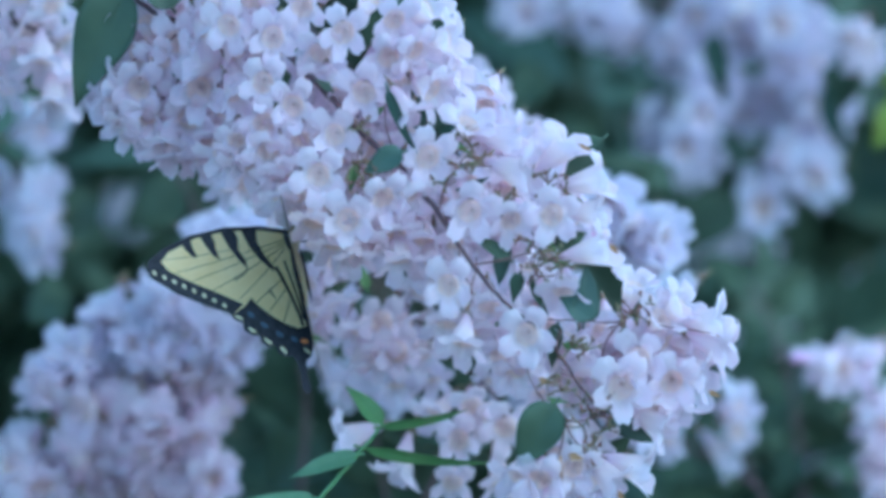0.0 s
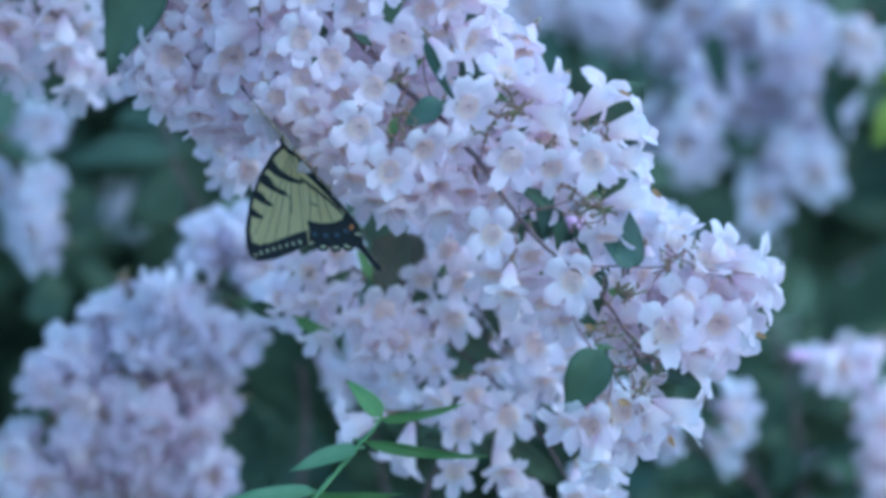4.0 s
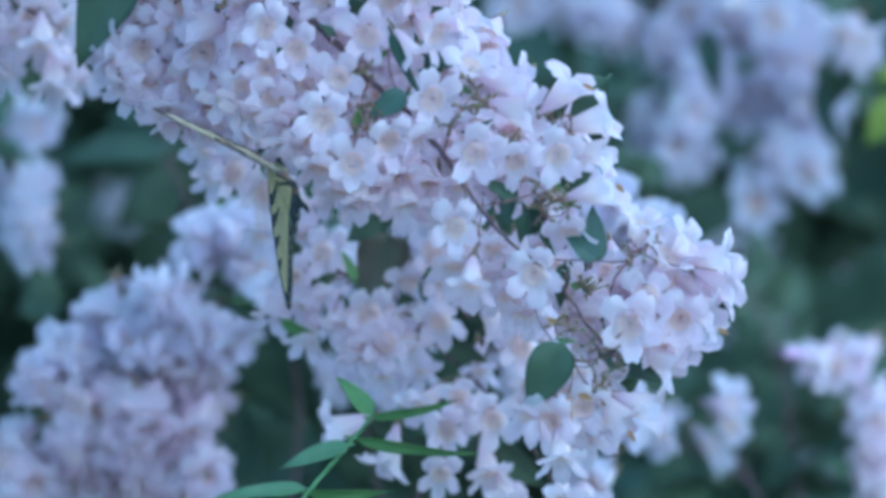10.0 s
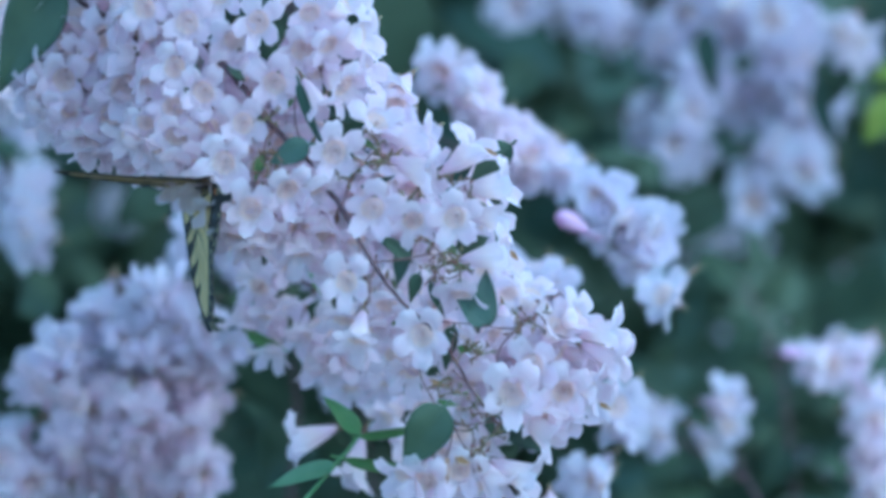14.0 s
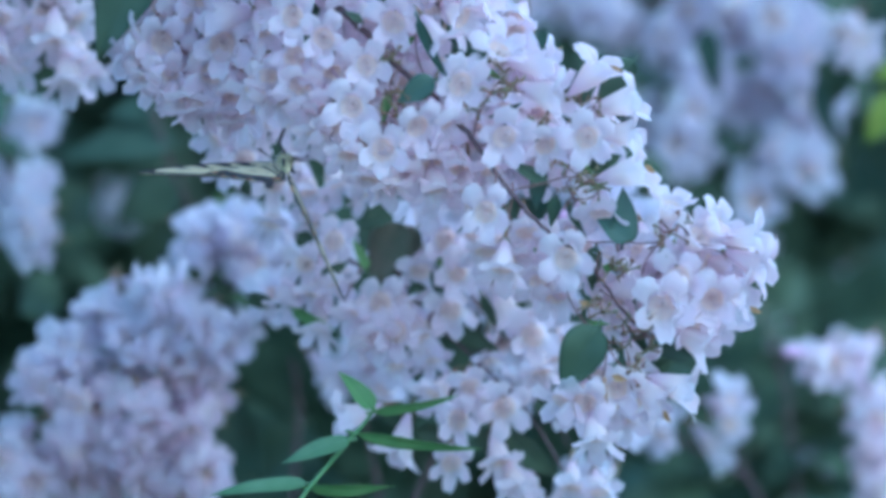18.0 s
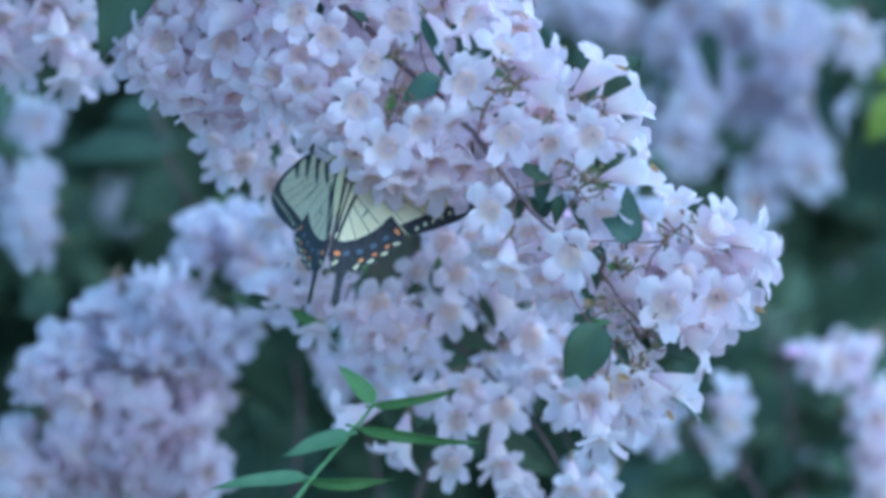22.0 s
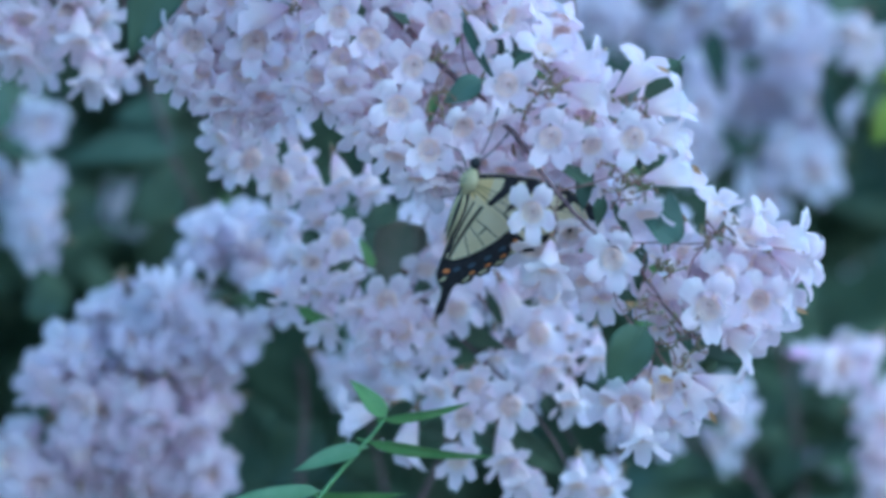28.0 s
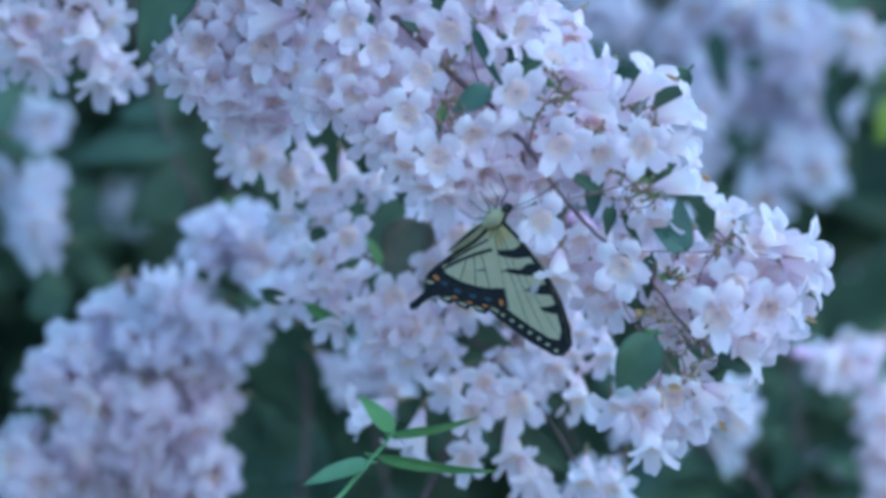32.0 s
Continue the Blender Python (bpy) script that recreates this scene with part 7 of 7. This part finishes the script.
    walk(sprig, [
        (0, pose(-0.04140, 1.5300, 1.21568, 0, 0.00, 0)),
        (0.5, pose(-0.04167, 1.5300, 1.21613, 0, 0.00, 0)),
        (1, pose(-0.04153, 1.5300, 1.21660, 0, 0.00, 0)),
        (1.5, pose(-0.04173, 1.5300, 1.21716, 0, 0.00, 0)),
        (2, pose(-0.04167, 1.5300, 1.21743, 0, 0.00, 0)),
        (2.5, pose(-0.04111, 1.5300, 1.21649, 0, 0.00, 0)),
        (3, pose(-0.04144, 1.5300, 1.21729, 0, 0.00, 0)),
        (3.5, pose(-0.04142, 1.5300, 1.21710, 0, 0.00, 0)),
        (5.5, pose(-0.04177, 1.5300, 1.21839, 0, 0.00, 0)),
        (6, pose(-0.04174, 1.5300, 1.21850, 0, 0.00, 0)),
        (6.5, pose(-0.04161, 1.5300, 1.21832, 0, 0.00, 0)),
        (7, pose(-0.04214, 1.5300, 1.21851, 0, 0.00, 0)),
        (7.5, pose(-0.04200, 1.5300, 1.21850, 0, 0.00, 0)),
        (8, pose(-0.04179, 1.5300, 1.21840, 0, 0.00, 0)),
        (8.5, pose(-0.04193, 1.5300, 1.21812, 0, 0.00, 0)),
        (9, pose(-0.04209, 1.5300, 1.21713, 0, 0.00, 0)),
        (9.5, pose(-0.04213, 1.5300, 1.21699, 0, 0.00, 0)),
        (10, pose(-0.04234, 1.5300, 1.21755, 0, 0.00, 0)),
        (10.5, pose(-0.04300, 1.5300, 1.21807, 0, 0.00, 0)),
        (11, pose(-0.04342, 1.5300, 1.21849, 0, 0.00, 0)),
        (11.5, pose(-0.04254, 1.5300, 1.21779, 0, 0.00, 0)),
        (12, pose(-0.04253, 1.5300, 1.21671, 0, 0.00, 0)),
        (12.5, pose(-0.04287, 1.5300, 1.21497, 0, 0.00, 0)),
        (13, pose(-0.04342, 1.5300, 1.21346, 0, 0.00, 0)),
        (13.5, pose(-0.04525, 1.5300, 1.21206, 0, 0.00, 0)),
        (14, pose(-0.04585, 1.5300, 1.21060, 0, 0.00, 0)),
        (14.5, pose(-0.04508, 1.5300, 1.21339, 0, 0.00, 0)),
        (16.5, pose(-0.04172, 1.5300, 1.22024, 0, 0.00, 0)),
        (17, pose(-0.04092, 1.5300, 1.22064, 0, 0.00, 0)),
        (17.5, pose(-0.04106, 1.5300, 1.21961, 0, 0.00, 0)),
        (18, pose(-0.04162, 1.5300, 1.21862, 0, 0.00, 0)),
        (18.5, pose(-0.04139, 1.5300, 1.21876, 0, 0.00, 0)),
        (19, pose(-0.04149, 1.5300, 1.22049, 0, 0.00, 0)),
        (19.5, pose(-0.04121, 1.5300, 1.22045, 0, 0.00, 0)),
        (20, pose(-0.04154, 1.5300, 1.22096, 0, 0.00, 0)),
        (20.5, pose(-0.04154, 1.5300, 1.22068, 0, 0.00, 0)),
        (21, pose(-0.04230, 1.5300, 1.22078, 0, 0.00, 0)),
        (21.5, pose(-0.04183, 1.5300, 1.22031, 0, 0.00, 0)),
        (22, pose(-0.04197, 1.5300, 1.22068, 0, 0.00, 0)),
        (22.5, pose(-0.04206, 1.5300, 1.22186, 0, 0.00, 0)),
        (23, pose(-0.04182, 1.5300, 1.22102, 0, 0.00, 0)),
        (23.5, pose(-0.04229, 1.5300, 1.21999, 0, 0.00, 0)),
        (24, pose(-0.04212, 1.5300, 1.21990, 0, 0.00, 0)),
        (24.5, pose(-0.04192, 1.5300, 1.22014, 0, 0.00, 0)),
        (25, pose(-0.04210, 1.5300, 1.22018, 0, 0.00, 0)),
        (25.5, pose(-0.04219, 1.5300, 1.21943, 0, 0.00, 0)),
        (27.5, pose(-0.04100, 1.5300, 1.21687, 0, 0.00, 0)),
        (28, pose(-0.03989, 1.5300, 1.21652, 0, 0.00, 0)),
        (28.5, pose(-0.03989, 1.5300, 1.21943, 0, 0.00, 0)),
        (29, pose(-0.04016, 1.5300, 1.22309, 0, 0.00, 0)),
        (29.5, pose(-0.04077, 1.5300, 1.22342, 0, 0.00, 0)),
        (30, pose(-0.04256, 1.5300, 1.22383, 0, 0.00, 0)),
        (30.5, pose(-0.04150, 1.5300, 1.22120, 0, 0.00, 0)),
        (31, pose(-0.04033, 1.5300, 1.21872, 0, 0.00, 0)),
        (31.5, pose(-0.03947, 1.5300, 1.21562, 0, 0.00, 0)),
        (32, pose(-0.03808, 1.5300, 1.21161, 0, 0.00, 0)),
    ])
    walk(butterfly, [
        (0, pose(-0.05077, 1.52200, 1.30509, -76.6, -70.2, 130.3)),
        (0.5, pose(-0.03399, 1.52200, 1.32001, -72.5, -68.8, 140.9)),
        (1, pose(-0.04170, 1.52200, 1.32019, -68.0, -67.7, 151.2)),
        (1.5, pose(-0.03221, 1.52200, 1.31840, -119.9, -64.2, -172.6)),
        (2, pose(-0.03841, 1.52200, 1.32301, -152.4, -51.9, -156.5)),
        (2.5, pose(-0.04863, 1.52200, 1.32670, -135.7, -52.8, 175.1)),
        (3, pose(-0.04440, 1.52200, 1.33877, -120.7, -48.8, 148.3)),
        (3.5, pose(-0.05003, 1.52200, 1.33534, -124.3, -46.5, 146.8)),
        (5.5, pose(-0.05125, 1.52200, 1.33871, -138.1, -37.9, 139.7)),
        (6, pose(-0.04368, 1.52200, 1.34317, -141.5, -36.0, 137.6)),
        (6.5, pose(-0.05096, 1.52200, 1.33938, -116.6, -33.2, 131.7)),
        (7, pose(-0.05166, 1.52200, 1.33867, -93.0, -28.7, 127.9)),
        (7.5, pose(-0.05485, 1.52200, 1.33889, -93.1, -36.7, 133.9)),
        (8, pose(-0.05479, 1.52200, 1.34227, -94.4, -44.7, 140.7)),
        (8.5, pose(-0.05817, 1.52200, 1.33842, -124.8, -35.8, 145.9)),
        (9, pose(-0.06346, 1.52200, 1.33408, -151.3, -26.1, 145.0)),
        (9.5, pose(-0.05747, 1.52200, 1.33235, -137.7, -21.4, 124.3)),
        (10, pose(-0.05597, 1.52200, 1.32977, -127.0, -12.7, 105.9)),
        (10.5, pose(-0.05352, 1.52200, 1.33620, -130.6, -24.4, 115.1)),
        (11, pose(-0.05093, 1.52200, 1.34039, -136.9, -35.4, 126.2)),
        (11.5, pose(-0.05814, 1.52200, 1.33667, -131.4, -32.5, 127.1)),
        (12, pose(-0.05619, 1.52200, 1.33420, -126.0, -29.6, 128.3)),
        (12.5, pose(-0.06103, 1.52200, 1.33037, -123.5, -22.7, 137.1)),
        (13, pose(-0.08072, 1.52200, 1.32942, -120.1, -16.2, 145.9)),
        (13.5, pose(-0.08244, 1.52200, 1.32256, -125.3, -5.7, 128.0)),
        (14, pose(-0.08347, 1.52200, 1.31942, -133.4, 2.6, 109.3)),
        (14.5, pose(-0.07289, 1.52200, 1.32630, -142.8, -1.9, 104.0)),
        (16.5, pose(-0.04648, 1.52200, 1.33330, -178.0, -26.1, 91.3)),
        (17, pose(-0.04160, 1.52200, 1.33223, 173.0, -33.0, 90.6)),
        (17.5, pose(-0.04670, 1.52200, 1.32973, -166.0, -21.3, 89.6)),
        (18, pose(-0.05036, 1.52200, 1.32793, -146.4, -10.0, 93.0)),
        (18.5, pose(-0.05027, 1.52200, 1.32593, -151.1, -21.1, 92.4)),
        (19, pose(-0.04412, 1.52200, 1.32965, -156.2, -32.3, 92.9)),
        (19.5, pose(-0.04087, 1.52200, 1.32578, -163.7, -16.2, 90.8)),
        (20, pose(-0.04075, 1.52200, 1.32390, -171.4, -0.4, 86.8)),
        (20.5, pose(-0.03366, 1.52200, 1.31851, -174.4, -4.3, 75.0)),
        (21, pose(-0.02999, 1.51600, 1.31559, -176.2, -14.8, 64.0)),
        (21.5, pose(-0.02732, 1.52200, 1.32255, -175.2, -35.9, 65.6)),
        (22, pose(-0.02985, 1.50600, 1.33100, -175.3, -63.2, 68.5)),
        (22.5, pose(-0.03015, 1.50600, 1.33262, -179.2, -65.1, 73.8)),
        (23, pose(-0.02458, 1.50600, 1.33307, 176.1, -66.8, 79.9)),
        (23.5, pose(-0.02535, 1.50600, 1.33290, -171.7, -63.3, 68.5)),
        (24, pose(-0.02289, 1.50600, 1.33319, -162.5, -58.9, 60.1)),
        (24.5, pose(-0.01968, 1.50600, 1.33399, -163.0, -53.6, 56.4)),
        (25, pose(-0.02618, 1.50600, 1.33242, -164.0, -48.3, 53.0)),
        (25.5, pose(-0.01832, 1.50600, 1.33094, -158.1, -53.9, 38.4)),
        (27.5, pose(0.00019, 1.49800, 1.32214, -110.4, -58.3, -42.5)),
        (28, pose(0.00839, 1.48900, 1.32208, -101.2, -53.9, -60.1)),
        (28.5, pose(0.01226, 1.48900, 1.32827, -115.1, -46.5, -57.4)),
        (29, pose(0.00817, 1.48900, 1.32359, -126.9, -39.0, -57.4)),
        (29.5, pose(0.01598, 1.48900, 1.32397, -126.9, -34.8, -52.0)),
        (30, pose(0.01371, 1.48900, 1.32062, -126.5, -30.7, -46.8)),
        (30.5, pose(0.01904, 1.48900, 1.31875, -124.7, -22.1, -44.4)),
        (31, pose(0.01832, 1.48900, 1.31023, -122.6, -13.5, -41.8)),
        (31.5, pose(0.01557, 1.48900, 1.30806, -136.1, -20.3, -46.1)),
        (32, pose(0.01593, 1.48900, 1.30967, -149.8, -27.8, -48.7)),
    ])
    walk(left_fore, [
        (0, pose(0, 0, 0, 53.6, 1.4, -1.0)),
        (1, pose(0, 0, 0, 41.7, -1.1, 1.3)),
        (2, pose(0, 0, 0, 12.3, 1.0, -4.6)),
        (3, pose(0, 0, 0, 19.0, -0.1, 0.4)),
        (6, pose(0, 0, 0, 12.3, 0.3, -1.4)),
        (7, pose(0, 0, 0, 88.0, -1.7, 0.1)),
        (8, pose(0, 0, 0, 87.0, -5.9, 0.3)),
        (9, pose(0, 0, 0, 13.2, 0.6, -2.6)),
        (10, pose(0, 0, 0, 29.6, -6.9, 12.0)),
        (11, pose(0, 0, 0, 23.9, -0.8, 1.8)),
        (12, pose(0, 0, 0, 27.8, -3.0, 5.6)),
        (13, pose(0, 0, 0, 38.9, -0.4, 0.5)),
        (14, pose(0, 0, 0, 37.6, -7.3, 9.3)),
        (17, pose(0, 0, 0, 85.1, 27.7, -2.3)),
        (18, pose(0, 0, 0, 31.7, -6.5, 10.4)),
        (19, pose(0, 0, 0, 17.7, 2.4, -7.5)),
        (20, pose(0, 0, 0, 8.5, -2.5, 16.3)),
        (21, pose(0, 0, 0, 2.0, -0.5, 13.0)),
        (22, pose(0, 0, 0, 43.9, 6.1, -6.3)),
        (23, pose(0, 0, 0, 42.5, 8.9, -9.5)),
        (24, pose(0, 0, 0, 46.4, 5.4, -5.1)),
        (25, pose(0, 0, 0, 48.5, 9.7, -8.5)),
        (28, pose(0, 0, 0, 88.0, -5.5, 0.2)),
        (29, pose(0, 0, 0, 88.0, -0.1, 0.0)),
        (30, pose(0, 0, 0, 88.0, 0.5, -0.0)),
        (31, pose(0, 0, 0, 88.0, -0.2, 0.0)),
        (32, pose(0, 0, 0, 87.9, -9.5, 0.3)),
    ])
    walk(left_hind, [
        (0, pose(0, 0, 0, 53.6)),
        (1, pose(0, 0, 0, 41.8)),
        (2, pose(0, 0, 0, 12.3)),
        (3, pose(0, 0, 0, 19.0)),
        (6, pose(0, 0, 0, 12.3)),
        (7, pose(0, 0, 0, 88.0)),
        (8, pose(0, 0, 0, 87.0)),
        (9, pose(0, 0, 0, 13.2)),
        (10, pose(0, 0, 0, 30.3)),
        (11, pose(0, 0, 0, 23.9)),
        (12, pose(0, 0, 0, 28.0)),
        (13, pose(0, 0, 0, 38.9)),
        (14, pose(0, 0, 0, 38.2)),
        (17, pose(0, 0, 0, 85.6)),
        (18, pose(0, 0, 0, 32.3)),
        (19, pose(0, 0, 0, 17.8)),
        (20, pose(0, 0, 0, 8.8)),
        (21, pose(0, 0, 0, 2.0)),
        (22, pose(0, 0, 0, 44.2)),
        (23, pose(0, 0, 0, 43.3)),
        (24, pose(0, 0, 0, 46.7)),
        (25, pose(0, 0, 0, 49.2)),
        (28, pose(0, 0, 0, 88.0)),
        (29, pose(0, 0, 0, 88.0)),
        (30, pose(0, 0, 0, 88.0)),
        (31, pose(0, 0, 0, 88.0)),
        (32, pose(0, 0, 0, 88.0)),
    ])
    walk(right_fore, [
        (0, pose(0, 0, 0, -53.6, 1.4, 1.0)),
        (1, pose(0, 0, 0, -60.0, -1.5, -0.9)),
        (2, pose(0, 0, 0, -28.7, 2.2, 4.1)),
        (3, pose(0, 0, 0, -30.3, -0.2, -0.3)),
        (6, pose(0, 0, 0, -17.1, 0.4, 1.4)),
        (7, pose(0, 0, 0, -88.0, -1.7, -0.1)),
        (8, pose(0, 0, 0, -87.0, -5.9, -0.3)),
        (9, pose(0, 0, 0, -22.4, 1.0, 2.4)),
        (10, pose(0, 0, 0, -27.8, -6.6, -12.2)),
        (11, pose(0, 0, 0, -24.2, -0.8, -1.8)),
        (12, pose(0, 0, 0, -25.8, -2.8, -5.7)),
        (13, pose(0, 0, 0, -36.7, -0.4, -0.5)),
        (14, pose(0, 0, 0, -40.5, -7.7, -8.9)),
        (17, pose(0, 0, 0, -54.0, 23.1, 15.9)),
        (18, pose(0, 0, 0, -34.0, -6.9, -10.2)),
        (19, pose(0, 0, 0, -19.3, 2.6, 7.5)),
        (20, pose(0, 0, 0, -11.2, -3.3, -16.1)),
        (21, pose(0, 0, 0, -3.3, -0.8, -13.0)),
        (22, pose(0, 0, 0, -43.1, 6.0, 6.4)),
        (23, pose(0, 0, 0, -44.3, 9.2, 9.3)),
        (24, pose(0, 0, 0, -45.8, 5.3, 5.1)),
        (25, pose(0, 0, 0, -49.7, 9.9, 8.3)),
        (28, pose(0, 0, 0, -88.0, -5.5, -0.2)),
        (29, pose(0, 0, 0, -88.0, -0.1, -0.0)),
        (30, pose(0, 0, 0, -88.0, 0.5, 0.0)),
        (31, pose(0, 0, 0, -88.0, -0.2, -0.0)),
        (32, pose(0, 0, 0, -88.0, -9.5, -0.3)),
    ])
    walk(right_hind, [
        (0, pose(0, 0, 0, -53.6)),
        (1, pose(0, 0, 0, -60.0)),
        (2, pose(0, 0, 0, -28.7)),
        (3, pose(0, 0, 0, -30.3)),
        (6, pose(0, 0, 0, -17.1)),
        (7, pose(0, 0, 0, -88.0)),
        (8, pose(0, 0, 0, -87.0)),
        (9, pose(0, 0, 0, -22.4)),
        (10, pose(0, 0, 0, -28.5)),
        (11, pose(0, 0, 0, -24.2)),
        (12, pose(0, 0, 0, -25.9)),
        (13, pose(0, 0, 0, -36.7)),
        (14, pose(0, 0, 0, -41.1)),
        (17, pose(0, 0, 0, -57.3)),
        (18, pose(0, 0, 0, -34.6)),
        (19, pose(0, 0, 0, -19.5)),
        (20, pose(0, 0, 0, -11.6)),
        (21, pose(0, 0, 0, -3.4)),
        (22, pose(0, 0, 0, -43.5)),
        (23, pose(0, 0, 0, -45.0)),
        (24, pose(0, 0, 0, -46.0)),
        (25, pose(0, 0, 0, -50.4)),
        (28, pose(0, 0, 0, -88.0)),
        (29, pose(0, 0, 0, -88.0)),
        (30, pose(0, 0, 0, -88.0)),
        (31, pose(0, 0, 0, -88.0)),
        (32, pose(0, 0, 0, -88.0)),
    ])

motions()
